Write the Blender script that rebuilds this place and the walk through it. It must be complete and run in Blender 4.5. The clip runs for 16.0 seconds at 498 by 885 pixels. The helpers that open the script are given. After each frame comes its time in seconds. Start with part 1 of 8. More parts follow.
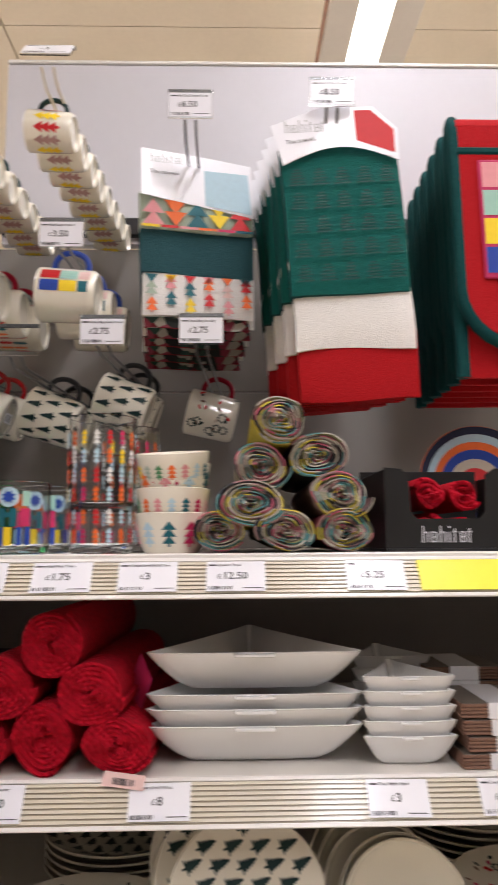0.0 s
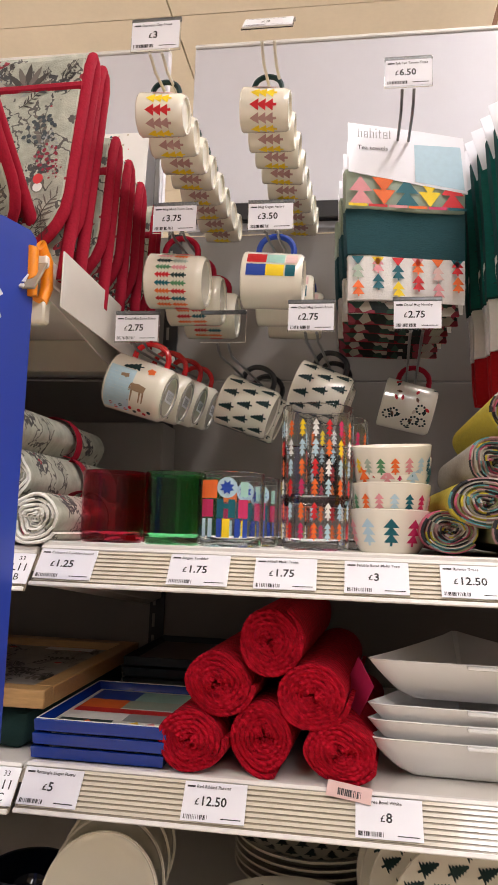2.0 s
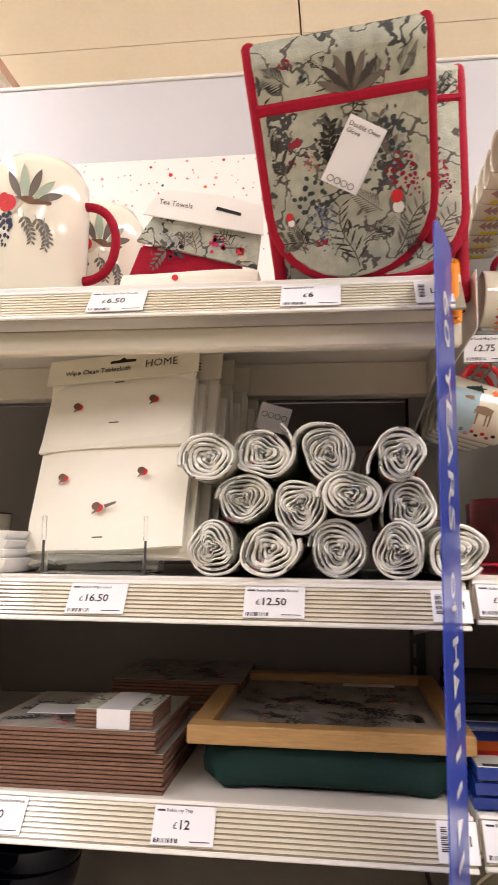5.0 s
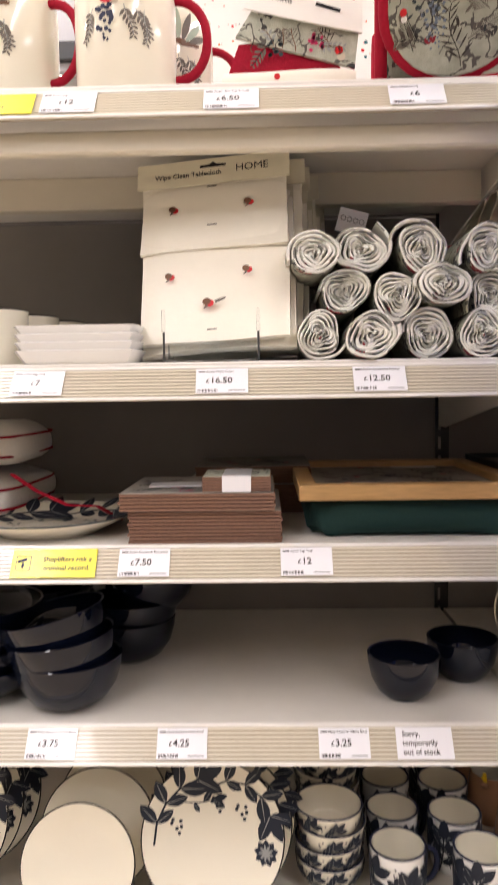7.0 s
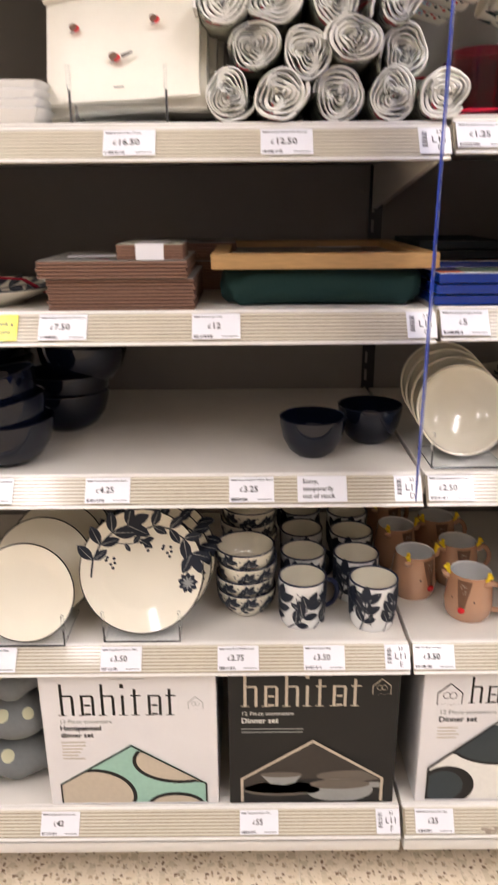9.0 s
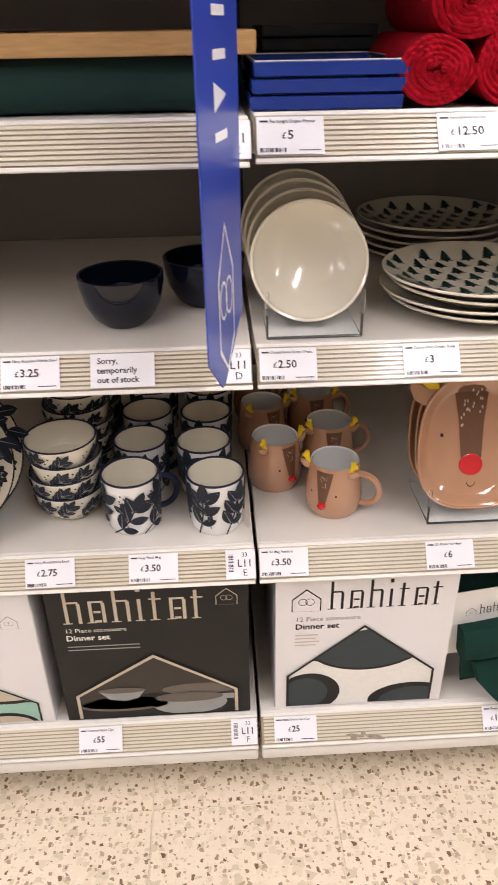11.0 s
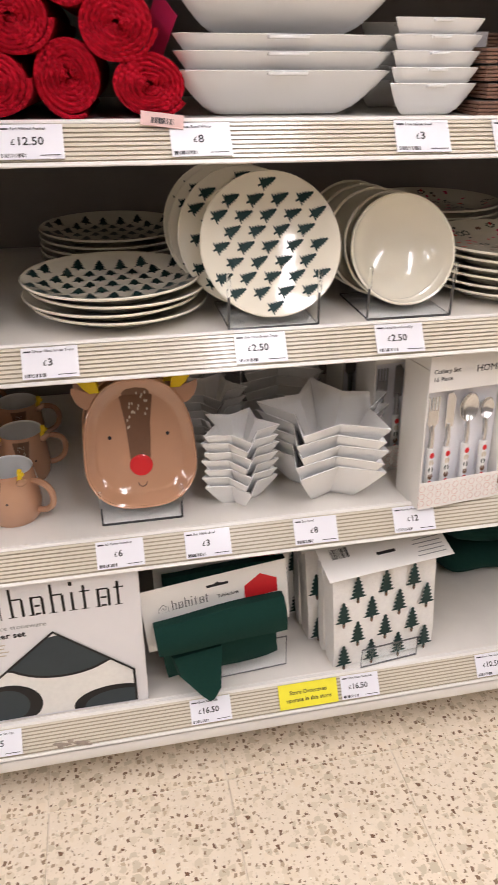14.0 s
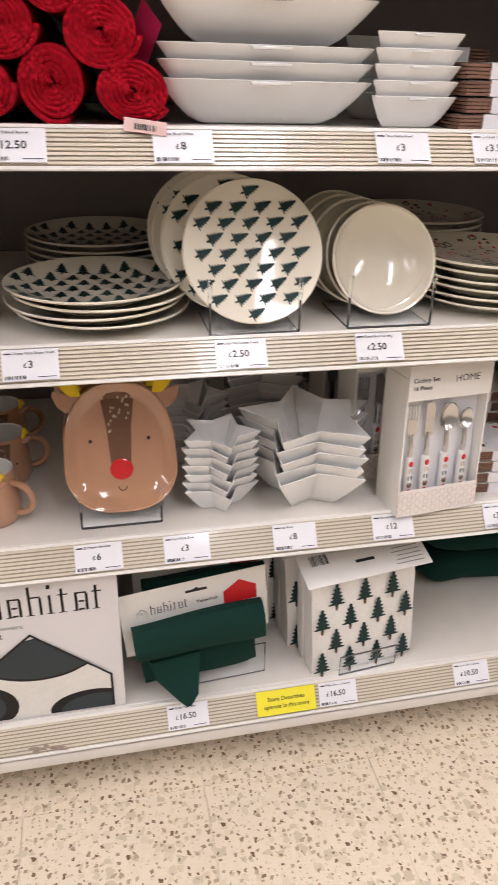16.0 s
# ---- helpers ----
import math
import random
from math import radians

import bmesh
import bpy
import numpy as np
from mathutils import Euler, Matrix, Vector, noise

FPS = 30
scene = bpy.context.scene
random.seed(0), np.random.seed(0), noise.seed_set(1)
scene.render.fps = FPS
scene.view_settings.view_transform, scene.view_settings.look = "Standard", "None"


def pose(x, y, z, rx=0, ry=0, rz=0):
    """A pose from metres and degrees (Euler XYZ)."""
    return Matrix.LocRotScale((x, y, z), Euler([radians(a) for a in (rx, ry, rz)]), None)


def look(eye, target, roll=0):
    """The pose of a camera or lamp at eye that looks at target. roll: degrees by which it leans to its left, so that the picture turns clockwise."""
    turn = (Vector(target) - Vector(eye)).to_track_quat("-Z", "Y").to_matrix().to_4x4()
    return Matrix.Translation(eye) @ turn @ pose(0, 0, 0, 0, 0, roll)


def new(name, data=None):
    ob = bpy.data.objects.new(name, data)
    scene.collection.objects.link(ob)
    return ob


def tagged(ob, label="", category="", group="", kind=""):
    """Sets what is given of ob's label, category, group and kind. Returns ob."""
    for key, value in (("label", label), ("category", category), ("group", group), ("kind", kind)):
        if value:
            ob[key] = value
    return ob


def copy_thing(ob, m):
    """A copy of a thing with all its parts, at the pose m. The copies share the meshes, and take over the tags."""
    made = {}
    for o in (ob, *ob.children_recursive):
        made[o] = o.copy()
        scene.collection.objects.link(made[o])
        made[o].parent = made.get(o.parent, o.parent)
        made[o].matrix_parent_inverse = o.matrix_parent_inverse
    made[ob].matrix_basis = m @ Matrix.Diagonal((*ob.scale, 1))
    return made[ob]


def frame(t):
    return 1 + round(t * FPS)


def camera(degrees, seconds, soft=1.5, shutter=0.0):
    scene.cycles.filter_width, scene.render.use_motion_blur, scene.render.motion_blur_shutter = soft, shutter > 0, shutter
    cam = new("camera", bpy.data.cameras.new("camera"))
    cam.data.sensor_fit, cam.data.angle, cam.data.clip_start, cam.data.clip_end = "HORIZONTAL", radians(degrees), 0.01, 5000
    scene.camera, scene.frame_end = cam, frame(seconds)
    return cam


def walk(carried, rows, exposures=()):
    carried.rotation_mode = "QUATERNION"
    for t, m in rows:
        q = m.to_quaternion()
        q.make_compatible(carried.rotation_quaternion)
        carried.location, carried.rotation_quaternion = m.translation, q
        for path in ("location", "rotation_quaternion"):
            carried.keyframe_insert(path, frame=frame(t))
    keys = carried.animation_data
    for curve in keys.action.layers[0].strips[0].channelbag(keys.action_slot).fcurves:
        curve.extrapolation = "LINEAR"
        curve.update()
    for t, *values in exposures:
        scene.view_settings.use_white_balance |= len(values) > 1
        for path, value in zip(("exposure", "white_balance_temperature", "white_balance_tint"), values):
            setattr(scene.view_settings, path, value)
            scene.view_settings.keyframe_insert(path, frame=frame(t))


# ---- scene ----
cam = camera(38.6, 16.0, soft=1.2, shutter=0.5)
PATH = [
    (0, (0.027, 0.008, 1.307), (0.076, 1.989, 1.576), -0.4),
    (0.5, (-0.047, 0.015, 1.312), (-0.131, 1.995, 1.581), 0.6),
    (1, (-0.079, 0.022, 1.314), (-0.263, 1.997, 1.574), 1.3),
    (1.5, (-0.092, 0.033, 1.315), (-0.348, 2.0, 1.566), 1.9),
    (2, (-0.096, 0.052, 1.314), (-0.391, 2.016, 1.551), 2.0),
    (2.3, (-0.107, 0.061, 1.310), (-0.420, 2.022, 1.546), 1.8),
    (2.5, (-0.147, 0.063, 1.303), (-0.464, 2.025, 1.527), 1.8),
    (3, (-0.227, 0.043, 1.29), (-0.546, 2.006, 1.499), 1.4),
    (3.5, (-0.345, -0.014, 1.298), (-0.657, 1.95, 1.515), 1.0),
    (4, (-0.441, -0.011, 1.309), (-0.753, 1.948, 1.563), 0.9),
    (4.5, (-0.517, 0.014, 1.312), (-0.812, 1.972, 1.597), 0.8),
    (5, (-0.611, 0.029, 1.323), (-0.855, 1.994, 1.604), 0.7),
    (5.2, (-0.638, 0.035, 1.321), (-0.858, 2.005, 1.588), 0.6),
    (7.3, (-0.836, -0.109, 1.235), (-0.88, 1.877, 1.003), -1.0),
    (7.5, (-0.827, -0.116, 1.24), (-0.871, 1.861, 0.946), -1.1),
    (8, (-0.794, -0.148, 1.222), (-0.847, 1.814, 0.841), -0.9),
    (8.5, (-0.768, -0.172, 1.207), (-0.812, 1.765, 0.71), -0.7),
    (9, (-0.735, -0.165, 1.184), (-0.733, 1.728, 0.541), -0.4),
    (9.5, (-0.684, -0.072, 1.149), (-0.616, 1.776, 0.387), -0.1),
    (9.7, (-0.655, -0.01, 1.148), (-0.562, 1.803, 0.309), 0.1),
    (11.8, (-0.409, 0.072, 1.102), (-0.337, 1.789, 0.078), -1.6),
    (12, (-0.377, 0.063, 1.102), (-0.297, 1.783, 0.084), -1.6),
    (12.5, (-0.299, 0.041, 1.103), (-0.183, 1.769, 0.102), -1.3),
    (13, (-0.246, 0.015, 1.103), (-0.057, 1.748, 0.121), -0.8),
    (13.5, (-0.211, -0.002, 1.1), (0.065, 1.727, 0.134), -0.2),
    (14, (-0.18, -0.012, 1.101), (0.187, 1.707, 0.146), 0.4),
    (14.5, (-0.163, -0.017, 1.1), (0.277, 1.691, 0.158), 1.0),
    (15, (-0.149, -0.018, 1.101), (0.328, 1.68, 0.158), 1.4),
    (15.5, (-0.149, -0.022, 1.102), (0.322, 1.679, 0.162), 1.7),
    (16, (-0.167, -0.021, 1.1), (0.229, 1.703, 0.167), 1.7),
]
walk(cam, [(t, look(eye, target, roll)) for t, eye, target, roll in PATH], [(0, -0.38, 6250, 10), (1.5, -0.30, 6450, 10), (3, -0.08, 6580, 10), (4.5, 0.06, 6600, 10), (5.2, 0.06, 6600, 10), (7.3, 0.16, 6450, 10), (9.5, 0.15, 6400, 10), (12, 0.08, 6250, 10), (14.5, -0.06, 6200, 10), (16, -0.10, 6200, 10)])
LAMP_POWER, GLOW = 120.0, 7.0
# ---- light and exposure ----
world = bpy.data.worlds.new("world")
scene.world = world
world.use_nodes = True
world.node_tree.nodes["Background"].inputs[0].default_value = (1.0, 0.95, 0.88, 1)
world.node_tree.nodes["Background"].inputs[1].default_value = 0.02

CEIL = 3.0
LAMP_X = (-4.32, -1.92, 0.48, 2.88)
for lx in LAMP_X:
    lamp_data = bpy.data.lights.new("strip_lamp", "AREA")
    lamp_data.shape, lamp_data.size, lamp_data.size_y = "RECTANGLE", 0.26, 8.6
    lamp_data.energy, lamp_data.color = LAMP_POWER, (1.0, 0.94, 0.98)
    lamp = new("strip_lamp", lamp_data)
    lamp.matrix_world = pose(lx, 1.8, CEIL - 0.075)


# ---- mesh helpers ----
rnd = random.Random(11)
I4 = Matrix.Identity(4)


def finish(bm, angle=38):
    bmesh.ops.recalc_face_normals(bm, faces=bm.faces)
    for f in bm.faces:
        f.smooth = True
    for e in bm.edges:
        if len(e.link_faces) != 2 or e.calc_face_angle(0) > radians(angle):
            e.smooth = False


def part(name, bm, mats, parent=None, label="", smooth=True, normals=True):
    """Links a bmesh as one mesh object under a thing or a part."""
    if smooth:
        if normals:
            finish(bm)
        else:
            for f in bm.faces:
                f.smooth = False
    me = bpy.data.meshes.new(name)
    bm.to_mesh(me)
    bm.free()
    for m in mats if isinstance(mats, (list, tuple)) else [mats]:
        me.materials.append(m)
    ob = new(name, me)
    if parent is not None:
        ob.parent = parent
    if label:
        tagged(ob, label)
    if name in ("print", "pattern", "bars", "scuff"):
        tagged(ob, kind="stuff")
    return ob


def thing(name, label, category, m=I4, group="", kind=""):
    ob = new(name)
    ob.empty_display_size = 0.03
    ob.matrix_basis = m
    return tagged(ob, label, category, group, kind)


def structure(name, bm, mats, label, m=I4):
    ob = part(name, bm, mats)
    ob.matrix_basis = m
    return tagged(ob, label, name.split("_")[0], kind="structure")


def quad_faces(bm, a, b, mi, flip=False, closed=True):
    n = len(a)
    for i in range(n if closed else n - 1):
        j = (i + 1) % n
        f = bm.faces.new((a[i], a[j], b[j], b[i]) if not flip else (a[i], b[i], b[j], a[j]))
        f.material_index = mi


def add_box(bm, x0, x1, y0, y1, z0, z1, bev=0.0, mi=0, m=I4, seg=1):
    r = bmesh.ops.create_cube(bm, size=1.0, matrix=m @ Matrix.Translation(((x0 + x1) / 2, (y0 + y1) / 2, (z0 + z1) / 2)) @ Matrix.Diagonal((x1 - x0, y1 - y0, z1 - z0, 1)))
    fs = {f for v in r["verts"] for f in v.link_faces}
    for f in fs:
        f.material_index = mi
    if bev:
        es = {e for f in fs for e in f.edges}
        out = bmesh.ops.bevel(bm, geom=list(es), offset=bev, segments=seg, affect="EDGES", profile=0.5)
        for f in out["faces"]:
            f.material_index = mi
    return bm


def box(x0, x1, y0, y1, z0, z1, bev=0.0, seg=1):
    return add_box(bmesh.new(), x0, x1, y0, y1, z0, z1, bev, seg=seg)


def add_lathe(bm, prof, seg=40, mi=0, m=I4, mis=None):
    """Turns a profile of (radius, height) about z; radius 0 closes an end."""
    rings = []
    for r, z in prof:
        if r < 1e-6:
            rings.append([bm.verts.new(m @ Vector((0, 0, z)))])
        else:
            rings.append([bm.verts.new(m @ Vector((r * math.cos(2 * math.pi * k / seg), r * math.sin(2 * math.pi * k / seg), z))) for k in range(seg)])
    for n, (a, b) in enumerate(zip(rings, rings[1:])):
        i = mis[n] if mis else mi
        if len(a) == 1:
            for k in range(seg):
                bm.faces.new((a[0], b[k], b[(k + 1) % seg])).material_index = i
        elif len(b) == 1:
            for k in range(seg):
                bm.faces.new((b[0], a[(k + 1) % seg], a[k])).material_index = i
        else:
            quad_faces(bm, a, b, i)
    return bm


def add_loft(bm, rings, mi=0, m=I4, cap0=True, cap1=True):
    rows = [[bm.verts.new(m @ Vector(p)) for p in ring] for ring in rings]
    for a, b in zip(rows, rows[1:]):
        quad_faces(bm, a, b, mi)
    if cap0:
        bm.faces.new(rows[0][::-1]).material_index = mi
    if cap1:
        bm.faces.new(rows[-1]).material_index = mi
    return bm


def add_tube(bm, pts, r, seg=8, mi=0, m=I4, closed=False):
    pts = [Vector(p) for p in pts]
    n, rings, up = len(pts), [], None
    for i, p in enumerate(pts):
        d = (pts[(i + 1) % n] - pts[i - 1]) if closed else (pts[min(i + 1, n - 1)] - pts[max(i - 1, 0)])
        d.normalize()
        up = (up or (Vector((0, 0, 1)) if abs(d.z) < 0.9 else Vector((1, 0, 0))))
        side = d.cross(up).normalized()
        up = side.cross(d).normalized()
        rings.append([bm.verts.new(m @ (p + r * (math.cos(a) * side + math.sin(a) * up))) for a in (2 * math.pi * k / seg for k in range(seg))])
    for a, b in zip(rings, rings[1:]):
        quad_faces(bm, a, b, mi)
    if closed:
        quad_faces(bm, rings[-1], rings[0], mi)
    else:
        bm.faces.new(rings[0][::-1]).material_index = mi
        bm.faces.new(rings[-1]).material_index = mi
    return bm


def add_prism(bm, poly, y0, y1, mi=0, m=I4):
    """A polygon in x, z pushed from y0 to y1."""
    return add_loft(bm, [[(x, y0, z) for x, z in poly], [(x, y1, z) for x, z in poly]], mi, m)


def add_shape(bm, poly, fn, mi=0):
    """A flat print: a polygon in u, v laid on a surface by fn(u, v)."""
    vs = [bm.verts.new(fn(u, v)) for u, v in poly]
    bm.faces.new(vs).material_index = mi


def plane_fn(m, lift=0.0006):
    """Prints on a panel that faces -y: u to the right, v up."""
    return lambda u, v: m @ Vector((u, -lift, v))


def cyl_fn(r0, r1, h, lift=0.0006, a0=-90.0):
    """Prints on an upright cup: u along the girth, v up from the foot."""
    def fn(u, v):
        r = r0 + (r1 - r0) * v / h + lift
        a = radians(a0) + u / max(r0, r1)
        return Vector((r * math.cos(a), r * math.sin(a), v))
    return fn


def ring_pts(r, n, cx=0.0, cz=0.0, ry=None, ph=0.0):
    return [(cx + r * math.cos(2 * math.pi * k / n + ph), cz + (ry or r) * math.sin(2 * math.pi * k / n + ph)) for k in range(n)]


def moved(poly, x, z, s=1.0, turn=0.0):
    c, d = math.cos(radians(turn)) * s, math.sin(radians(turn)) * s
    return [(x + c * u - d * v, z + d * u + c * v) for u, v in poly]


def leaf_pts(w=0.35, n=5):
    a = [(w / 2 * math.sin(math.pi * k / n) ** 0.8, k / n) for k in range(1, n)]
    return [(0, 0), *a, (0, 1), *[(-u, v) for u, v in reversed(a)]]


def tiers(n, w=0.8):
    """A stylised tree of n triangles, one unit high, as separate polygons."""
    h = 0.86 / n
    return [[(-w / 2, 0.14 + k * h), (w / 2, 0.14 + k * h), (0, 0.14 + (k + 1.25) * h)] for k in range(n)] + [[(-0.05, 0), (0.05, 0), (0.05, 0.14), (-0.05, 0.14)]]


def pine_pts(n=5, w=0.62):
    """A fir outline with ragged boughs, one unit high."""
    right = []
    for k in range(n):
        v0, v1 = 0.16 + 0.84 * k / n, 0.16 + 0.84 * (k + 1) / n
        ww = w / 2 * (1 - k / n) ** 0.85
        right += [(ww * 0.80, v0 + 0.01), (ww * (1.0 + 0.12 * math.sin(5 * k)), v0 + 0.05), (ww * 0.46, v1 - 0.03)]
    right[-1] = (0.03, 0.97)
    return [(-0.05, 0), (0.05, 0), (0.05, 0.17), *right, *[(-u, v) for u, v in reversed(right)], (-0.05, 0.17)]


text_cache = {}


def add_text(bm, words, size, m, mi=0, align="CENTER", bold=0.0, lift=0.0007):
    """Lettering that faces -y at the pose m, its baseline at m's origin."""
    key = (words, align, bold)
    if key not in text_cache:
        cu = bpy.data.curves.new("lettering", "FONT")
        cu.body, cu.size, cu.align_x, cu.resolution_u, cu.offset = words, 1.0, align, 2, bold
        ob = bpy.data.objects.new("lettering", cu)
        text_cache[key] = bpy.data.meshes.new_from_object(ob)
        bpy.data.objects.remove(ob)
    have = len(bm.verts)
    faces = len(bm.faces)
    bm.from_mesh(text_cache[key])
    bm.verts.ensure_lookup_table()
    bm.faces.ensure_lookup_table()
    mm = m @ Matrix.Translation((0, -lift, 0)) @ Matrix.Rotation(radians(90), 4, "X") @ Matrix.Diagonal((size, size, size, 1))
    for v in bm.verts[have:]:
        v.co = mm @ v.co
    for f in bm.faces[faces:]:
        f.material_index = mi


def add_rect(bm, x0, x1, z0, z1, fn, mi=0):
    add_shape(bm, [(x0, z0), (x1, z0), (x1, z1), (x0, z1)], fn, mi)


def add_bars(bm, x0, x1, z0, z1, fn, mi, seed, n=14):
    r = random.Random(seed)
    step = (x1 - x0) / n
    for k in range(n):
        w = step * r.choice((0.3, 0.5, 0.8))
        add_rect(bm, x0 + k * step, x0 + k * step + w, z0, z1, fn, mi)


def layered_up(fn):
    return lambda u, v: fn(u, v) + Vector((0, -0.0002, 0))


def add_wordmark(bm, x0, z0, width, fn, mi):
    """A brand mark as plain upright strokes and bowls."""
    u = width / 6.05
    for x, tall in zip((0, 1.0, 2.0, 3.0, 3.6, 4.3, 5.3), (1, 0, 1, 2, 3, 0, 3)):
        x = x0 + x * u
        h = {0: 1.2, 1: 1.85, 2: 1.2, 3: 1.55}[tall] * u
        add_rect(bm, x + 0.13 * u, x + 0.27 * u, z0, z0 + h, fn, mi)
        add_rect(bm, x, x + 0.40 * u, z0, z0 + 0.05 * u, layered_up(fn), mi)
        if tall == 2:
            add_rect(bm, x + 0.1 * u, x + 0.28 * u, z0 + 1.6 * u, z0 + 1.85 * u, fn, mi)
        elif tall == 3:
            add_rect(bm, x, x + 0.5 * u, z0 + 1.12 * u, z0 + 1.20 * u, fn, mi)
        else:
            add_rect(bm, x + 0.27 * u, x + 0.74 * u, z0 + 1.10 * u, z0 + 1.2 * u, fn, mi)
            add_rect(bm, x + 0.66 * u, x + 0.80 * u, z0, z0 + 1.10 * u, fn, mi)
            if tall == 0:
                add_rect(bm, x + 0.32 * u, x + 0.60 * u, z0 + 0.02 * u, z0 + 0.14 * u, fn, mi)
                add_rect(bm, x + 0.32 * u, x + 0.60 * u, z0 + 0.54 * u, z0 + 0.66 * u, fn, mi)


def add_house_line(bm, x, z, s, w, fn, mi):
    """An outlined house shape, s wide, with its line w wide."""
    o = [(-0.5, 0), (0.5, 0), (0.5, 0.55), (0, 1.0), (-0.5, 0.55)]
    k = 1 - 2 * w / s
    i = [(u * k, 0.06 + (v - 0.06) * k + 0.0) for u, v in o]
    for a in range(5):
        b = (a + 1) % 5
        add_shape(bm, [(x + s * o[a][0], z + s * o[a][1]), (x + s * o[b][0], z + s * o[b][1]), (x + s * i[b][0], z + s * i[b][1]), (x + s * i[a][0], z + s * i[a][1])], fn, mi)


# ---- materials ----
def mat(name, color, rough=0.5, metal=0.0, grain=0.06, scale=60.0, bump=0.0, bscale=300.0, coat=0.0, big=0.05, spec=0.5, stretch=(1, 1, 1), wave=None, sheen=0.0):
    m = bpy.data.materials.new(name)
    m.use_nodes = True
    nt = m.node_tree
    n, ln = nt.nodes, nt.links
    bsdf = n["Principled BSDF"]
    bsdf.inputs["Roughness"].default_value = rough
    bsdf.inputs["Metallic"].default_value = metal
    bsdf.inputs["Coat Weight"].default_value = coat
    bsdf.inputs["Coat Roughness"].default_value = 0.06
    bsdf.inputs["Specular IOR Level"].default_value = spec
    bsdf.inputs["Sheen Weight"].default_value = sheen
    tc = n.new("ShaderNodeTexCoord")
    mp = n.new("ShaderNodeMapping")
    mp.inputs["Scale"].default_value = stretch
    ln.new(tc.outputs["Object"], mp.inputs[0])
    fine, broad = n.new("ShaderNodeTexNoise"), n.new("ShaderNodeTexNoise")
    fine.inputs["Scale"].default_value, fine.inputs["Detail"].default_value = scale, 4
    broad.inputs["Scale"].default_value, broad.inputs["Detail"].default_value = 5.0, 2
    ln.new(mp.outputs[0], fine.inputs["Vector"])
    ln.new(tc.outputs["Object"], broad.inputs["Vector"])
    add = n.new("ShaderNodeMath")
    add.operation = "MULTIPLY_ADD"
    ln.new(fine.outputs[0], add.inputs[0])
    add.inputs[1].default_value = grain * 2
    add.inputs[2].default_value = 1 - grain
    add2 = n.new("ShaderNodeMath")
    add2.operation = "MULTIPLY_ADD"
    ln.new(broad.outputs[0], add2.inputs[0])
    add2.inputs[1].default_value = big * 2
    add2.inputs[2].default_value = -big
    tot = n.new("ShaderNodeMath")
    ln.new(add.outputs[0], tot.inputs[0])
    ln.new(add2.outputs[0], tot.inputs[1])
    sc = n.new("ShaderNodeVectorMath")
    sc.operation = "SCALE"
    sc.inputs[0].default_value = color
    ln.new(tot.outputs[0], sc.inputs["Scale"])
    ln.new(sc.outputs[0], bsdf.inputs["Base Color"])
    if bump:
        bp = n.new("ShaderNodeBump")
        bp.inputs["Strength"].default_value = bump
        bp.inputs["Distance"].default_value = 0.002
        if wave:
            tx = n.new("ShaderNodeTexWave")
            tx.inputs["Scale"].default_value = wave
            tx.inputs["Distortion"].default_value = 1.5
            tx.bands_direction = "DIAGONAL"
        else:
            tx = n.new("ShaderNodeTexNoise")
            tx.inputs["Scale"].default_value = bscale
        ln.new(mp.outputs[0], tx.inputs["Vector"])
        ln.new(tx.outputs[0], bp.inputs["Height"])
        ln.new(bp.outputs[0], bsdf.inputs["Normal"])
    return m


def glass(name, color, rough=0.02, ior=1.45):
    m = bpy.data.materials.new(name)
    m.use_nodes = True
    b = m.node_tree.nodes["Principled BSDF"]
    b.inputs["Base Color"].default_value = (*color, 1)
    b.inputs["Transmission Weight"].default_value = 1
    b.inputs["Roughness"].default_value = rough
    b.inputs["IOR"].default_value = ior
    return m


def plain(name, color, rough=0.5, coat=0.0):
    return mat(name, color, rough, grain=0.03, big=0.02, coat=coat)


M_shelf = mat("shelf_paint", (0.72, 0.685, 0.63), 0.35, grain=0.04, scale=40, bump=0.05, bscale=700, big=0.10)
M_lip = mat("shelf_lip", (0.78, 0.755, 0.71), 0.3, grain=0.03)
M_beam = mat("shelf_beam", (0.66, 0.61, 0.50), 0.4, grain=0.03)
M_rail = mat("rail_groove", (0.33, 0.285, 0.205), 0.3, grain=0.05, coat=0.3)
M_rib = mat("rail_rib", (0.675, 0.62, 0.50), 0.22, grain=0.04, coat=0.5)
M_back = mat("back_panel", (0.24, 0.22, 0.20), 0.55, grain=0.05, scale=25, bump=0.06, bscale=500)
M_white_panel = mat("header_panel", (0.60, 0.59, 0.62), 0.42, grain=0.02, big=0.04)
M_scuff = mat("scuff_mark", (0.30, 0.24, 0.19), 0.7, grain=0.5, scale=180)
M_black = mat("black_metal", (0.012, 0.012, 0.014), 0.4)
M_ceil = mat("ceiling_paint", (0.86, 0.79, 0.66), 0.85, grain=0.04, bump=0.1, bscale=200)
M_wall = mat("wall_paint", (0.24, 0.22, 0.20), 0.8, grain=0.05, bump=0.05)
M_card = mat("white_card", (0.82, 0.82, 0.86), 0.28, grain=0.01, coat=0.35)
M_ink = plain("black_ink", (0.015, 0.015, 0.018), 0.5)
M_yellow = plain("yellow_card", (0.86, 0.78, 0.04), 0.35, 0.2)
M_paper = mat("card_sleeve", (0.82, 0.80, 0.76), 0.6, grain=0.02, bump=0.03)
M_ceramic = mat("cream_ceramic", (0.82, 0.775, 0.65), 0.12, grain=0.02, coat=0.6, scale=20)
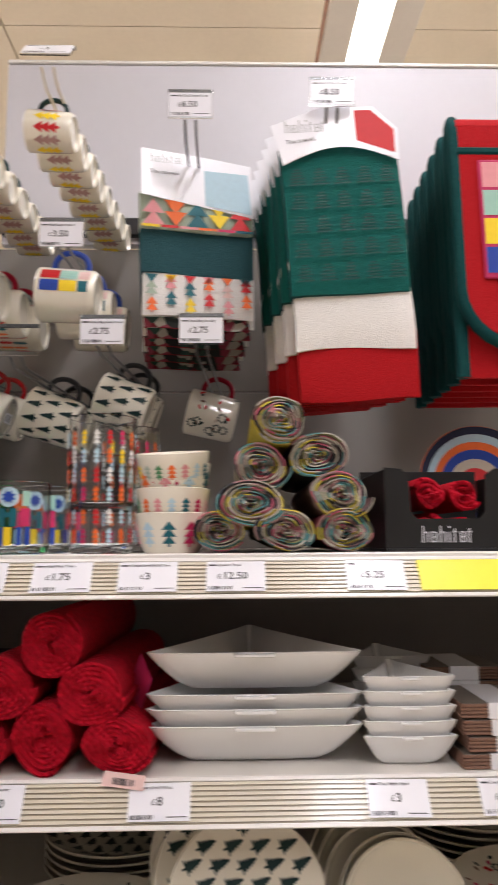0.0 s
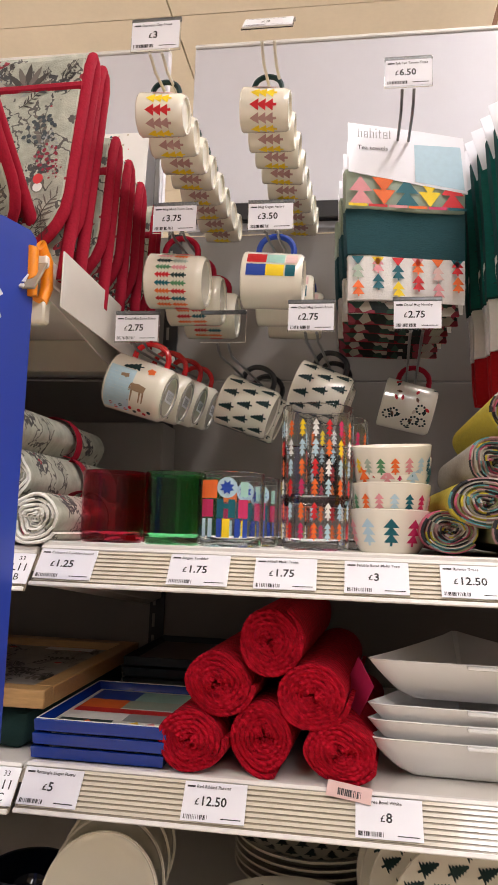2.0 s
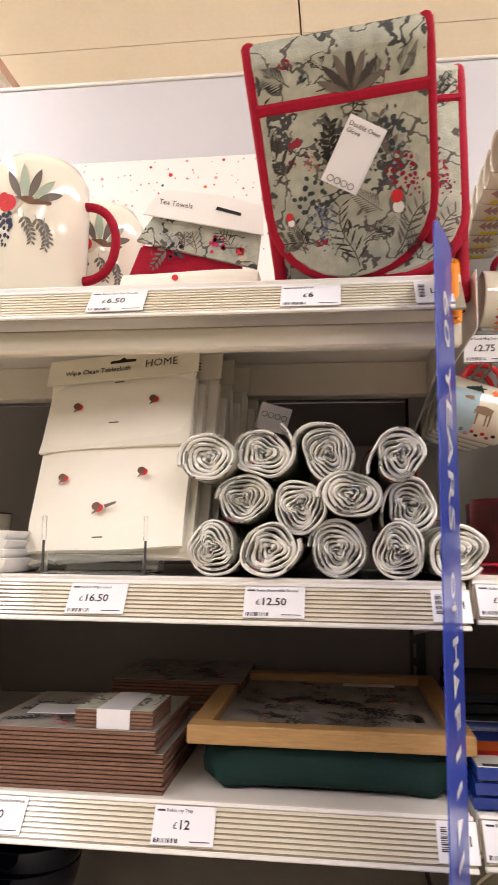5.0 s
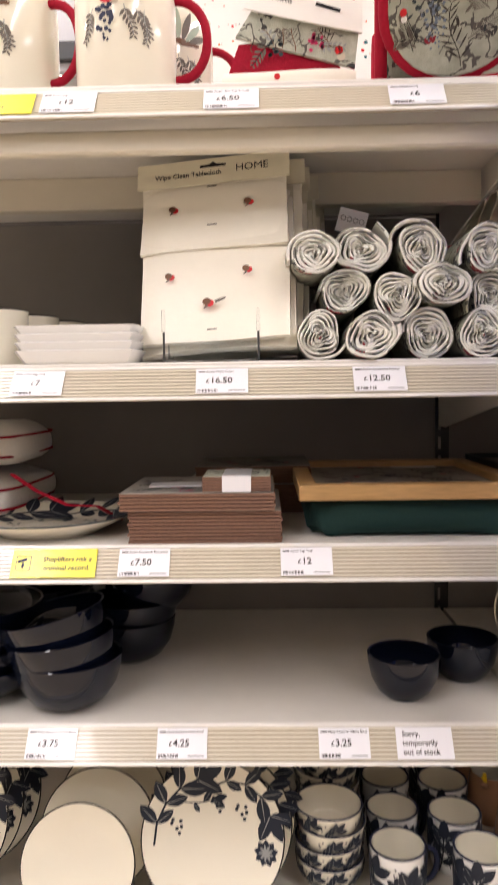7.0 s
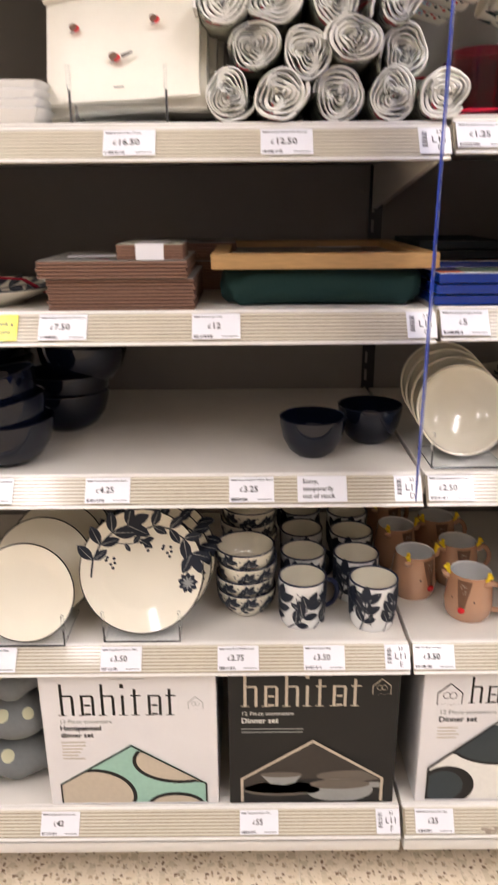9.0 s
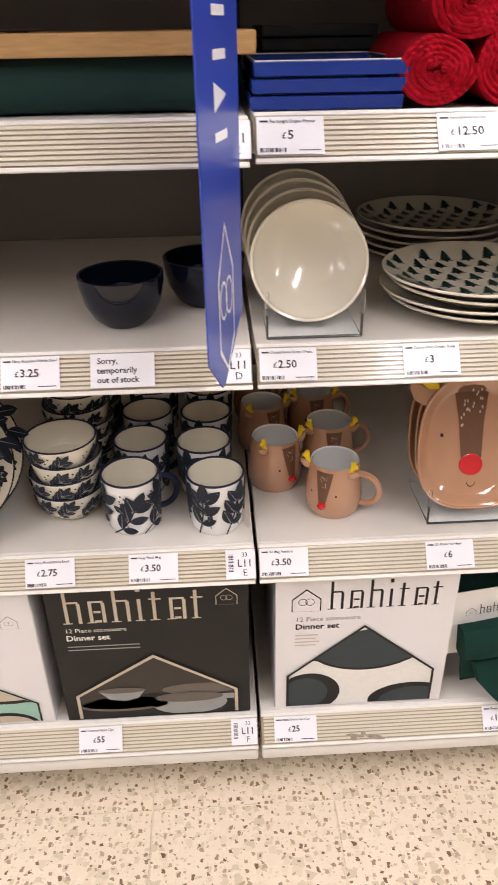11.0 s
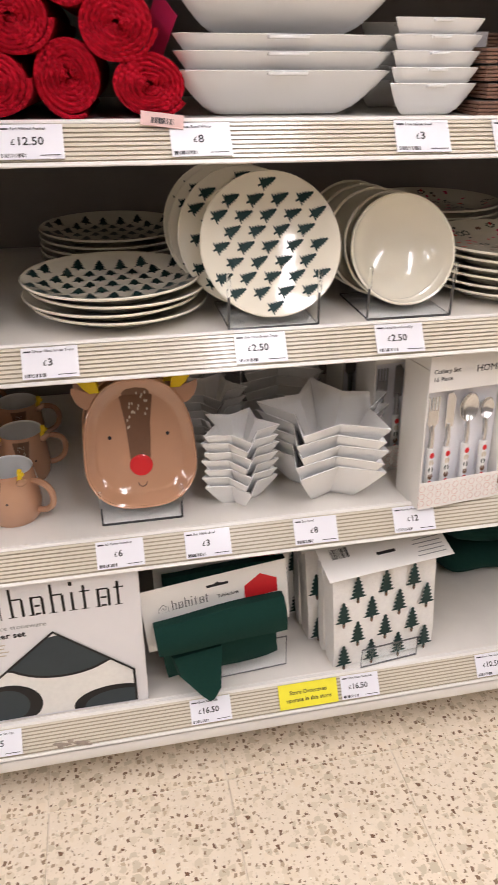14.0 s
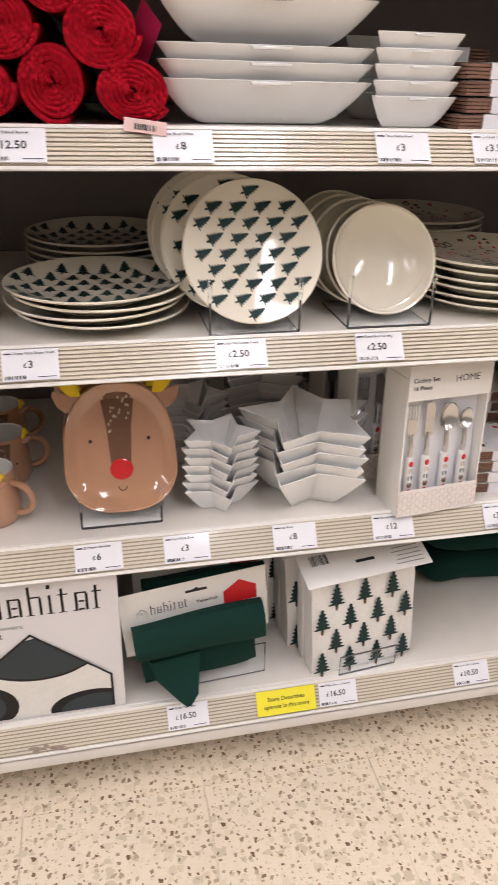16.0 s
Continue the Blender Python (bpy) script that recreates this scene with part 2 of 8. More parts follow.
M_white = mat("white_ceramic", (0.82, 0.82, 0.81), 0.1, grain=0.015, coat=0.6, scale=20)
M_grey_in = mat("grey_glaze", (0.42, 0.40, 0.36), 0.15, coat=0.5)
M_navy = mat("navy_glaze", (0.003, 0.005, 0.014), 0.03, coat=0.0, scale=15, spec=0.42)
M_tan = mat("tan_glaze", (0.48, 0.26, 0.155), 0.10, coat=1.0, scale=30)
M_brown = mat("brown_glaze", (0.15, 0.075, 0.04), 0.2, coat=0.5)
M_red_glaze = plain("red_glaze", (0.62, 0.015, 0.02), 0.12, 0.7)
M_red_knit = mat("red_knit", (0.43, 0.004, 0.018), 0.95, grain=0.7, scale=170, bump=1.0, wave=60, spec=0.15)
M_dark_red = mat("red_binding", (0.33, 0.007, 0.026), 0.8, grain=0.2, scale=200, bump=0.4, spec=0.2)
M_green_cloth = mat("green_cloth", (0.006, 0.034, 0.026), 0.9, grain=0.15, scale=300, bump=0.3, bscale=900, spec=0.2)
M_teal_cloth = mat("teal_cloth", (0.008, 0.115, 0.098), 0.9, grain=0.3, scale=120, bump=0.8, bscale=400, spec=0.2, stretch=(1, 1, 3))
M_teal_dark = mat("dark_teal_braid", (0.006, 0.055, 0.055), 0.9, grain=0.2, scale=200, bump=0.5, spec=0.2)
M_navy_cloth = mat("petrol_cloth", (0.015, 0.075, 0.09), 0.9, grain=0.2, scale=200, bump=0.7, bscale=500, stretch=(0.3, 1, 3))
M_white_cloth = mat("white_cloth", (0.82, 0.80, 0.765), 0.9, grain=0.08, scale=150, bump=0.5, bscale=500)
M_red_cloth = mat("red_cloth", (0.42, 0.008, 0.012), 0.9, spec=0.2, grain=0.2, scale=150, bump=0.7, bscale=400, stretch=(1, 1, 3))
M_cream_cloth = mat("cream_oilcloth", (0.88, 0.84, 0.73), 0.4, grain=0.03, bump=0.1, bscale=120)
M_sage = mat("sage_print_cloth", (0.40, 0.41, 0.335), 0.9, grain=0.5, scale=55, bump=0.5, bscale=500, big=0.15)
def printed(m, parts):
    """Lays dark twiggy print over a cloth: thin ridges of noise inside loose patches."""
    nt = m.node_tree
    n, ln = nt.nodes, nt.links
    bsdf = n["Principled BSDF"]
    last = bsdf.inputs["Base Color"].links[0].from_socket
    tc = n.new("ShaderNodeTexCoord")
    for scale, width, patch, level, color in parts:
        line, area = n.new("ShaderNodeTexNoise"), n.new("ShaderNodeTexNoise")
        line.inputs["Scale"].default_value, line.inputs["Detail"].default_value = scale, 3
        area.inputs["Scale"].default_value, area.inputs["Detail"].default_value = patch, 1
        off, dist, thin, inside, both, mix = n.new("ShaderNodeMath"), n.new("ShaderNodeMath"), n.new("ShaderNodeMath"), n.new("ShaderNodeMath"), n.new("ShaderNodeMath"), n.new("ShaderNodeMix")
        for t in (line, area):
            ln.new(tc.outputs["Object"], t.inputs["Vector"])
        off.operation, off.inputs[1].default_value = "SUBTRACT", 0.5
        dist.operation = "ABSOLUTE"
        thin.operation, thin.inputs[1].default_value = "LESS_THAN", width
        inside.operation, inside.inputs[1].default_value = "GREATER_THAN", level
        both.operation, mix.data_type = "MULTIPLY", "RGBA"
        ln.new(line.outputs[0], off.inputs[0])
        ln.new(off.outputs[0], dist.inputs[0])
        ln.new(dist.outputs[0], thin.inputs[0])
        ln.new(area.outputs[0], inside.inputs[0])
        ln.new(thin.outputs[0], both.inputs[0])
        ln.new(inside.outputs[0], both.inputs[1])
        ln.new(both.outputs[0], mix.inputs[0])
        ln.new(last, mix.inputs[6])
        mix.inputs[7].default_value = (*color, 1)
        last = mix.outputs[2]
    ln.new(last, bsdf.inputs["Base Color"])
    return m


printed(M_sage, ((30, 0.016, 14, 0.46, (0.10, 0.095, 0.085)), (70, 0.06, 22, 0.60, (0.06, 0.06, 0.06)), (90, 0.08, 26, 0.68, (0.28, 0.02, 0.035))))
M_lining = mat("pale_lining", (0.80, 0.79, 0.74), 0.9, grain=0.2, scale=90, bump=0.5, bscale=600)
M_kraft = mat("cream_header_card", (0.72, 0.68, 0.53), 0.6, grain=0.03)
# Sage print again, greyed and darkened for the shade under the shelf above.
M_sage_shade = mat("sage_print_in_shade", (0.30, 0.28, 0.255), 0.5, grain=0.4, scale=40, big=0.15)
M_dk_sage = mat("dark_fold_cloth", (0.26, 0.26, 0.24), 0.9, grain=0.4, scale=60)
M_wood = mat("oak", (0.42, 0.25, 0.10), 0.45, grain=0.3, scale=30, stretch=(1.5, 12, 12), bump=0.2, bscale=80)
M_cork = mat("hardboard", (0.20, 0.105, 0.07), 0.75, grain=0.3, scale=200, bump=0.4)
M_blue_enamel = plain("blue_enamel", (0.004, 0.032, 0.26), 0.25, 0.1)
M_banner = mat("blue_banner", (0.025, 0.055, 0.37), 0.35, grain=0.03, coat=0.15)
M_orange = plain("orange_clip", (0.95, 0.30, 0.01), 0.35, 0.2)
M_chrome = mat("steel", (0.62, 0.62, 0.62), 0.22, metal=1.0, grain=0.03)
M_wire = mat("grey_wire", (0.20, 0.20, 0.20), 0.35, metal=0.8)
M_edge = mat("acrylic_edge", (0.06, 0.06, 0.06), 0.25, coat=0.3)
M_wire_white = mat("white_wire", (0.66, 0.62, 0.52), 0.4)
M_acrylic = glass("acrylic", (0.93, 0.95, 0.95), 0.03, 1.3)
M_glass = glass("clear_glass", (0.97, 0.98, 0.98))
M_red_glass = glass("red_glass", (0.60, 0.02, 0.07))
M_green_glass = glass("green_glass", (0.22, 0.78, 0.38))
P = {k: mat("print_" + k, c, 0.5, grain=0.08, scale=120, big=0.03, spec=0.3) for k, c in dict(
    red=(0.58, 0.02, 0.025), orange=(0.82, 0.16, 0.03), yellow=(0.86, 0.62, 0.02), pink=(0.72, 0.30, 0.32), pale_pink=(0.72, 0.50, 0.46), green=(0.10, 0.28, 0.13),
    dark_green=(0.007, 0.030, 0.028), sage=(0.38, 0.46, 0.36), teal=(0.01, 0.12, 0.15), pale_blue=(0.45, 0.62, 0.70), blue=(0.02, 0.06, 0.34), navy=(0.012, 0.016, 0.045),
    black=(0.012, 0.012, 0.014), white=(0.80, 0.79, 0.75), grey=(0.30, 0.31, 0.30), brown=(0.16, 0.08, 0.045), crimson=(0.55, 0.03, 0.12), ink_blue=(0.013, 0.018, 0.032), deer=(0.30, 0.20, 0.12), mint=(0.33, 0.55, 0.46), stone=(0.55, 0.48, 0.38), charcoal=(0.013, 0.0125, 0.012), slate=(0.035, 0.048, 0.055), wine=(0.24, 0.008, 0.03), deep_teal=(0.005, 0.055, 0.048), mauve=(0.46, 0.27, 0.25), pale_slate=(0.16, 0.20, 0.26), taupe=(0.14, 0.12, 0.10), umber=(0.045, 0.038, 0.032)).items()}
PN = list(P)
PL = [P[k] for k in PN]
pi = {k: n for n, k in enumerate(PN)}

# ---- setting: floor, walls, ceiling ----
XJ = -0.465          # joint between the two bays
XL, XR = -1.715, 0.785
YB = 1.405           # back of the shelves


def terrazzo():
    m = mat("terrazzo", (0.735, 0.635, 0.50), 0.28, grain=0.05, big=0.04, coat=0.15)
    nt = m.node_tree
    n, ln = nt.nodes, nt.links
    bsdf = n["Principled BSDF"]
    base = bsdf.inputs["Base Color"].links[0].from_socket
    tc = n.new("ShaderNodeTexCoord")
    last = base
    for scale, cut, seed, dark, light in ((150, 0.30, 8.1, (0.80, 0.73, 0.60), (0.56, 0.45, 0.31)), (54, 0.46, 0.0, (0.55, 0.47, 0.34), (0.74, 0.63, 0.48)), (84, 0.29, 3.7, (0.16, 0.085, 0.045), (0.52, 0.41, 0.28))):
        mp = n.new("ShaderNodeMapping")
        mp.inputs["Location"].default_value = (seed, seed, 0)
        mp.inputs["Scale"].default_value = (scale, scale, 1)
        ln.new(tc.outputs["Object"], mp.inputs[0])
        warp = n.new("ShaderNodeTexNoise")
        warp.inputs["Scale"].default_value = 1.2
        ln.new(mp.outputs[0], warp.inputs["Vector"])
        mixv = n.new("ShaderNodeVectorMath")
        mixv.operation = "MULTIPLY_ADD"
        ln.new(warp.outputs["Color"], mixv.inputs[0])
        mixv.inputs[1].default_value = (0.9, 0.9, 0)
        ln.new(mp.outputs[0], mixv.inputs[2])
        vo = n.new("ShaderNodeTexVoronoi")
        vo.voronoi_dimensions = "2D"
        vo.feature = "F1"
        vo.distance = "CHEBYCHEV" if scale < 100 else "EUCLIDEAN"
        vo.inputs["Scale"].default_value = 1.0
        ln.new(mixv.outputs[0], vo.inputs["Vector"])
        sep = n.new("ShaderNodeSeparateColor")
        ln.new(vo.outputs["Color"], sep.inputs[0])
        size = n.new("ShaderNodeMath")
        size.operation = "MULTIPLY"
        ln.new(sep.outputs[0], size.inputs[0])
        size.inputs[1].default_value = cut
        less = n.new("ShaderNodeMath")
        less.operation = "LESS_THAN"
        ln.new(vo.outputs["Distance"], less.inputs[0])
        ln.new(size.outputs[0], less.inputs[1])
        chip = n.new("ShaderNodeMix")
        chip.data_type = "RGBA"
        ln.new(sep.outputs[1], chip.inputs[0])
        chip.inputs[6].default_value = (*dark, 1)
        chip.inputs[7].default_value = (*light, 1)
        mix = n.new("ShaderNodeMix")
        mix.data_type = "RGBA"
        ln.new(less.outputs[0], mix.inputs[0])
        ln.new(last, mix.inputs[6])
        ln.new(chip.outputs[2], mix.inputs[7])
        last = mix.outputs[2]
    ln.new(last, bsdf.inputs["Base Color"])
    return m


M_terrazzo = terrazzo()
M_grout = mat("grout", (0.76, 0.68, 0.56), 0.6, grain=0.1)
structure("floor", box(-6, 6, -3, 7, -0.10, -0.002), M_grout, "pale grout bed under the terrazzo tiles")
# Unseen walls added round the room, kept dark to hold down bounce light.
for side, dims in (("north", (-6, 6, 7, 7.15, 0, CEIL)), ("south", (-6, 6, -3.15, -3, 0, CEIL)), ("west", (-6.15, -6, -3, 7, 0, CEIL)), ("east", (6, 6.15, -3, 7, 0, CEIL))):
    structure("wall_" + side, box(*dims), M_wall, "plain warm grey painted shop wall")

bm = bmesh.new()
xs = [-6.0]
for lx in LAMP_X:
    xs += [lx - 0.15 - 1.05, lx - 0.15, None, lx + 0.15]
xs += [LAMP_X[-1] + 0.15 + 1.05, 6.0]
ys = [-3.0 + 0.6 * k + 0.36 for k in range(-1, 18)]
for a, b in zip(xs, xs[1:]):
    if a is None or b is None or b - a < 0.05:
        continue
    for c in ys:
        if max(c, -3) < min(c + 0.6, 7):
            add_box(bm, a + 0.003, b - 0.003, max(c, -3) + 0.002, min(c + 0.6, 7) - 0.002, CEIL - 0.012, CEIL + 0.02, mi=0)
add_box(bm, -6, 6, -3, 7, CEIL + 0.021, CEIL + 0.12, mi=1)
structure("ceiling", bm, [M_ceil, M_cork], "cream suspended ceiling tiles with thin dark joints")

M_glow = bpy.data.materials.new("lamp_diffuser")
M_glow.use_nodes = True
M_glow.node_tree.nodes["Principled BSDF"].inputs["Emission Color"].default_value = (1, 0.95, 0.86, 1)
M_glow.node_tree.nodes["Principled BSDF"].inputs["Emission Strength"].default_value = GLOW
for lx in LAMP_X:
    lt = thing("ceiling_light", "long white strip light set in the ceiling", "ceiling light", pose(lx, 1.8, CEIL - 0.055), group="ceiling lights")
    bm = bmesh.new()
    for s in (-1, 1):
        add_box(bm, s * 0.10 - 0.046, s * 0.10 + 0.046, -4.4, 4.4, -0.012, 0.012, 0.002)
    part("frame", bm, M_lip, lt)
    part("diffuser", box(-0.052, 0.052, -4.4, 4.4, -0.012, 0.040, 0.004), M_glow, lt, "bright white diffuser")

# ---- shelving bays ----
def bay(x0, x1, right):
    b = thing("shelving_bay", "tall beige metal shop shelving bay with grey back panels", "shelving", group="shelving bays")
    z = 0.10
    for h in (0.30, 0.32, 0.30, 0.30, 0.28, 0.30):
        part("back_panel", box(x0 + 0.004, x1 - 0.004, YB, YB + 0.018, z, z + h - 0.003, 0.0012), M_back, b)
        z += h
    top = 2.30
    part("header_panel", box(x0 + (0.026 if right else 0.004), x1 - (0.004 if right else 0.03), YB - 0.012, YB + 0.010, z + 0.002, top, 0.002), M_white_panel, b, "smooth white header board")
    part("header_edge", box(x0 + (0.026 if right else 0.004), x1 - (0.004 if right else 0.03), YB - 0.015, YB + 0.012, top + 0.0005, top + 0.009, 0.002), M_lip, b)
    part("back_rail", box(x0 + 0.03, x1 - 0.03, YB - 0.03, YB - 0.013, 1.915, 1.953, 0.003), M_black, b, "black metal hook rail")
    if not right:
        part("header_post", box(x1 - 0.042, x1 - 0.030, YB - 0.034, YB - 0.016, 1.90, 2.12, 0.002), M_wire, b, "dark metal post above the hook rail")
    part("plinth", box(x0 + 0.006, x1 - 0.006, 0.91, YB, 0.001, 0.10), M_beam, b)
    return b


left_bay, right_bay = bay(XL, XJ, False), bay(XJ, XR, True)
for x in (XL, XJ, XR):
    bm = box(x - 0.014, x + 0.014, YB - 0.006, YB - 0.0005, 0.10, 1.90)
    for k in range(44):
        add_box(bm, x - 0.008, x - 0.003, YB - 0.0075, YB - 0.0062, 0.16 + k * 0.04, 0.185 + k * 0.04, mi=1)
    up = thing("shelf_upright", "slim dark slotted shelving upright between two bays", "shelf upright", group="shelf uprights")
    part("post", bm, [M_black, M_back], up)

TILT_RAIL = 36.0
SHELVES = {}


def rail_pose(x, yt, zt):
    """Places a label on a shelf's sloping price rail, x at the label's centre."""
    return pose(x, yt - 0.0190, zt - 0.0262, -TILT_RAIL, 0, 0)


DROP = dict(A=0.0, B=0.001, C=0.007, D=0.008, E=0.009, F=0.008)   # how far a board lies under the top of its rail


def shelf(key, x0, x1, zt, yt, kind="shelf"):
    SHELVES[key] = (zt, yt)
    dz = -DROP[key[1]]
    s = thing("shelf", "cream metal shop shelf with a ribbed price rail", "shelf", pose(0, 0, zt), group="shelves")
    a, b = x0 + 0.003, x1 - 0.003
    bm = box(a, b, yt + 0.006, YB - 0.008, -0.030, dz, 0.0015)
    part("board", bm, M_shelf, s)
    part("lip", box(a, b, yt - 0.0035, yt + 0.0055, -0.014, 0.0015 + dz, 0.002), M_lip, s)
    m = Matrix.Translation((0, yt - 0.0185, -0.0262)) @ Matrix.Rotation(radians(-TILT_RAIL), 4, "X")
    bm = bmesh.new()
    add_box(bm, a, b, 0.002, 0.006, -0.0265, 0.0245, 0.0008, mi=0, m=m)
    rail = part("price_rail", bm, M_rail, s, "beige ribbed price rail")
    full, b = b, b - (0.012 if kind == "top" else 0.0)
    for z in (-0.0262, 0.0236):
        part("rail_edge", add_box(bmesh.new(), a, b, -0.0012, 0.0019, z - 0.0026, z + 0.0026, 0.0008, m=m), M_lip, rail, "pale smooth rail edge")
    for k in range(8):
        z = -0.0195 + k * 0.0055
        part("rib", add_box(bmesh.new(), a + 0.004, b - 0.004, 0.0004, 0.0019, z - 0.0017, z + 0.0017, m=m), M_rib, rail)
    b = full
    for x in (x0 + 0.006, x1 - 0.009):
        bm = bmesh.new()
        prof = [(yt + 0.012, -0.0305), (YB - 0.012, -0.0305), (YB - 0.012, -0.115), (YB - 0.06, -0.115), (yt + 0.05, -0.052), (yt + 0.012, -0.048)]
        add_loft(bm, [[(x, u, v) for u, v in prof], [(x + 0.003, u, v) for u, v in prof]])
        part("bracket", bm, M_shelf, s)
    if kind == "top":
        bm = box(a, b, yt - 0.002, yt + 0.016, -0.082, -0.0535, 0.003)
        add_box(bm, a, b, yt + 0.27, yt + 0.295, -0.082, -0.03, 0.002)
        part("front_beam", bm, M_beam, s)
        part("end_plate", box(x1 + 0.0140, x1 + 0.0160, yt + 0.002, YB - 0.02, -0.062, 0.008, 0.0005), M_shelf, s)
    if kind == "base":
        bm = box(a, b, yt - 0.032, yt + 0.03, -0.082, -0.0575, 0.004, 2)
        part("bumper", bm, M_lip, s, "white scuffed bumper strip")
    return s


for key, z in (("B", 1.283), ("C", 1.041), ("D", 0.790), ("E", 0.485)):
    shelf("L" + key, XL, XJ, z, 0.866)
for key, z in (("B", 1.290), ("C", 1.044), ("D", 0.790), ("E", 0.485)):
    shelf("R" + key, XJ, XR, z, 0.866)
shelf("LA", XL, XJ, 1.632, 0.838, "top")
shelf("LF", XL, XJ, 0.156, 0.842, "base")
base_shelf = shelf("RF", XJ, XR, 0.156, 0.842, "base")
bm = bmesh.new()
q = random.Random(4)
for k in range(9):
    add_shape(bm, ring_pts(0.004 + 0.010 * q.random(), 9, 0.050 * (q.random() - 0.5), -0.0215 + 0.012 * (q.random() - 0.3), 0.0012 + 0.0022 * q.random()), plane_fn(rail_pose(-0.290, 0.842, 0) @ pose(0, 0, 0, 0, 8, 0), 0.0024 + 0.0001 * k), 0)
part("scuff", bm, M_scuff, base_shelf, "dark greasy scuff", smooth=False)

# Dark sheet added where the shelving runs on into shade; hides the floor.
structure("end_panel", box(XR + 0.001, XR + 0.021, 0.880, YB, 0.0, 1.27, 0.002), M_back, "added dark panel in place of the dim shelving beyond the bay")

# ---- price labels ----
def price_label(m, price, words, w=0.069, h=0.040, group="shelf price labels", where="clipped on the shelf rail"):
    t = thing("price_label", "white printed price label " + where, "price label", m, group=group)
    part("card", box(-w / 2, w / 2, -0.0016, -0.0006, -h / 2, h / 2), M_card, t)
    bm = bmesh.new()
    fn = plane_fn(I4, 0.0020)
    add_rect(bm, -w / 2 + 0.003, -w / 2 + 0.012, h / 2 - 0.0062, h / 2 - 0.0042, fn, 0)
    if words:
        add_text(bm, words, 0.0048, pose(-w / 2 + 0.0135, 0, h / 2 - 0.0066), 0, "LEFT", 0.015, 0.0020)
    add_text(bm, "£", 0.0095, pose(-len(price) * 0.0031 - 0.0035, 0, -0.0035), 0, "CENTER", 0.012, 0.0020)
    add_text(bm, price, 0.0132, pose(-len(price) * 0.0031, 0, -0.0040), 0, "LEFT", 0.020, 0.0020)
    add_bars(bm, -w / 2 + 0.003, -w / 2 + 0.030, -h / 2 + 0.002, -h / 2 + 0.0065, fn, 0, hash_text(price + words))
    add_rect(bm, w / 2 - 0.026, w / 2 - 0.004, -h / 2 + 0.0035, -h / 2 + 0.0045, fn, 0)
    part("print", bm, M_ink, t, smooth=False)
    return t


def hash_text(s):
    return sum((n + 1) * ord(c) for n, c in enumerate(s))


for key, labels in dict(
    RB=((-0.459, "1.25", "Coloured Tumbler Assort"), (-0.302, "1.75", "Slogan Tumbler"), (-0.204, "1.75", "Hiball Multi Trees"), (-0.105, "3", "Nibble Bowl Multi Tree"), (-0.003, "12.50", "Runner Trees"), (0.160, "5.25", "")),
    RC=((-0.460, "5", "Rectangle Slogan Platter"), (-0.274, "12.50", "Red Ribbed Runner"), (-0.089, "8", "Tree Bowl White"), (0.178, "3", "Tree Nibble Bowl"), (0.305, "3.50", "Corkback Coasters 4pk Trees")),
    RD=((-0.459, "2.50", "Cereal Bowl Green Trees"), (-0.285, "3", "Dinner Plate Green Trees"), (-0.016, "2.50", "Side Plate Green Trees"), (0.178, "2.50", "Cereal Bowl Novelty"), (0.400, "3", "Dinner Plate Novelty")),
    RE=((-0.461, "3.50", "3D Mug Reindeer"), (-0.223, "6", "3D Platter Reindeer"), (-0.093, "3", "Star Nibble Bowl"), (0.075, "8", "Star Bowl"), (0.237, "12", "Novelty Printed 16pc Cutlery"), (0.430, "3.50", "Corkback Coasters Novelty")),
    RF=((-0.441, "25", "Matte Dinner Set 12pc"), (-0.099, "16.50", "Green Tablecloth"), (0.166, "16.50", "Wipe Clean Tablecloth"), (0.422, "10.50", "Green Seat Cushion")),
    LA=((-1.108, "12", "Robin Jug"), (-0.904, "6.50", "Robin 3pk Tea Towels"), (-0.674, "6", "Robin DOG")),
    LB=((-1.168, "7", "Robin Egg Tray"), (-0.923, "16.50", "Robin Wipe Clean"), (-0.716, "12.50", "Robin Reversible Runner")),
    LC=((-1.032, "7.50", "Robin Corkback Placemats"), (-0.814, "12", "Robin Lap Tray")),
    LD=((-1.166, "3.75", "Navy Reactive Cereal Bowl"), (-0.986, "4.25", "Navy Reactive Pasta Bowl"), (-0.765, "3.25", "Navy Reactive Nibble Bowl")),
    LE=((-1.195, "3", "Navy Floral Side Plate"), (-0.985, "3.50", "Navy Floral Dinner Plate"), (-0.789, "2.75", "Navy Floral Nibble Bowl"), (-0.645, "3.50", "Navy Floral Mug")),
    LF=((-1.111, "42", "Handpainted Dinner Set"), (-0.755, "55", "Textured Ripple 12pc")),
).items():
    zt, yt = SHELVES[key]
    for n, (x, price, words) in enumerate(labels):
        price_label(rail_pose(x + 0.0345, yt, zt) @ pose(0, 0, 0, 0, 0.6 * math.sin(9 * x), 0), price, words)

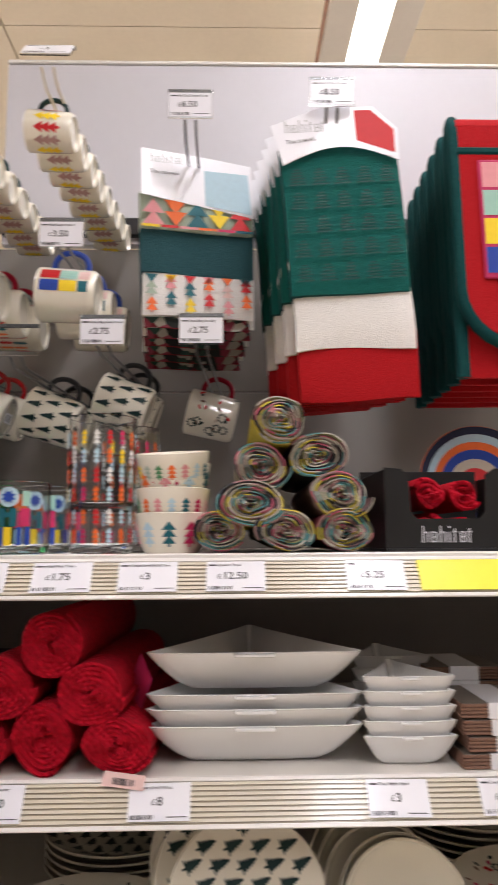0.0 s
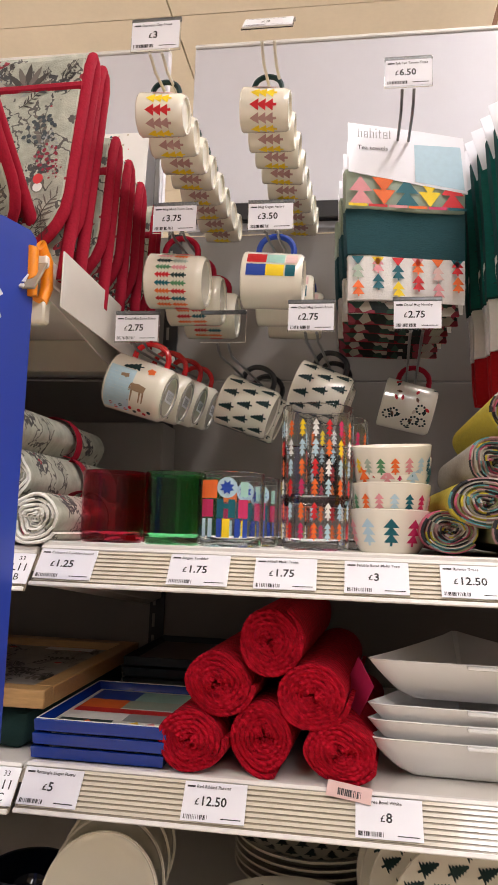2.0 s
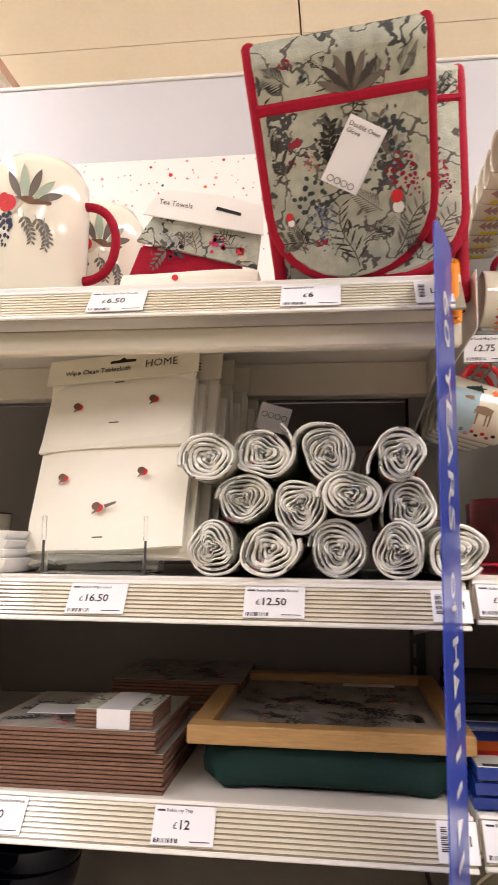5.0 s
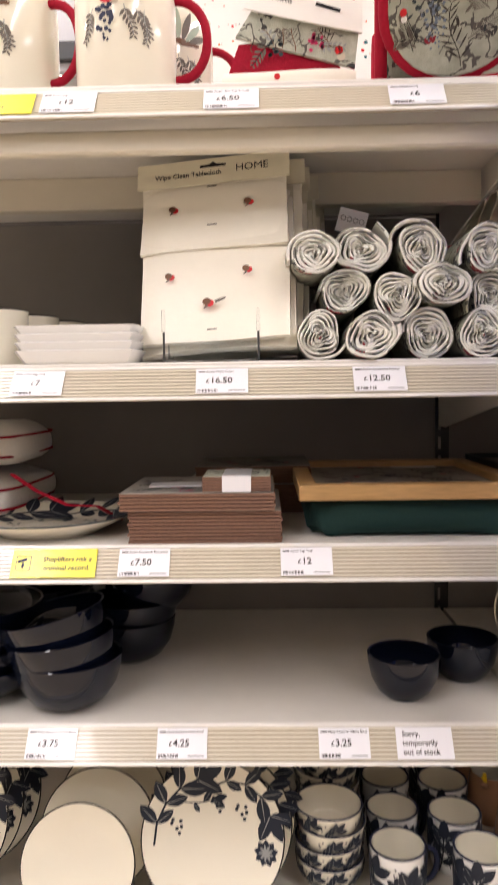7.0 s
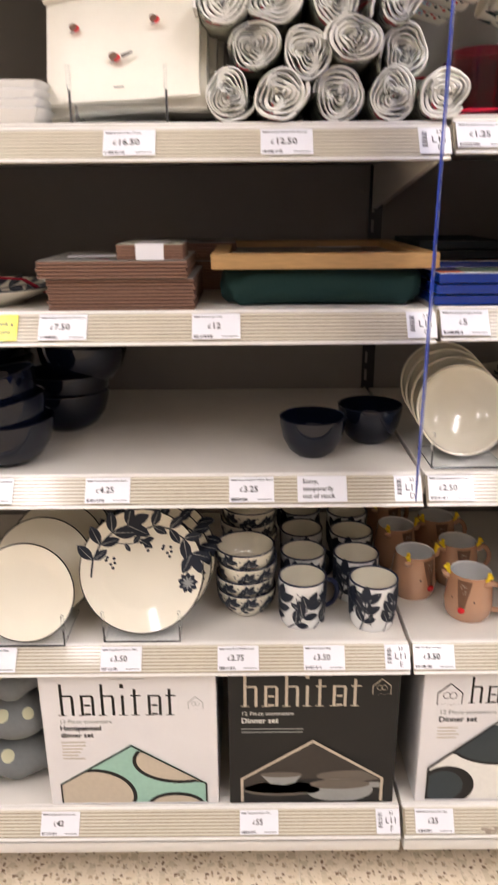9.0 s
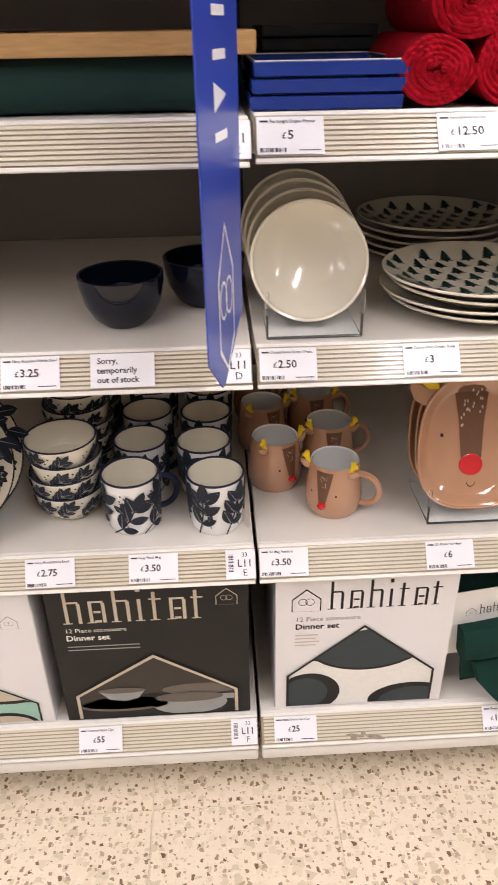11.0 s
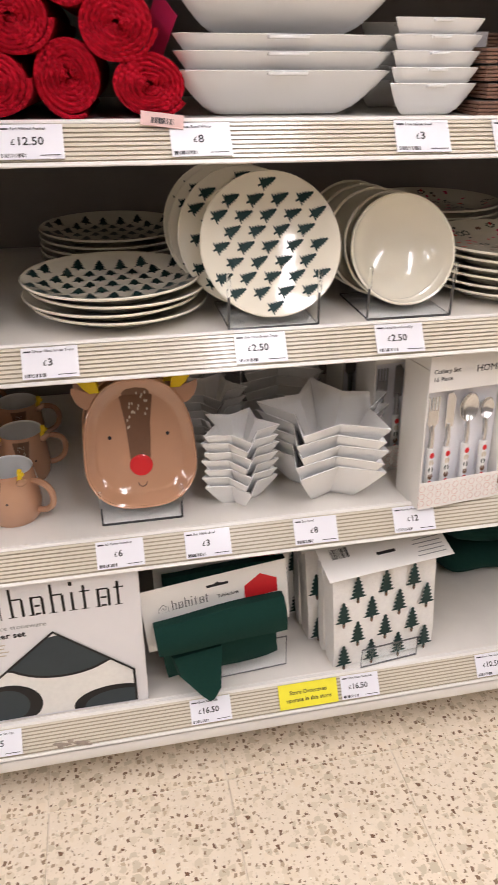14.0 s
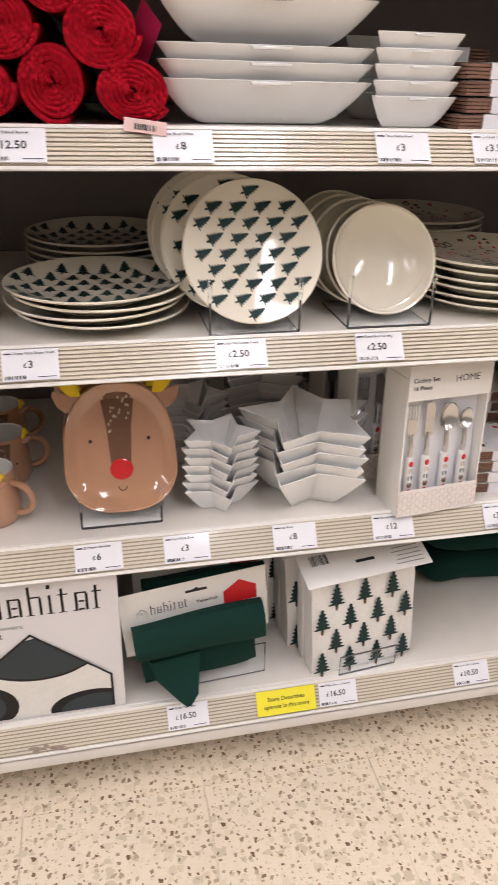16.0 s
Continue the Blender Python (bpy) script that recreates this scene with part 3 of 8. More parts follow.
for key, x in (("LA", -0.522), ("LB", -0.508), ("LC", -0.508), ("LD", -0.511), ("LE", -0.509), ("LF", -0.511)):
    zt, yt = SHELVES[key]
    t = thing("bay_marker", "white bay marker card at the shelf end", "shelf label", rail_pose(x + 0.021, yt, zt), group="bay markers")
    part("card", box(-0.021, 0.021, -0.0016, -0.0006, -0.0205, 0.0205), M_card, t)
    bm = bmesh.new()
    add_text(bm, "33", 0.0085, pose(0.006, 0, 0.0105), 0, "CENTER", 0.0, 0.002)
    add_text(bm, "L11", 0.0145, pose(0.006, 0, -0.0035), 0, "CENTER", 0.008, 0.002)
    add_text(bm, key[1], 0.0125, pose(0.006, 0, -0.0160), 0, "CENTER", 0.0, 0.002)
    fn = plane_fn(I4, 0.002)
    for k in range(12):
        add_rect(bm, -0.017, -0.010, -0.010 + k * 0.0021, -0.010 + k * 0.0021 + (0.0008 if k % 3 else 0.0015), fn, 0)
    part("print", bm, M_ink, t, smooth=False)


def yellow_sign(key, x0, x1, lines, eye_box=False):
    zt, yt = SHELVES[key]
    w = (x1 - x0) / 2
    t = thing("warning_sign", "bright yellow printed store notice on the shelf rail", "sign", rail_pose((x0 + x1) / 2, yt, zt), group="yellow notices")
    part("card", box(-w, w, -0.0016, -0.0006, -0.0205, 0.0205), M_yellow, t)
    bm = bmesh.new()
    off = 0.018 if eye_box else 0.0
    for k, words in enumerate(lines):
        add_text(bm, words, 0.0098, pose(off, 0, 0.0025 - 0.0125 * k), 0, "CENTER", 0.012, 0.002)
    if eye_box:
        fn = plane_fn(I4, 0.002)
        for r in ((-w + 0.006, -w + 0.026, 0.010, 0.0107), (-w + 0.006, -w + 0.026, -0.0107, -0.010), (-w + 0.006, -w + 0.0067, -0.010, 0.010), (-w + 0.0253, -w + 0.026, -0.010, 0.010), (-w + 0.014, -w + 0.017, -0.007, 0.001)):
            add_rect(bm, *r, fn, 0)
        add_shape(bm, [(-w + 0.009, 0.000), (-w + 0.021, 0.004), (-w + 0.020, 0.008), (-w + 0.008, 0.004)], fn, 0)
    part("print", bm, M_ink, t, smooth=False)


yellow_sign("LC", -1.177, -1.062, ("Shoplifters risk a", "criminal record."), True)
yellow_sign("RF", 0.054, 0.159, ("Store Detectives", "operate in this store"))
yellow_sign("LA", -1.215, -1.117, ("", "always"))
yellow_sign("RB", 0.245, 0.345, ("",))
t = thing("stock_notice", "white out of stock notice on the shelf rail", "sign", rail_pose(-0.622, SHELVES["LD"][1], SHELVES["LD"][0]))
part("card", box(-0.038, 0.038, -0.0016, -0.0006, -0.0205, 0.0205), M_card, t)
bm = bmesh.new()
for k, words in enumerate(("Sorry,", "temporarily", "out of stock")):
    add_text(bm, words, 0.0100, pose(-0.030, 0, 0.0085 - 0.0115 * k), 0, "LEFT", 0.02, 0.002)
part("print", bm, M_ink, t, smooth=False)

# ---- right bay: cups and mugs on hooks ----
def mug_shell(bm, r0, r1, h, t=0.004, seg=36):
    return add_lathe(bm, [(0, 0.003), (r0 * 0.78, 0.003), (r0 * 0.80, 0.0), (r0 * 0.90, 0.0), (r0 * 0.985, 0.005), (r0, 0.012), (r1, h - 0.002), (r1 - t * 0.4, h), (r1 - t, h - 0.002), (r0 - t, 0.014), (r0 * 0.8, 0.008), (0, 0.008)], seg, mis=[0] * 7 + [1] * 4)


def handle_bm(r, h, out=0.030, thick=0.0045):
    pts = [(r - 0.002 + out * math.sin(math.pi * k / 12) ** 0.7, 0, h * 0.20 + h * 0.60 * (0.5 - 0.5 * math.cos(math.pi * k / 12))) for k in range(13)]
    return add_tube(bmesh.new(), pts, thick, 8)


def mug(label, m, r0, r1, h, body, inner, grip, prints=None, category="mug", group="", rim=None, name="mug", lift=0.0008):
    t = thing(name, label, category, m, group)
    part("body", mug_shell(bmesh.new(), r0, r1, h), [body, inner], t)
    part("handle", handle_bm((r0 + r1) / 2, h, 0.030 if h > 0.075 else 0.022, 0.0045 if h > 0.075 else 0.0036), grip, t)
    if rim is not None:
        part("rim", add_tube(bmesh.new(), [(*p, h - 0.0012) for p in ring_pts(r1 - 0.0017, 36)], 0.0019, 6, closed=True), rim, t)
    if prints:
        bm = bmesh.new()
        prints(bm, cyl_fn(r0, r1, h, lift))
        part("print", bm, PL, t, smooth=False)
    if name == "mug" and prints is winter_print:
        part("base_ring", add_tube(bmesh.new(), [(*p, -0.0006) for p in ring_pts(r0 * 0.74, 32)], 0.0012, 6, closed=True), M_grey_in, t)
        sticker = part("base_label", box(-0.009, 0.009, -0.017, 0.017, -0.0010, -0.0004), M_card, t, "white barcode sticker")
        bm = bmesh.new()
        for k in range(9):
            add_box(bm, -0.006, 0.006, -0.013 + 0.003 * k, -0.0118 + 0.003 * k, -0.0013, -0.0011)
        part("bars", bm, P["grey"], sticker)
    return t


def tier_row(bm, fn, u, v, s, n, color, turn=0.0, w=0.7):
    for poly in tiers(n, w):
        add_shape(bm, moved(poly, u, v, s, turn), fn, pi[color])


def espresso_print(bm, fn):
    for k, c in enumerate(("mauve", "yellow", "mauve", "red", "yellow", "mauve", "yellow")):
        tier_row(bm, fn, -0.0593 + k * 0.0169, 0.015, 0.033, 3, c, w=0.46)


def tree_rows_print(bm, fn):
    cols = ("red", "dark_green", "orange", "pink", "teal", "sage", "red", "orange", "green")
    for k in range(11):
        for row in range(2):
            tier_row(bm, fn, -0.062 + k * 0.0118, 0.022 + row * 0.0235, 0.0225, 4, cols[(k * 2 + row * 5) % 9], w=0.40)


def slogan_print(bm, fn):
    for u, v, w, h, c in ((0.014, 0.052, 0.018, 0.028, "red"), (-0.006, 0.052, 0.017, 0.028, "blue"), (0.014, 0.026, 0.018, 0.026, "mint"), (-0.006, 0.026, 0.017, 0.026, "yellow"), (0.014, 0.008, 0.018, 0.016, "pale_pink"), (-0.006, 0.010, 0.017, 0.014, "teal")):
        for k in range(3):
            add_rect(bm, u + k * w / 3, u + (k + 1) * w / 3, v, v + h, fn, pi[c])


def fir_print(bm, fn, r=0.043, h=0.09, c="dark_green", s=0.018):
    for row in range(3):
        for k in range(11):
            u = (k + 0.5 * (row % 2) - 5.5) * 0.0245
            add_shape(bm, moved(pine_pts(5, 0.62), u, 0.003 + row * 0.0275, s * 1.42, 10), fn, pi[c])


def winter_print(bm, fn):
    for k in range(14):
        add_rect(bm, -0.05 + k * 0.005, -0.0451 + k * 0.005, 0.046, 0.086, fn, pi["pale_blue"])
    add_shape(bm, moved(pine_pts(4, 0.6), 0.030, 0.040, 0.030, 15), fn, pi["dark_green"])
    deer = layered_up(fn)
    add_shape(bm, [(-0.011, 0.026), (-0.002, 0.024), (0.001, 0.036), (-0.001, 0.048), (-0.009, 0.050), (-0.011, 0.038)], deer, pi["deer"])
    add_shape(bm, [(-0.006, 0.046), (-0.001, 0.044), (0.010, 0.055), (0.006, 0.060)], deer, pi["deer"])
    add_shape(bm, [(0.006, 0.054), (0.012, 0.055), (0.010, 0.067), (0.006, 0.066)], deer, pi["deer"])
    for v in (0.025, 0.030, 0.043, 0.047):
        add_shape(bm, [(-0.010, v), (-0.010, v + 0.0030), (-0.027, v + 0.0022), (-0.027, v + 0.0004)], deer, pi["deer"])
    for v, tip in ((0.058, 0.052), (0.062, 0.068)):
        add_shape(bm, [(0.010, v), (0.010, v + 0.0014), (0.022, tip + 0.0012), (0.022, tip)], deer, pi["stone"])
    for k in range(5):
        add_shape(bm, moved(leaf_pts(0.8), 0.026, 0.026, 0.007, k * 72), fn, pi["orange"])
    for k in range(9):
        add_shape(bm, ring_pts(0.0032, 8, -0.040 - 0.006 * (k % 2), 0.014 + k * 0.0075), fn, pi["red" if k % 3 else "dark_green"])


def novelty_print(bm, fn):
    r = random.Random(4)
    for k in range(22):
        u, v = -0.055 + 0.11 * r.random(), 0.010 + 0.068 * r.random()
        c = r.choice(("red", "brown", "dark_green", "stone", "red"))
        if k % 4 == 0:
            for j in range(8):
                add_shape(bm, ring_pts(0.0022, 6, u + 0.007 * math.cos(j * 0.785), v + 0.007 * math.sin(j * 0.785)), fn, pi["dark_green"])
        else:
            add_shape(bm, moved(leaf_pts(0.5), u, v, 0.010, 360 * r.random()), fn, pi[c])


def hook(x, z, y0, mat_wire, tag=None, dx=0.04, drop=0.06, tagz=0.045, turn=0.0, clear=False):
    """A double-wire display hook that slopes down to the back rail, with its label plate."""
    t = thing("display_hook", "bent metal wire display hook with a label plate", "display hook", group="display hooks")
    bm = bmesh.new()
    for s in (-0.008, 0.008):
        add_tube(bm, [(x + s + dx, YB - 0.014, z - drop), (x + s, y0 + 0.03, z), (x + s, y0 + 0.012, z + 0.006), (x + s, y0 + 0.002, z + tagz)], 0.0021, 8)
    part("wire", bm, mat_wire, t)
    m = pose(x, y0, z + tagz + 0.021, turn, 0, 0)
    bm = add_box(bmesh.new(), -0.0325, 0.0325, -0.0010, 0.0005, -0.0205, 0.0255, 0.0004, m=m)
    o = part("label_plate", bm, M_acrylic, t, "clear plastic label holder")
    o.visible_shadow = False
    bm = add_box(bmesh.new(), -0.0325, 0.0325, 0.0006, 0.0040, 0.0205, 0.0262, 0.0006, m=m)
    part("plate_bar", bm, M_edge if clear else M_wire, t)
    if tag:
        price_label(m @ pose(0, -0.0014, 0), tag[0], tag[1], 0.0625, 0.0375, "hook price labels", "on a display hook")


def hung_row(make, n, x, y, z, step, tilt, dx=0.04, drop=0.06, length=0.34):
    first = make(pose(x, y, z, 0, -90 + tilt, 0))
    for k in range(1, n):
        f = k * step / length
        copy_thing(first, pose(x + dx * f, y + k * step, z - drop * f, 2 * math.sin(k * 7), -90 + tilt + 2.5 * math.sin(k * 5 + x * 40), 2 * math.sin(k * 3)))


for x, y, z, dx, drop in ((-0.328, 0.928, 1.863, 0.009, -0.018), (-0.189, 0.935, 1.867, 0.017, -0.026)):
    hung_row(lambda m: mug("small white espresso cup printed with bright stacked trees", m, 0.0270, 0.0285, 0.064, M_ceramic, M_ceramic, P["dark_green"], espresso_print, "espresso cup", "espresso cups", name="espresso_cup"), 8, x, y, z, 0.0575, 3, dx, drop, 0.42)
hook(-0.357, 1.906, 0.866, M_wire_white, ("3", "Espresso Cup Trees"), dx=0.01, drop=-0.02, tagz=0.007)
hook(-0.213, 1.910, 0.872, M_wire_white, ("3", "Espresso Cup Trees"), dx=0.01, drop=-0.02, tagz=0.014, turn=-40)
hung_row(lambda m: mug("white mug printed with rows of coloured trees", m, 0.0395, 0.0410, 0.086, M_ceramic, M_ceramic, M_dark_red, tree_rows_print, "mug", "tree mugs on a hook"), 3, -0.318, 1.052, 1.672, 0.0835, 3, 0.04, 0.0)
hook(-0.355, 1.730, 0.993, M_wire, ("3.75", "Mug Multi Trees Decal"), dx=0.03, drop=0.0, tagz=-0.005)
hung_row(lambda m: mug("white mug printed with bright slogan blocks", m, 0.0400, 0.0415, 0.088, M_ceramic, M_ceramic, P["blue"], slogan_print, "mug", "slogan mugs on a hook"), 3, -0.174, 1.055, 1.672, 0.0845, 3, 0.04, 0.0)
hook(-0.218, 1.730, 0.995, M_wire, ("3.50", "Mug Slogan Assort"), dx=0.03, drop=0.0, tagz=-0.005)
hung_row(lambda m: mug("mug with a pale blue winter scene and red handle", m, 0.041, 0.043, 0.090, M_ceramic, M_ceramic, M_red_glaze, winter_print, "mug", "winter scene mugs on a hook"), 4, -0.3715, 1.068, 1.502, 0.087, 17, 0.012, -0.024, 0.26)
hook(-0.406, 1.566, 1.005, M_wire, ("2.75", "Decal Mug Santa Scene"), dx=0.012, drop=-0.024, tagz=0.003)
hung_row(lambda m: mug("white mug with dark green fir trees and black handle", m, 0.041, 0.043, 0.088, M_ceramic, M_ceramic, M_black, fir_print, "mug", "fir tree mugs on hooks"), 2, -0.229, 1.190, 1.494, 0.0875, 20, 0.01, -0.01)
hook(-0.281, 1.556, 1.003, M_wire, None, dx=0.02, drop=-0.01, tagz=0.012, clear=True)
hung_row(lambda m: mug("white mug with dark green fir trees and black handle", m, 0.041, 0.043, 0.088, M_ceramic, M_ceramic, M_black, fir_print, "mug", "fir tree mugs on hooks"), 2, -0.111, 1.190, 1.518, 0.0875, 20, 0.01, -0.01)
hook(-0.159, 1.580, 1.009, M_wire, ("2.75", "Decal Mug Green Trees"), dx=0.02, drop=-0.01, tagz=0.004)
hung_row(lambda m: mug("white novelty print mug with a dark red handle", m, 0.041, 0.043, 0.088, M_ceramic, M_ceramic, M_dark_red, novelty_print, "mug", "novelty mugs on a hook"), 1, 0.034, 1.285, 1.518, 0.05, 14)
hook(-0.016, 1.578, 1.003, M_wire, ("2.75", "Decal Mug Novelty"), dx=0.02, drop=0.0, tagz=0.006)


# ---- right bay: tea towels and gloves ----
def wavy_panel(bm, x0, x1, z0, z1, y0, y1, seed, amp=0.003, nx=10, nz=6, mi=0, mi_edge=None, lean=0.0):
    """A soft folded cloth block with uneven faces."""
    r = random.Random(seed)
    ph = [r.random() * 6.28 for _ in range(6)]

    def w(u, v, k):
        return amp * (math.sin(5 * u + ph[k]) + math.sin(4 * v + 3 * u + ph[k + 1]) * 0.7)
    front, back = [], []
    for j in range(nz + 1):
        v = j / nz
        zz = z0 + (z1 - z0) * v
        edge = 0.004 * (abs(2 * v - 1) ** 6)
        front.append([bm.verts.new((x0 + (x1 - x0) * i / nx + 0.6 * w(v, i / nx, 2), y0 + lean * v + w(i / nx, v, 0) + edge + 0.004 * abs(2 * i / nx - 1) ** 8, zz + (w(i / nx, v, 3) if j in (0, nz) else 0))) for i in range(nx + 1)])
        back.append([bm.verts.new((x0 + (x1 - x0) * i / nx + 0.6 * w(v, i / nx, 2), y1 + lean * v - edge, zz + (w(i / nx, v, 3) if j in (0, nz) else 0))) for i in range(nx + 1)])
    for j in range(nz):
        for i in range(nx):
            bm.faces.new((front[j][i], front[j][i + 1], front[j + 1][i + 1], front[j + 1][i])).material_index = mi
            bm.faces.new((back[j][i], back[j + 1][i], back[j + 1][i + 1], back[j][i + 1])).material_index = mi
    e = mi if mi_edge is None else mi_edge
    for j in range(nz):
        bm.faces.new((front[j][0], front[j + 1][0], back[j + 1][0], back[j][0])).material_index = e
        bm.faces.new((front[j][nx], back[j][nx], back[j + 1][nx], front[j + 1][nx])).material_index = e
    for i in range(nx):
        bm.faces.new((front[0][i], back[0][i], back[0][i + 1], front[0][i + 1])).material_index = e
        bm.faces.new((front[nz][i], front[nz][i + 1], back[nz][i + 1], back[nz][i])).material_index = e
    return bm


def patchwork():
    """A printed cloth with small red, cream and green patches, darkened like shaded packs behind."""
    m = mat("shaded_patch_cloth", (0.10, 0.03, 0.03), 0.9, grain=0.3, scale=150, bump=0.5, bscale=500)
    nt = m.node_tree
    vo, ramp, tc = nt.nodes.new("ShaderNodeTexVoronoi"), nt.nodes.new("ShaderNodeValToRGB"), nt.nodes.new("ShaderNodeTexCoord")
    vo.inputs["Scale"].default_value = 70
    sep = nt.nodes.new("ShaderNodeSeparateColor")
    nt.links.new(tc.outputs["Object"], vo.inputs["Vector"])
    nt.links.new(vo.outputs["Color"], sep.inputs[0])
    nt.links.new(sep.outputs[0], ramp.inputs[0])
    ramp.color_ramp.interpolation = "CONSTANT"
    for k, c in enumerate(((0.16, 0.01, 0.02), (0.02, 0.03, 0.03), (0.45, 0.42, 0.36), (0.03, 0.08, 0.06), (0.30, 0.05, 0.08))):
        e = ramp.color_ramp.elements[k] if k < 2 else ramp.color_ramp.elements.new(0.2 * k)
        e.position, e.color = 0.2 * k, (*c, 1)
    nt.links.new(ramp.outputs[0], nt.nodes["Principled BSDF"].inputs["Base Color"])
    return m


M_patch = patchwork()


def tea_towel_pack(m, seed):
    t = thing("tea_towel_pack", "pack of folded tea towels with bright tree prints", "tea towels", m, group="tree tea towel packs")
    part("bottom_cloth", wavy_panel(bmesh.new(), -0.094, 0.096, -0.300, -0.18, 0.008, 0.022, seed, 0.0015), M_white_cloth, t)
    # The patch colours hold the shade in which the packs behind hang.
    part("back_cloth", wavy_panel(bmesh.new(), -0.090, 0.092, -0.318, -0.20, 0.0235, 0.032, seed + 5, 0.003, mi_edge=1), [M_patch, M_dark_red], t, "printed cloth with red edges, darkened for the shade behind the pack")
    part("middle_cloth", wavy_panel(bmesh.new(), -0.096, 0.096, -0.225, -0.11, 0.002, 0.024, seed + 1, 0.002), M_navy_cloth, t, "dark petrol waffle cloth")
    part("top_cloth", wavy_panel(bmesh.new(), -0.097, 0.097, -0.145, -0.075, -0.004, 0.022, seed + 2, 0.0015), P["sage"], t)
    bm = bmesh.new()
    add_prism(bm, [(-0.095, -0.085), (0.097, -0.115), (0.094, -0.012), (0.02, -0.004), (-0.094, 0.004)], -0.0095, -0.008)
    part("card", bm, M_card, t, "white printed header card")
    bm = bmesh.new()
    fn = plane_fn(I4, 0.0102)
    add_shape(bm, [(0.012, -0.098), (0.092, -0.109), (0.088, -0.030), (0.012, -0.030)], fn, pi["pale_blue"])
    add_wordmark(bm, -0.080, -0.022, 0.058, fn, pi["grey"])
    add_text(bm, "Tea towels", 0.011, pose(-0.080, 0, -0.044), pi["black"], "LEFT", 0, 0.0104)
    fn = plane_fn(I4, 0.0092)
    r = random.Random(3)
    cols = ("pink", "orange", "teal", "yellow", "red")
    for k, c in enumerate(cols):
        u = -0.076 + k * 0.037
        for row in range(2):
            s = -1 if k % 2 else 1
            add_shape(bm, [(u - 0.0185, -0.106 + row * -0.022 - 0.013 * s), (u + 0.0185, -0.106 + row * -0.022 - 0.013 * s), (u, -0.106 + row * -0.022 + 0.014 * s)], layered_up(fn) if row else fn, pi[c])
    for k in range(6):
        add_rect(bm, -0.096 + k * 0.032, -0.066 + k * 0.032, -0.146, -0.141, fn, pi[("yellow", "red", "pink", "orange", "crimson", "teal")[k]])
    fn = plane_fn(I4, -0.0035)
    for k in range(6):
        c = ("sage", "pink", "teal", "orange", "pale_pink", "red")[k]
        for row in range(2):
            tier_row(bm, fn, -0.080 + k * 0.032, -0.268 - row * 0.030 + 0.012 * (k % 2), 0.026, 2, cols[(k + row) % 5] if row else c, w=0.75)
        add_shape(bm, [(-0.090 + k * 0.032, -0.228), (-0.070 + k * 0.032, -0.228), (-0.080 + k * 0.032, -0.243)], fn, pi[cols[(k + 2) % 5]])
    part("print", bm, PL, t, smooth=False)
    return t


PACK = Matrix.Diagonal((0.95, 1, 0.89, 1))
first = tea_towel_pack(pose(-0.030, 1.096, 1.922, -3, -1.5, 14) @ PACK, 5)
for k in range(1, 6):
    copy_thing(first, pose(-0.030 - 0.004 * k + 0.004 * (k % 2), 1.096 + 0.036 * k, 1.920 - 0.004 * k, -3, -1.5, 12 + 2 * (-1) ** k))
hook(-0.032, 1.900, 0.982, M_wire, ("6.50", "3pk Tea Towels Trees"), dx=0.0, drop=-0.01, tagz=0.020)


def towel_set(m, seed):
    t = thing("tea_towel_set", "set of textured green, white and red tea towels", "tea towels", m, group="three colour towel sets")
    part("red_towel", wavy_panel(bmesh.new(), -0.092, 0.100, -0.452, -0.30, 0.012, 0.030, seed, 0.003, mi_edge=1), [M_red_cloth, M_red_cloth], t, "red textured towel")
    part("white_towel", wavy_panel(bmesh.new(), -0.096, 0.098, -0.372, -0.22, 0.004, 0.026, seed + 1, 0.003, mi_edge=1), [M_white_cloth, M_white_cloth], t, "white textured towel")
    bm = wavy_panel(bmesh.new(), -0.098, 0.096, -0.286, -0.030, -0.008, 0.022, seed + 2, 0.0015, mi_edge=1)
    part("green_towel", bm, [M_teal_cloth, M_teal_dark], t, "teal green textured towel")
    bm = bmesh.new()
    arch = [(0.096 - 0.192 * k / 10, -0.075 + 0.028 * math.sin(math.pi * k / 10)) for k in range(11)]
    add_prism(bm, [(-0.112, -0.006), (-0.030, 0.022), (0.060, 0.020), (0.098, -0.020), *arch], -0.0165, -0.015)
    part("card", bm, M_card, t, "white printed header card")
    bm = bmesh.new()
    fn = plane_fn(I4, 0.0172)
    add_shape(bm, [(0.028, -0.038), (0.090, -0.062), (0.092, -0.022), (0.056, 0.014), (0.028, 0.014)], fn, pi["red"])
    add_wordmark(bm, -0.090, -0.020, 0.070, fn, pi["grey"])
    add_text(bm, "Tea towels", 0.011, pose(-0.088, 0, -0.040, 0, -6, 0), pi["black"], "LEFT", 0, 0.0174)
    fn = plane_fn(I4, 0.0125)
    for row in range(5):
        for k in range(5):
            for j in range(6):
                w = (0.0150, 0.0105, 0.0128, 0.0085, 0.0095, 0.0050)[j]
                u, v = -0.074 + k * 0.037, -0.108 - row * 0.040 + j * 0.0050
                add_shape(bm, [(u - w, v), (u + w, v + 0.0008), (u + w * 0.8, v + 0.0030), (u - w * 0.85, v + 0.0026)], fn, pi["deep_teal"])
    part("print", bm, PL, t, smooth=False)
    return t


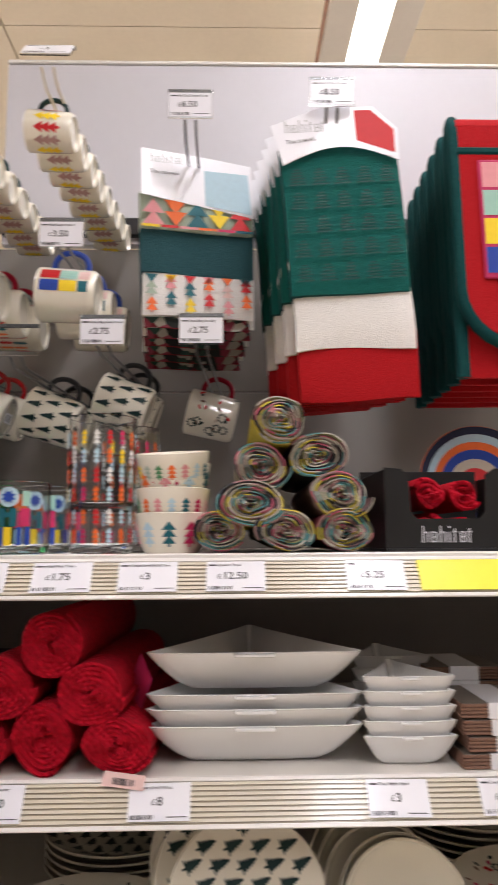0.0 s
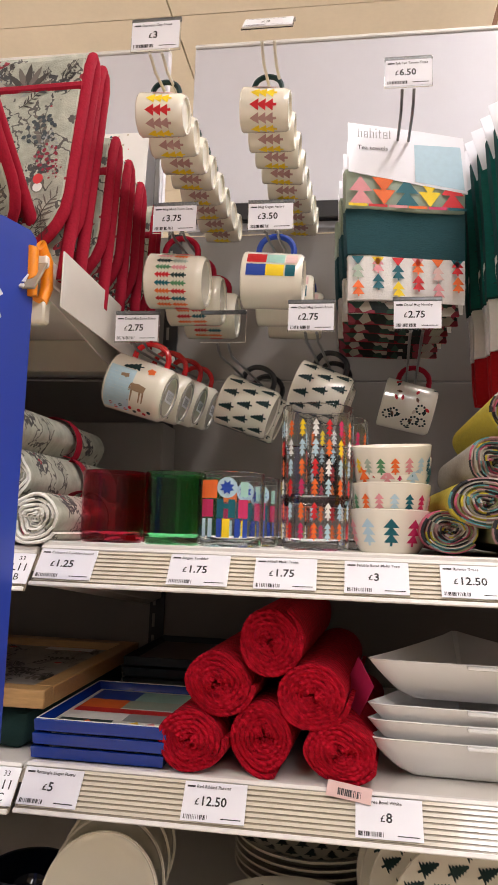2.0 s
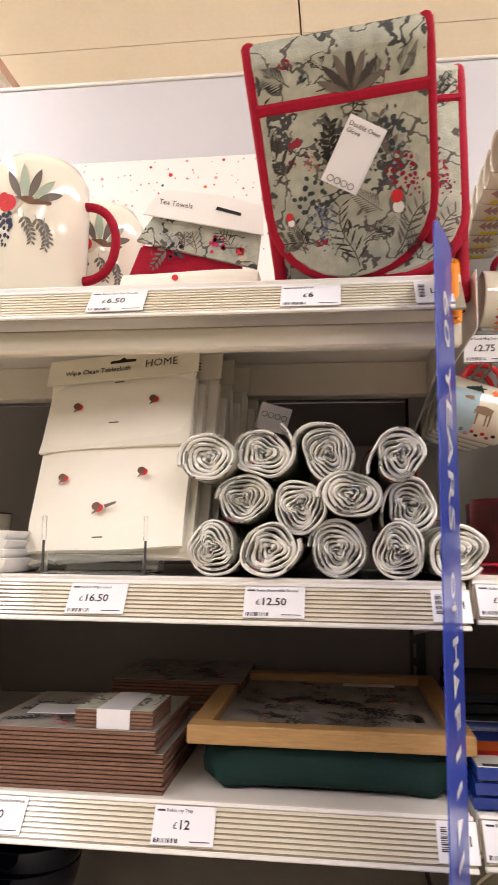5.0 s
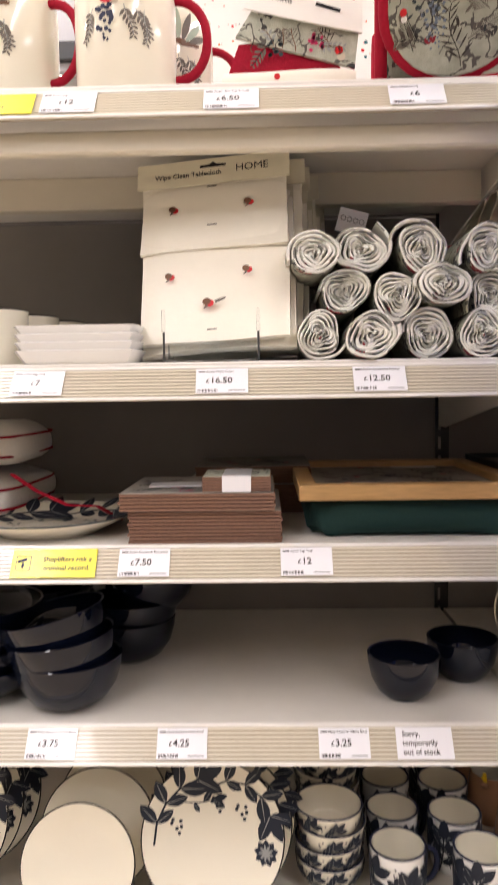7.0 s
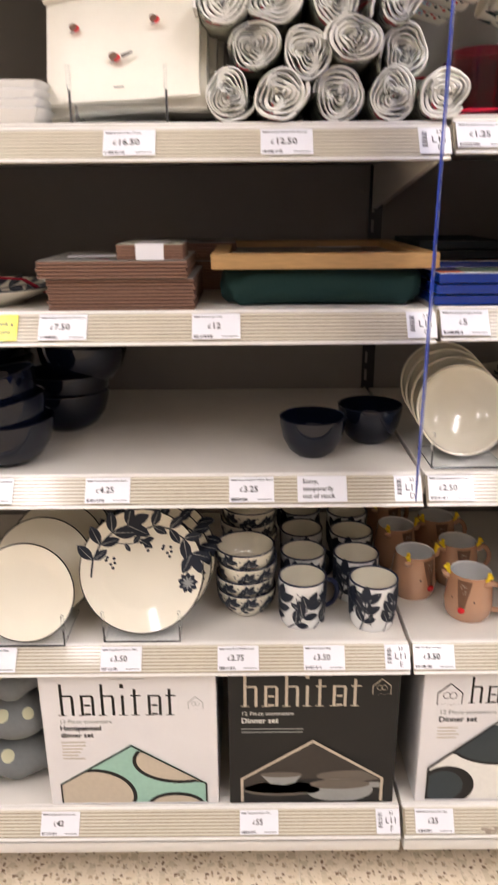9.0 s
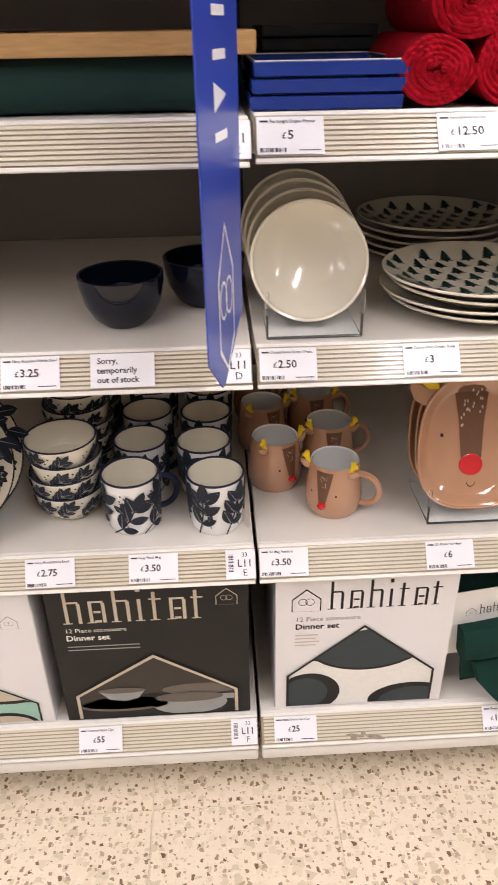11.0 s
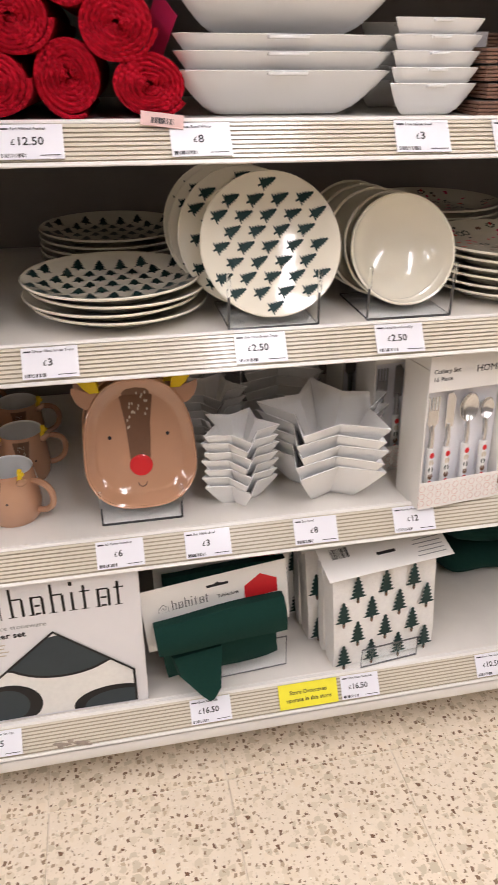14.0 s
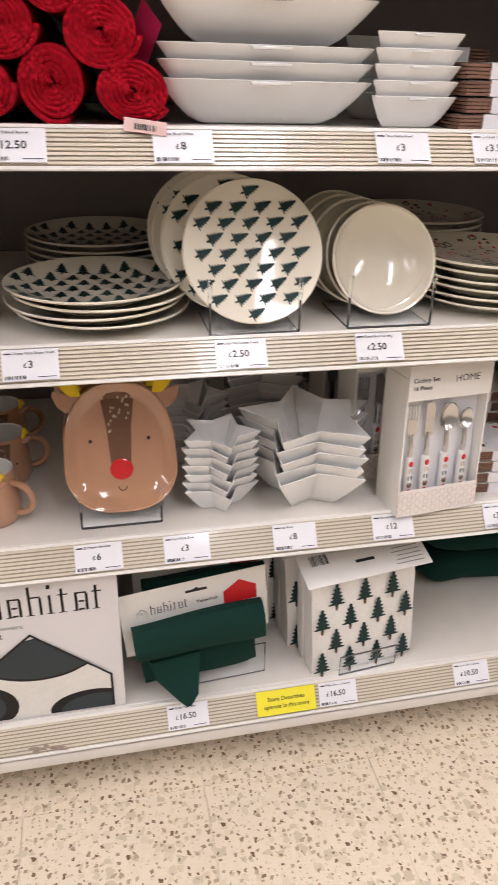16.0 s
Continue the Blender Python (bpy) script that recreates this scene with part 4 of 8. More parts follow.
SET = Matrix.Diagonal((0.885, 1, 0.92, 1))
first = towel_set(pose(0.184, 0.992, 1.916, -2, -3.5, 0) @ SET, 21)
for k in range(1, 7):
    copy_thing(first, pose(0.184 - 0.005 * k, 0.992 + 0.040 * k, 1.916 + 0.004 * k, -2, -3.5 + 1.2 * (k % 2), -2.5 * (k % 2)))
hook(0.175, 1.906, 0.962, M_wire, ("8.50", "Set of 3 Tea Towels"), dx=0.0, drop=-0.01, tagz=0.022)


def oven_glove(m, cloth, lining, w, h, sprigs, label, group, seed=0, back=None, drop=0.0, thick=0.0085):
    """A padded double oven glove folded over at the top, bound in braid, its round pocket to the front."""
    t = thing("oven_glove", label, "oven glove", m, group)
    n, r, gap = 14, w / 2, 0.021
    arc = [(r * math.cos(math.pi * k / n), 0.085 - 0.085 * math.sin(math.pi * k / n)) for k in range(n + 1)]
    puff = lambda x, z: 0.0035 * math.sin(2.4 * x / r + seed) * math.sin(18 * z)
    outline = [(r, h - 0.010), *arc, (-r, h - 0.010)]
    bm = bmesh.new()
    add_loft(bm, [[(x * 0.96, -0.007, 0.005 + z * 0.98) for x, z in outline], [(x, -0.002, z) for x, z in outline], [(x, 0.008, z) for x, z in outline]])
    part("front_pad", bm, cloth, t)
    prof = [(0.0085, h - 0.011), (-0.0070, h - 0.011), (-0.0040, h - 0.001), (gap * 0.35, h + 0.009), (gap * 0.75, h + 0.006), (gap + 0.006, h - 0.010), (gap + 0.010, 0.02 - drop), (gap + 0.007, -drop), (gap - 0.002, -drop), (gap - 0.003, h - 0.014), (gap * 0.5, h - 0.006)]
    bm = bmesh.new()
    add_loft(bm, [[(x, y + puff(x, z) * (y > gap - 0.01), z) for y, z in prof] for x in [-r * 0.985 + r * 0.197 * k for k in range(11)]])
    part("back_pad", bm, back or cloth, t)
    side = [(gap + 0.002, -drop), (gap + 0.003, h * 0.5), (gap + 0.002, h - 0.020), (gap * 0.8, h - 0.002), (gap * 0.4, h + 0.003), (0.006, h - 0.004), (0.003, h - 0.020), (0.003, h * 0.55)]
    path = [(r, y, z) for y, z in side] + [(x, 0.003, z) for x, z in arc] + [(-r, y, z) for y, z in reversed(side)]
    part("binding", add_tube(bmesh.new(), path, thick, 10), lining, t, "thick braid binding")
    zb = h - 0.053
    bm = bmesh.new()
    add_loft(bm, [[(x, y, zb + dz) for y, dz in ((-0.0065, -0.0065), (-0.0098, -0.003), (-0.0098, 0.003), (-0.0065, 0.0065), (0.0, 0.0))] for x in (-r, -r / 2, 0, r / 2, r)])
    part("band", bm, lining, t)
    if sprigs:
        bm = bmesh.new()
        sprigs(bm, plane_fn(I4, 0.0078), w * 0.93, h, seed)
        part("print", bm, PL, t, smooth=False)
    return t


def add_sprig(bm, fn, u, v, s, turn, n, leaf, stem, w=0.3):
    """A curved twig with paired leaves."""
    for k in range(n):
        a = radians(turn) + 0.35 * math.sin(k * 0.6)
        step = s / n
        u2, v2 = u - math.sin(a) * step, v + math.cos(a) * step
        d = (math.cos(a) * 0.0006, math.sin(a) * 0.0006)
        add_shape(bm, [(u - d[0], v - d[1]), (u + d[0], v + d[1]), (u2 + d[0], v2 + d[1]), (u2 - d[0], v2 - d[1])], fn, pi[stem])
        for sgn in (-1, 1):
            add_shape(bm, moved(leaf_pts(w, 4), u2, v2, s * 0.30 * (1 - 0.4 * k / n), math.degrees(a) + sgn * 48), fn, pi[leaf])
        u, v = u2, v2


def add_berries(bm, fn, u, v, s, n, color, seed):
    r = random.Random(seed)
    for _ in range(n):
        add_shape(bm, ring_pts(s * (0.10 + 0.06 * r.random()), 7, u + s * (r.random() - 0.5), v + s * 1.3 * (r.random() - 0.5)), fn, pi[color])


def botanical(bm, fn, w, h, seed, z0=0.02, dense=1.0):
    """Scattered twigs, fronds, berries and small red rounds."""
    r = random.Random(100 + seed)
    raw, top = fn, h - 0.010
    fn = lambda u, v: raw(max(-w * 0.485, min(w * 0.485, u)), max(z0 - 0.012, min(top, v)))
    for k in range(int(72 * dense)):
        u, v = w * ((k * 0.618) % 1.0 - 0.5) * 0.92, z0 + 0.008 + (h - z0 - 0.030) * ((k * 0.7549) % 1.0)
        if abs(v - h * 0.77) < 0.014:
            continue
        pick = r.random()
        if pick < 0.40:
            add_sprig(bm, fn, u, v, 0.030 + 0.024 * r.random(), 360 * r.random(), 6, r.choice(("charcoal", "slate", "taupe", "umber")), "charcoal", r.choice((0.14, 0.32, 0.45)))
        elif pick < 0.62:
            add_berries(bm, fn, u, v, 0.020, 12, r.choice(("slate", "navy", "crimson", "slate")), k)
            add_sprig(bm, fn, u, v, 0.034, 360 * r.random(), 5, "grey", "brown", 0.4)
        elif pick < 0.70:
            add_shape(bm, ring_pts(0.0058, 9, u, v), fn, pi["red"])
            add_shape(bm, ring_pts(0.0056, 9, u + 0.003, v - 0.008), fn, pi["stone"])
        else:
            add_sprig(bm, fn, u, v, 0.055, 70 * (r.random() - 0.5), 11, r.choice(("umber", "taupe", "charcoal")), "brown", 0.08)


def add_frond(bm, fn, u, v, length, turn, color, n=13, w=0.30):
    """A fir frond: a stem with close needles that shorten to the tip."""
    c, d = math.cos(radians(turn)), math.sin(radians(turn))
    at = lambda a, b: (u + c * a - d * b, v + d * a + c * b)
    add_shape(bm, [at(-0.0006, 0), at(0.0006, 0), at(0.0003, length), at(-0.0003, length)], fn, pi[color])
    for k in range(n):
        z, q = length * (0.08 + 0.9 * k / n), length * w * (1 - 0.75 * k / n)
        for sg in (-1, 1):
            add_shape(bm, [at(0, z), at(sg * q * 0.82, z + q * 0.72), at(sg * q * 0.70, z + q * 0.80)], fn, pi[color])


def add_bloom(bm, fn, u, v, s, n, color, seed):
    """A loose cluster of small petals or berries."""
    q = random.Random(seed)
    for k in range(n):
        a, d = k * 2.4, s * math.sqrt((k + 0.5) / n)
        add_shape(bm, moved(leaf_pts(0.75, 4), u + d * math.cos(a), v + d * math.sin(a) * 1.2, s * 0.36, 360 * q.random()), fn, pi[color])


def glove_print(bm, raw, w, h, seed):
    """Twigs, fronds, flower clusters and two small red-breasted birds."""
    q = random.Random(300 + seed)
    fn = lambda u, v: raw(max(-w * 0.485, min(w * 0.485, u)), max(0.012, min(h - 0.012, v)))
    over = lambda u, v: fn(u, v) + Vector((0, -0.0004, 0))
    top = lambda u, v: fn(u, v) + Vector((0, -0.0008, 0))
    for u, v, s, tn, n, leaf, lw in ((-0.40, 0.48, 0.085, 12, 9, "umber", 0.16), (-0.30, 0.20, 0.060, 70, 7, "taupe", 0.30), (0.02, 0.06, 0.075, 8, 8, "umber", 0.12), (0.28, 0.10, 0.070, -40, 8, "taupe", 0.14), (0.30, 0.50, 0.050, 5, 6, "taupe", 0.42), (0.02, 0.72, 0.040, -60, 6, "umber", 0.20), (-0.10, 0.50, 0.050, -10, 7, "charcoal", 0.42)):
        add_sprig(bm, fn, u * w, v * h, s, tn, n, leaf, "umber", lw)
    for u, v, s, tn, c in ((-0.32, 0.86, 0.050, 62, "charcoal"), (-0.10, 0.90, 0.036, 30, "umber"), (0.36, 0.84, 0.040, -28, "charcoal"), (0.22, 0.93, 0.026, 175, "umber"), (-0.34, 0.16, 0.046, 20, "charcoal"), (0.20, 0.30, 0.050, 50, "taupe"), (0.42, 0.06, 0.040, 12, "charcoal"), (0.06, 0.18, 0.044, -60, "taupe"), (-0.46, 0.62, 0.034, 10, "umber")):
        add_frond(bm, fn, u * w, v * h, s, tn, c)
    for k in range(7):
        add_shape(bm, moved(leaf_pts(0.20, 6), 0.06 * w, 0.80 * h, 0.046 - 0.002 * abs(k - 3), 66 - 22 * k), over, pi["umber" if k % 2 else "taupe"])
    for u, v, s, n, c in ((-0.26, 0.40, 0.018, 22, "slate"), (-0.20, 0.30, 0.015, 20, "pale_slate"), (-0.18, 0.20, 0.010, 12, "pale_slate"), (0.26, 0.60, 0.022, 26, "slate"), (0.34, 0.54, 0.014, 14, "grey"), (0.34, 0.46, 0.016, 24, "wine"), (0.42, 0.39, 0.010, 12, "wine"), (-0.12, 0.62, 0.013, 14, "charcoal"), (-0.14, 0.55, 0.010, 9, "charcoal"), (-0.24, 0.56, 0.008, 8, "red"), (-0.22, 0.88, 0.008, 7, "pale_slate")):
        add_bloom(bm, over, u * w, v * h, s, n, c, int(1000 * s) + n)
    for u, v, s in ((0.30, 0.345, 1.0), (-0.42, 0.33, 0.6)):
        u, v = u * w, v * h
        add_shape(bm, ring_pts(0.0095 * s, 14, u, v - 0.004 * s, 0.0120 * s), over, pi["taupe"])
        add_shape(bm, ring_pts(0.0065 * s, 12, u + 0.001, v - 0.009 * s, 0.0068 * s), top, pi["white"])
        add_shape(bm, ring_pts(0.0070 * s, 12, u, v + 0.003 * s, 0.0075 * s), lambda a, b: top(a, b) + Vector((0, -0.0003, 0)), pi["red"])
    for _ in range(26):
        add_shape(bm, moved(leaf_pts(0.3, 4), w * 0.92 * (q.random() - 0.5), h * (0.08 + 0.86 * q.random()), 0.008 + 0.006 * q.random(), 360 * q.random()), fn, pi[q.choice(("taupe", "umber", "grey", "slate"))])


for k in range(6):
    m = pose(0.459 + 0.003 * k, 1.000 + 0.058 * k, 1.580 + 0.002 * k, -2, 0, 0)
    if k == 0:
        first = oven_glove(m, M_red_cloth, M_teal_dark, 0.182, 0.358, None, "dark green and red padded oven glove on a hook", "red and green gloves", drop=0.040, thick=0.0105)
        part("front_patch", box(-0.062, 0.062, -0.0125, -0.0090, 0.10, 0.288, 0.002), P["crimson"], first)
        bm = bmesh.new()
        tree_fn = plane_fn(I4, 0.0132)
        for j in range(4):
            for i in range(3):
                add_rect(bm, -0.058 + i * 0.040, -0.022 + i * 0.040, 0.108 + j * 0.045, 0.148 + j * 0.045, tree_fn, pi[("blue", "orange", "pink", "yellow", "teal", "crimson", "mint")[(j * 3 + i * 2) % 7]])
        part("print", bm, PL, first, smooth=False)
    else:
        copy_thing(first, m)


# ---- right bay: glasses and bowls on the upper shelf ----
def tumbler(label, x, y, z, r, h, material, prints=None, name="tumbler", category="glass", group=""):
    t = thing(name, label, category, pose(x, y, z), group)
    body = part("body", add_lathe(bmesh.new(), [(0, 0), (r * 0.9, 0), (r * 0.97, 0.003), (r * 0.985, h * 0.12), (r, h - 0.001), (r - 0.001, h), (r - 0.0025, h - 0.001), (r * 0.93, 0.014), (r * 0.8, 0.010), (0, 0.010)], 44), material, t)
    body.visible_shadow = False
    if prints:
        bm = bmesh.new()
        prints(bm, cyl_fn(r * 0.985, r, h, 0.0007))
        part("print", bm, PL, t, smooth=False)
    return t


ZRB = 1.2892
for n in range(2):
    tumbler("deep red glass tumbler on the shelf", -0.405 + 0.012 * n, 0.945 + 0.098 * n, ZRB, 0.041, 0.091, M_red_glass, group="coloured tumblers")
    tumbler("bottle green glass tumbler on the shelf", -0.322 + 0.010 * n, 0.935 + 0.095 * n, ZRB, 0.037, 0.091, M_green_glass, group="coloured tumblers")


def slogan_glass(bm, fn):
    def bl(u, v, w, h, c):
        k = max(1, int(w / 0.006))
        for j in range(k):
            add_rect(bm, u + j * w / k, u + (j + 1) * w / k, v, v + h, fn, pi[c])
    for u, v, w, h, c in ((-0.034, 0.058, 0.024, 0.022, "orange"), (-0.033, 0.036, 0.018, 0.021, "crimson"), (-0.032, 0.012, 0.006, 0.022, "pale_blue"), (-0.022, 0.012, 0.006, 0.022, "pale_blue"), (-0.010, 0.035, 0.008, 0.022, "teal"), (0.004, 0.035, 0.008, 0.022, "teal"), (-0.002, 0.046, 0.006, 0.006, "teal"), (-0.010, 0.012, 0.006, 0.022, "blue"), (-0.003, 0.012, 0.009, 0.022, "yellow"), (0.016, 0.035, 0.012, 0.022, "crimson"), (0.012, 0.012, 0.006, 0.022, "blue"), (0.022, 0.012, 0.006, 0.022, "blue"), (0.018, 0.060, 0.010, 0.018, "mint")):
        bl(u, v, w, h, c)
    add_shape(bm, ring_pts(0.0125, 14, 0.002, 0.071), fn, pi["pale_blue"])
    lift = lambda u, v: fn(u, v) * 1.006
    add_shape(bm, [(0.009 * (1 if k % 2 else 0.6) * math.cos(k * math.pi / 8) + 0.002, 0.071 + 0.009 * (1 if k % 2 else 0.6) * math.sin(k * math.pi / 8)) for k in range(16)], lambda u, v: Vector((*(fn(u, v).xy * 1.012), fn(u, v).z)), pi["blue"])


def hiball_print(bm, fn, rows=4):
    cols = ("orange", "pale_blue", "red", "yellow", "pale_blue", "crimson", "white", "orange")
    for row in range(rows):
        for k in range(11):
            tier_row(bm, fn, -0.082 + k * 0.0165, 0.012 + row * 0.0240, 0.0200, 3, cols[(k * 3 + row * 2 + k // 3) % 8], w=0.44)


def low_hiball_print(bm, fn):
    hiball_print(bm, fn, 2)


for n in range(3):
    tumbler("clear tumbler with a bright slogan print on the shelf", -0.247 + 0.010 * n, 0.925 + 0.085 * n, ZRB, 0.0415, 0.091, M_glass, slogan_glass, group="slogan tumblers")
for n in range(2):
    for k in range(2):
        tumbler("tall clear glass printed with small coloured trees", -0.143 + 0.02 * n, 0.945 + 0.098 * n, ZRB + 0.052 * k + 0.0005 * k, 0.0445 - 0.0022 * (1 - k), 0.125, M_glass, hiball_print if k else low_hiball_print, "hiball_glass", group="hiball glasses")


def bowl_tree_print(n, tall):
    cols = ("sage", "pale_pink", "pale_blue", "green", "red", "teal", "orange", "yellow", "crimson", "pink")
    def fn_print(bm, fn):
        for k in range(n):
            u = (k - n / 2) * (0.31 / n)
            tier_row(bm, fn, u, 0.010 if tall else 0.022, 0.036 if tall else 0.022, 3, cols[(k * 3 + (0 if tall else 1)) % 10], w=0.55)
            if not tall:
                tier_row(bm, fn, u + 0.006, 0.008, 0.012, 2, cols[(k * 7 + 3) % 10], w=0.6)
    return fn_print


def nibble_bowl(m, n, tall):
    t = thing("nibble_bowl", "small white nibble bowl printed with coloured trees", "bowl", m, group="tree nibble bowls")
    part("body", add_lathe(bmesh.new(), [(0, 0.002), (0.030, 0.002), (0.032, 0), (0.036, 0.0), (0.0425, 0.012), (0.047, 0.030), (0.0505, 0.061), (0.0495, 0.062), (0.0485, 0.061), (0.0445, 0.030), (0.036, 0.010), (0, 0.006)], 40), M_ceramic, t)
    bm = bmesh.new()
    bowl_tree_print(n, tall)(bm, lambda u, v: Vector(((0.0482 + 0.113 * (v - 0.03) if v > 0.03 else 0.0482 + 0.25 * (v - 0.03)) * math.cos(u / 0.05 - 1.57), (0.0482 + 0.113 * (v - 0.03) if v > 0.03 else 0.0482 + 0.25 * (v - 0.03)) * math.sin(u / 0.05 - 1.57), v)))
    part("print", bm, PL, t, smooth=False)


for k in range(4):
    nibble_bowl(pose(-0.052 + 0.001 * k, 0.955, ZRB + (0, 0.0320, 0.066, 0.081)[k], 0, 0 if k < 3 else -9, 25 * k) @ Matrix.Diagonal((0.97, 0.97, 0.84, 1)), (10, 16, 9, 17)[k], (True, False, True, False)[k])


# ---- rolled cloths ----
def roll(name, label, m, r, length, turns, mats, seed, gap=0.30, sx=1.0, sz=1.0, edge_pick=None, tail=0.0, group="", r_in=0.10, n=30, category="table runner", loose=1.0):
    """A rolled cloth: a spiral sheet pushed back along y. mats: outside, inside, then edges."""
    q = random.Random(seed)
    t = thing(name, label, category, m, group)
    ph, am = [q.random() * 6.28 for _ in range(5)], [0.03 + 0.05 * q.random() for _ in range(5)]
    steps = int(turns * n)
    pitch = r * (1 - r_in) / turns
    rows = []
    for k in range(steps + 1):
        f = k / steps
        th = 2 * math.pi * turns * f + ph[0]
        rad = r * r_in + r * (1 - r_in) * f
        wob = 1 + loose * am[0] * math.sin(2 * th + ph[1]) + loose * am[1] * (1 - f) * 3 * math.sin(3 * th + ph[2] + 4 * f) + loose * 0.2 * am[2] * math.sin(5 * th + ph[3])
        ro, ri = rad * wob, (rad - pitch * (1 - gap)) * wob
        if tail and f > 0.97:
            ro += tail * r * (f - 0.97) / 0.03
            ri += tail * r * (f - 0.97) / 0.03
        c, s = math.cos(th), math.sin(th)
        yj = 0.004 * math.sin(3 * th + ph[4]) + 0.003 * q.random() + 0.010 * (1 - f) * math.sin(ph[3])
        rows.append([(sx * ro * c, yj, sz * ro * s), (sx * ri * c, yj, sz * ri * s), (sx * ro * c, length + yj, sz * ro * s), (sx * ri * c, length + yj, sz * ri * s), (sx * (ro + ri) / 2 * c, yj - 0.0018, sz * (ro + ri) / 2 * s)])
    for part_name, run in (("inner_roll", rows[:steps - n + 1]), ("outer_wrap", rows[steps - n:])):
        bm = bmesh.new()
        run = [[bm.verts.new(p) for p in row] for row in run]
        for k, (a, b) in enumerate(zip(run, run[1:])):
            e1, e2 = edge_pick(k, q) if edge_pick else (2, 2)
            bm.faces.new((a[0], b[0], b[2], a[2])).material_index = 0
            bm.faces.new((a[1], a[3], b[3], b[1])).material_index = 1
            bm.faces.new((a[0], a[4], b[4], b[0])).material_index = e1
            bm.faces.new((a[4], a[1], b[1], b[4])).material_index = e2
        for a in (run[0], run[-1]):
            bm.faces.new((a[0], a[2], a[3], a[1])).material_index = 1
        part(part_name, bm, mats, t)
    return t


run_state = [2, 3]


def stripe_pick(k, q):
    if k % 3 == 0:
        run_state[0] = q.choice((2, 3, 4, 5, 6, 7, 6))
    if k % 5 == 0:
        run_state[1] = q.choice((4, 5, 6, 6, 7, 8))
    return tuple(run_state)


M_stripe = [mat("stripe_" + k, (0.75 * c[0], 0.75 * c[1], 0.75 * c[2]), 0.9, grain=0.25, scale=200, bump=0.5, bscale=700) for k, c in (("yellow", (0.62, 0.50, 0.04)), ("pink", (0.52, 0.10, 0.16)), ("dark", (0.03, 0.03, 0.035)), ("teal", (0.10, 0.28, 0.28)), ("cream", (0.50, 0.46, 0.38)), ("rose", (0.42, 0.24, 0.24)), ("olive", (0.22, 0.22, 0.09)))]
RUN = "rolled multicoloured striped table runner stacked on the shelf"
for n, (x, z, r, sx, sz, tint) in enumerate(((0.086, 1.455, 0.036, 1.0, 0.86, 0), (0.063, 1.399, 0.036, 1.0, 0.86, 4), (0.135, 1.411, 0.039, 0.98, 0.84, 2), (0.050, 1.353, 0.041, 1.05, 0.78, 0), (0.160, 1.363, 0.039, 1.02, 0.76, 5), (0.012, 1.320, 0.033, 1.0, 0.84, 1), (0.092, 1.319, 0.038, 1.0, 0.74, 6), (0.166, 1.319, 0.038, 1.0, 0.72, 1))):
    roll("table_runner", RUN, pose(x, 0.868 + 0.008 * (n % 3), z - 0.002), r, 0.30, 6.5, [M_stripe[tint], M_stripe[5], *M_stripe], 60 + n, 0.16, sx, sz, stripe_pick, group="striped runners", tail=0.12 if n in (1, 4) else 0)

# box of small red rolls and a striped round behind it
t = thing("display_tray", "black cardboard shelf tray holding rolled red napkins", "display box", pose(0.318, 0.915, ZRB))
part("base", box(-0.095, 0.095, 0, 0.20, 0.0003, 0.004), M_black, t)
part("front", add_prism(bmesh.new(), [(-0.095, 0.0045), (0.095, 0.0045), (0.095, 0.104), (0.048, 0.106), (0.036, 0.098), (0.034, 0.050), (0.026, 0.042), (-0.054, 0.042), (-0.062, 0.050), (-0.064, 0.098), (-0.074, 0.106), (-0.095, 0.108)], 0, 0.003), P["charcoal"], t)
for x in (-0.095, 0.092):
    part("side", box(x, x + 0.003, 0.0035, 0.20, 0.0045, 0.106, 0.0005), P["charcoal"], t)
part("back", box(-0.091, 0.091, 0.197, 0.20, 0.0045, 0.120, 0.0005), P["charcoal"], t)
bm = bmesh.new()
add_wordmark(bm, -0.050, 0.012, 0.068, plane_fn(I4, 0.0008), 0)
part("print", bm, M_card, t, smooth=False)
for k in range(4):
    roll("napkin_roll", "small rolled bright red napkin in a display tray", pose(0.280 + 0.047 * (k % 2) + 0.003 * (k // 2), 0.925, ZRB + 0.029 + 0.045 * (k // 2)), 0.0225, 0.16, 3, [M_red_knit] * 3, 90 + k, 0.12, group="red napkin rolls", n=20, category="napkin")
t = thing("striped_plate", "round striped ceramic plate standing upright at the back", "plate", pose(0.425, 1.16, ZRB + 0.100, 82, 0, 0))
bm = bmesh.new()
add_lathe(bm, [(0, 0.006), (0.03, 0.006), (0.045, 0.008), (0.060, 0.011), (0.072, 0.015), (0.084, 0.019), (0.096, 0.023), (0.097, 0.0215), (0.06, 0.006), (0.05, 0), (0, 0)], 48, mis=[2, 3, 4, 0, 1, 5, 0, 6, 6, 6])
part("body", bm, [P["orange"], P["pale_blue"], P["red"], P["stone"], P["blue"], P["navy"], M_ceramic], t)


# ---- right bay: second shelf ----
ZRC = 1.0374


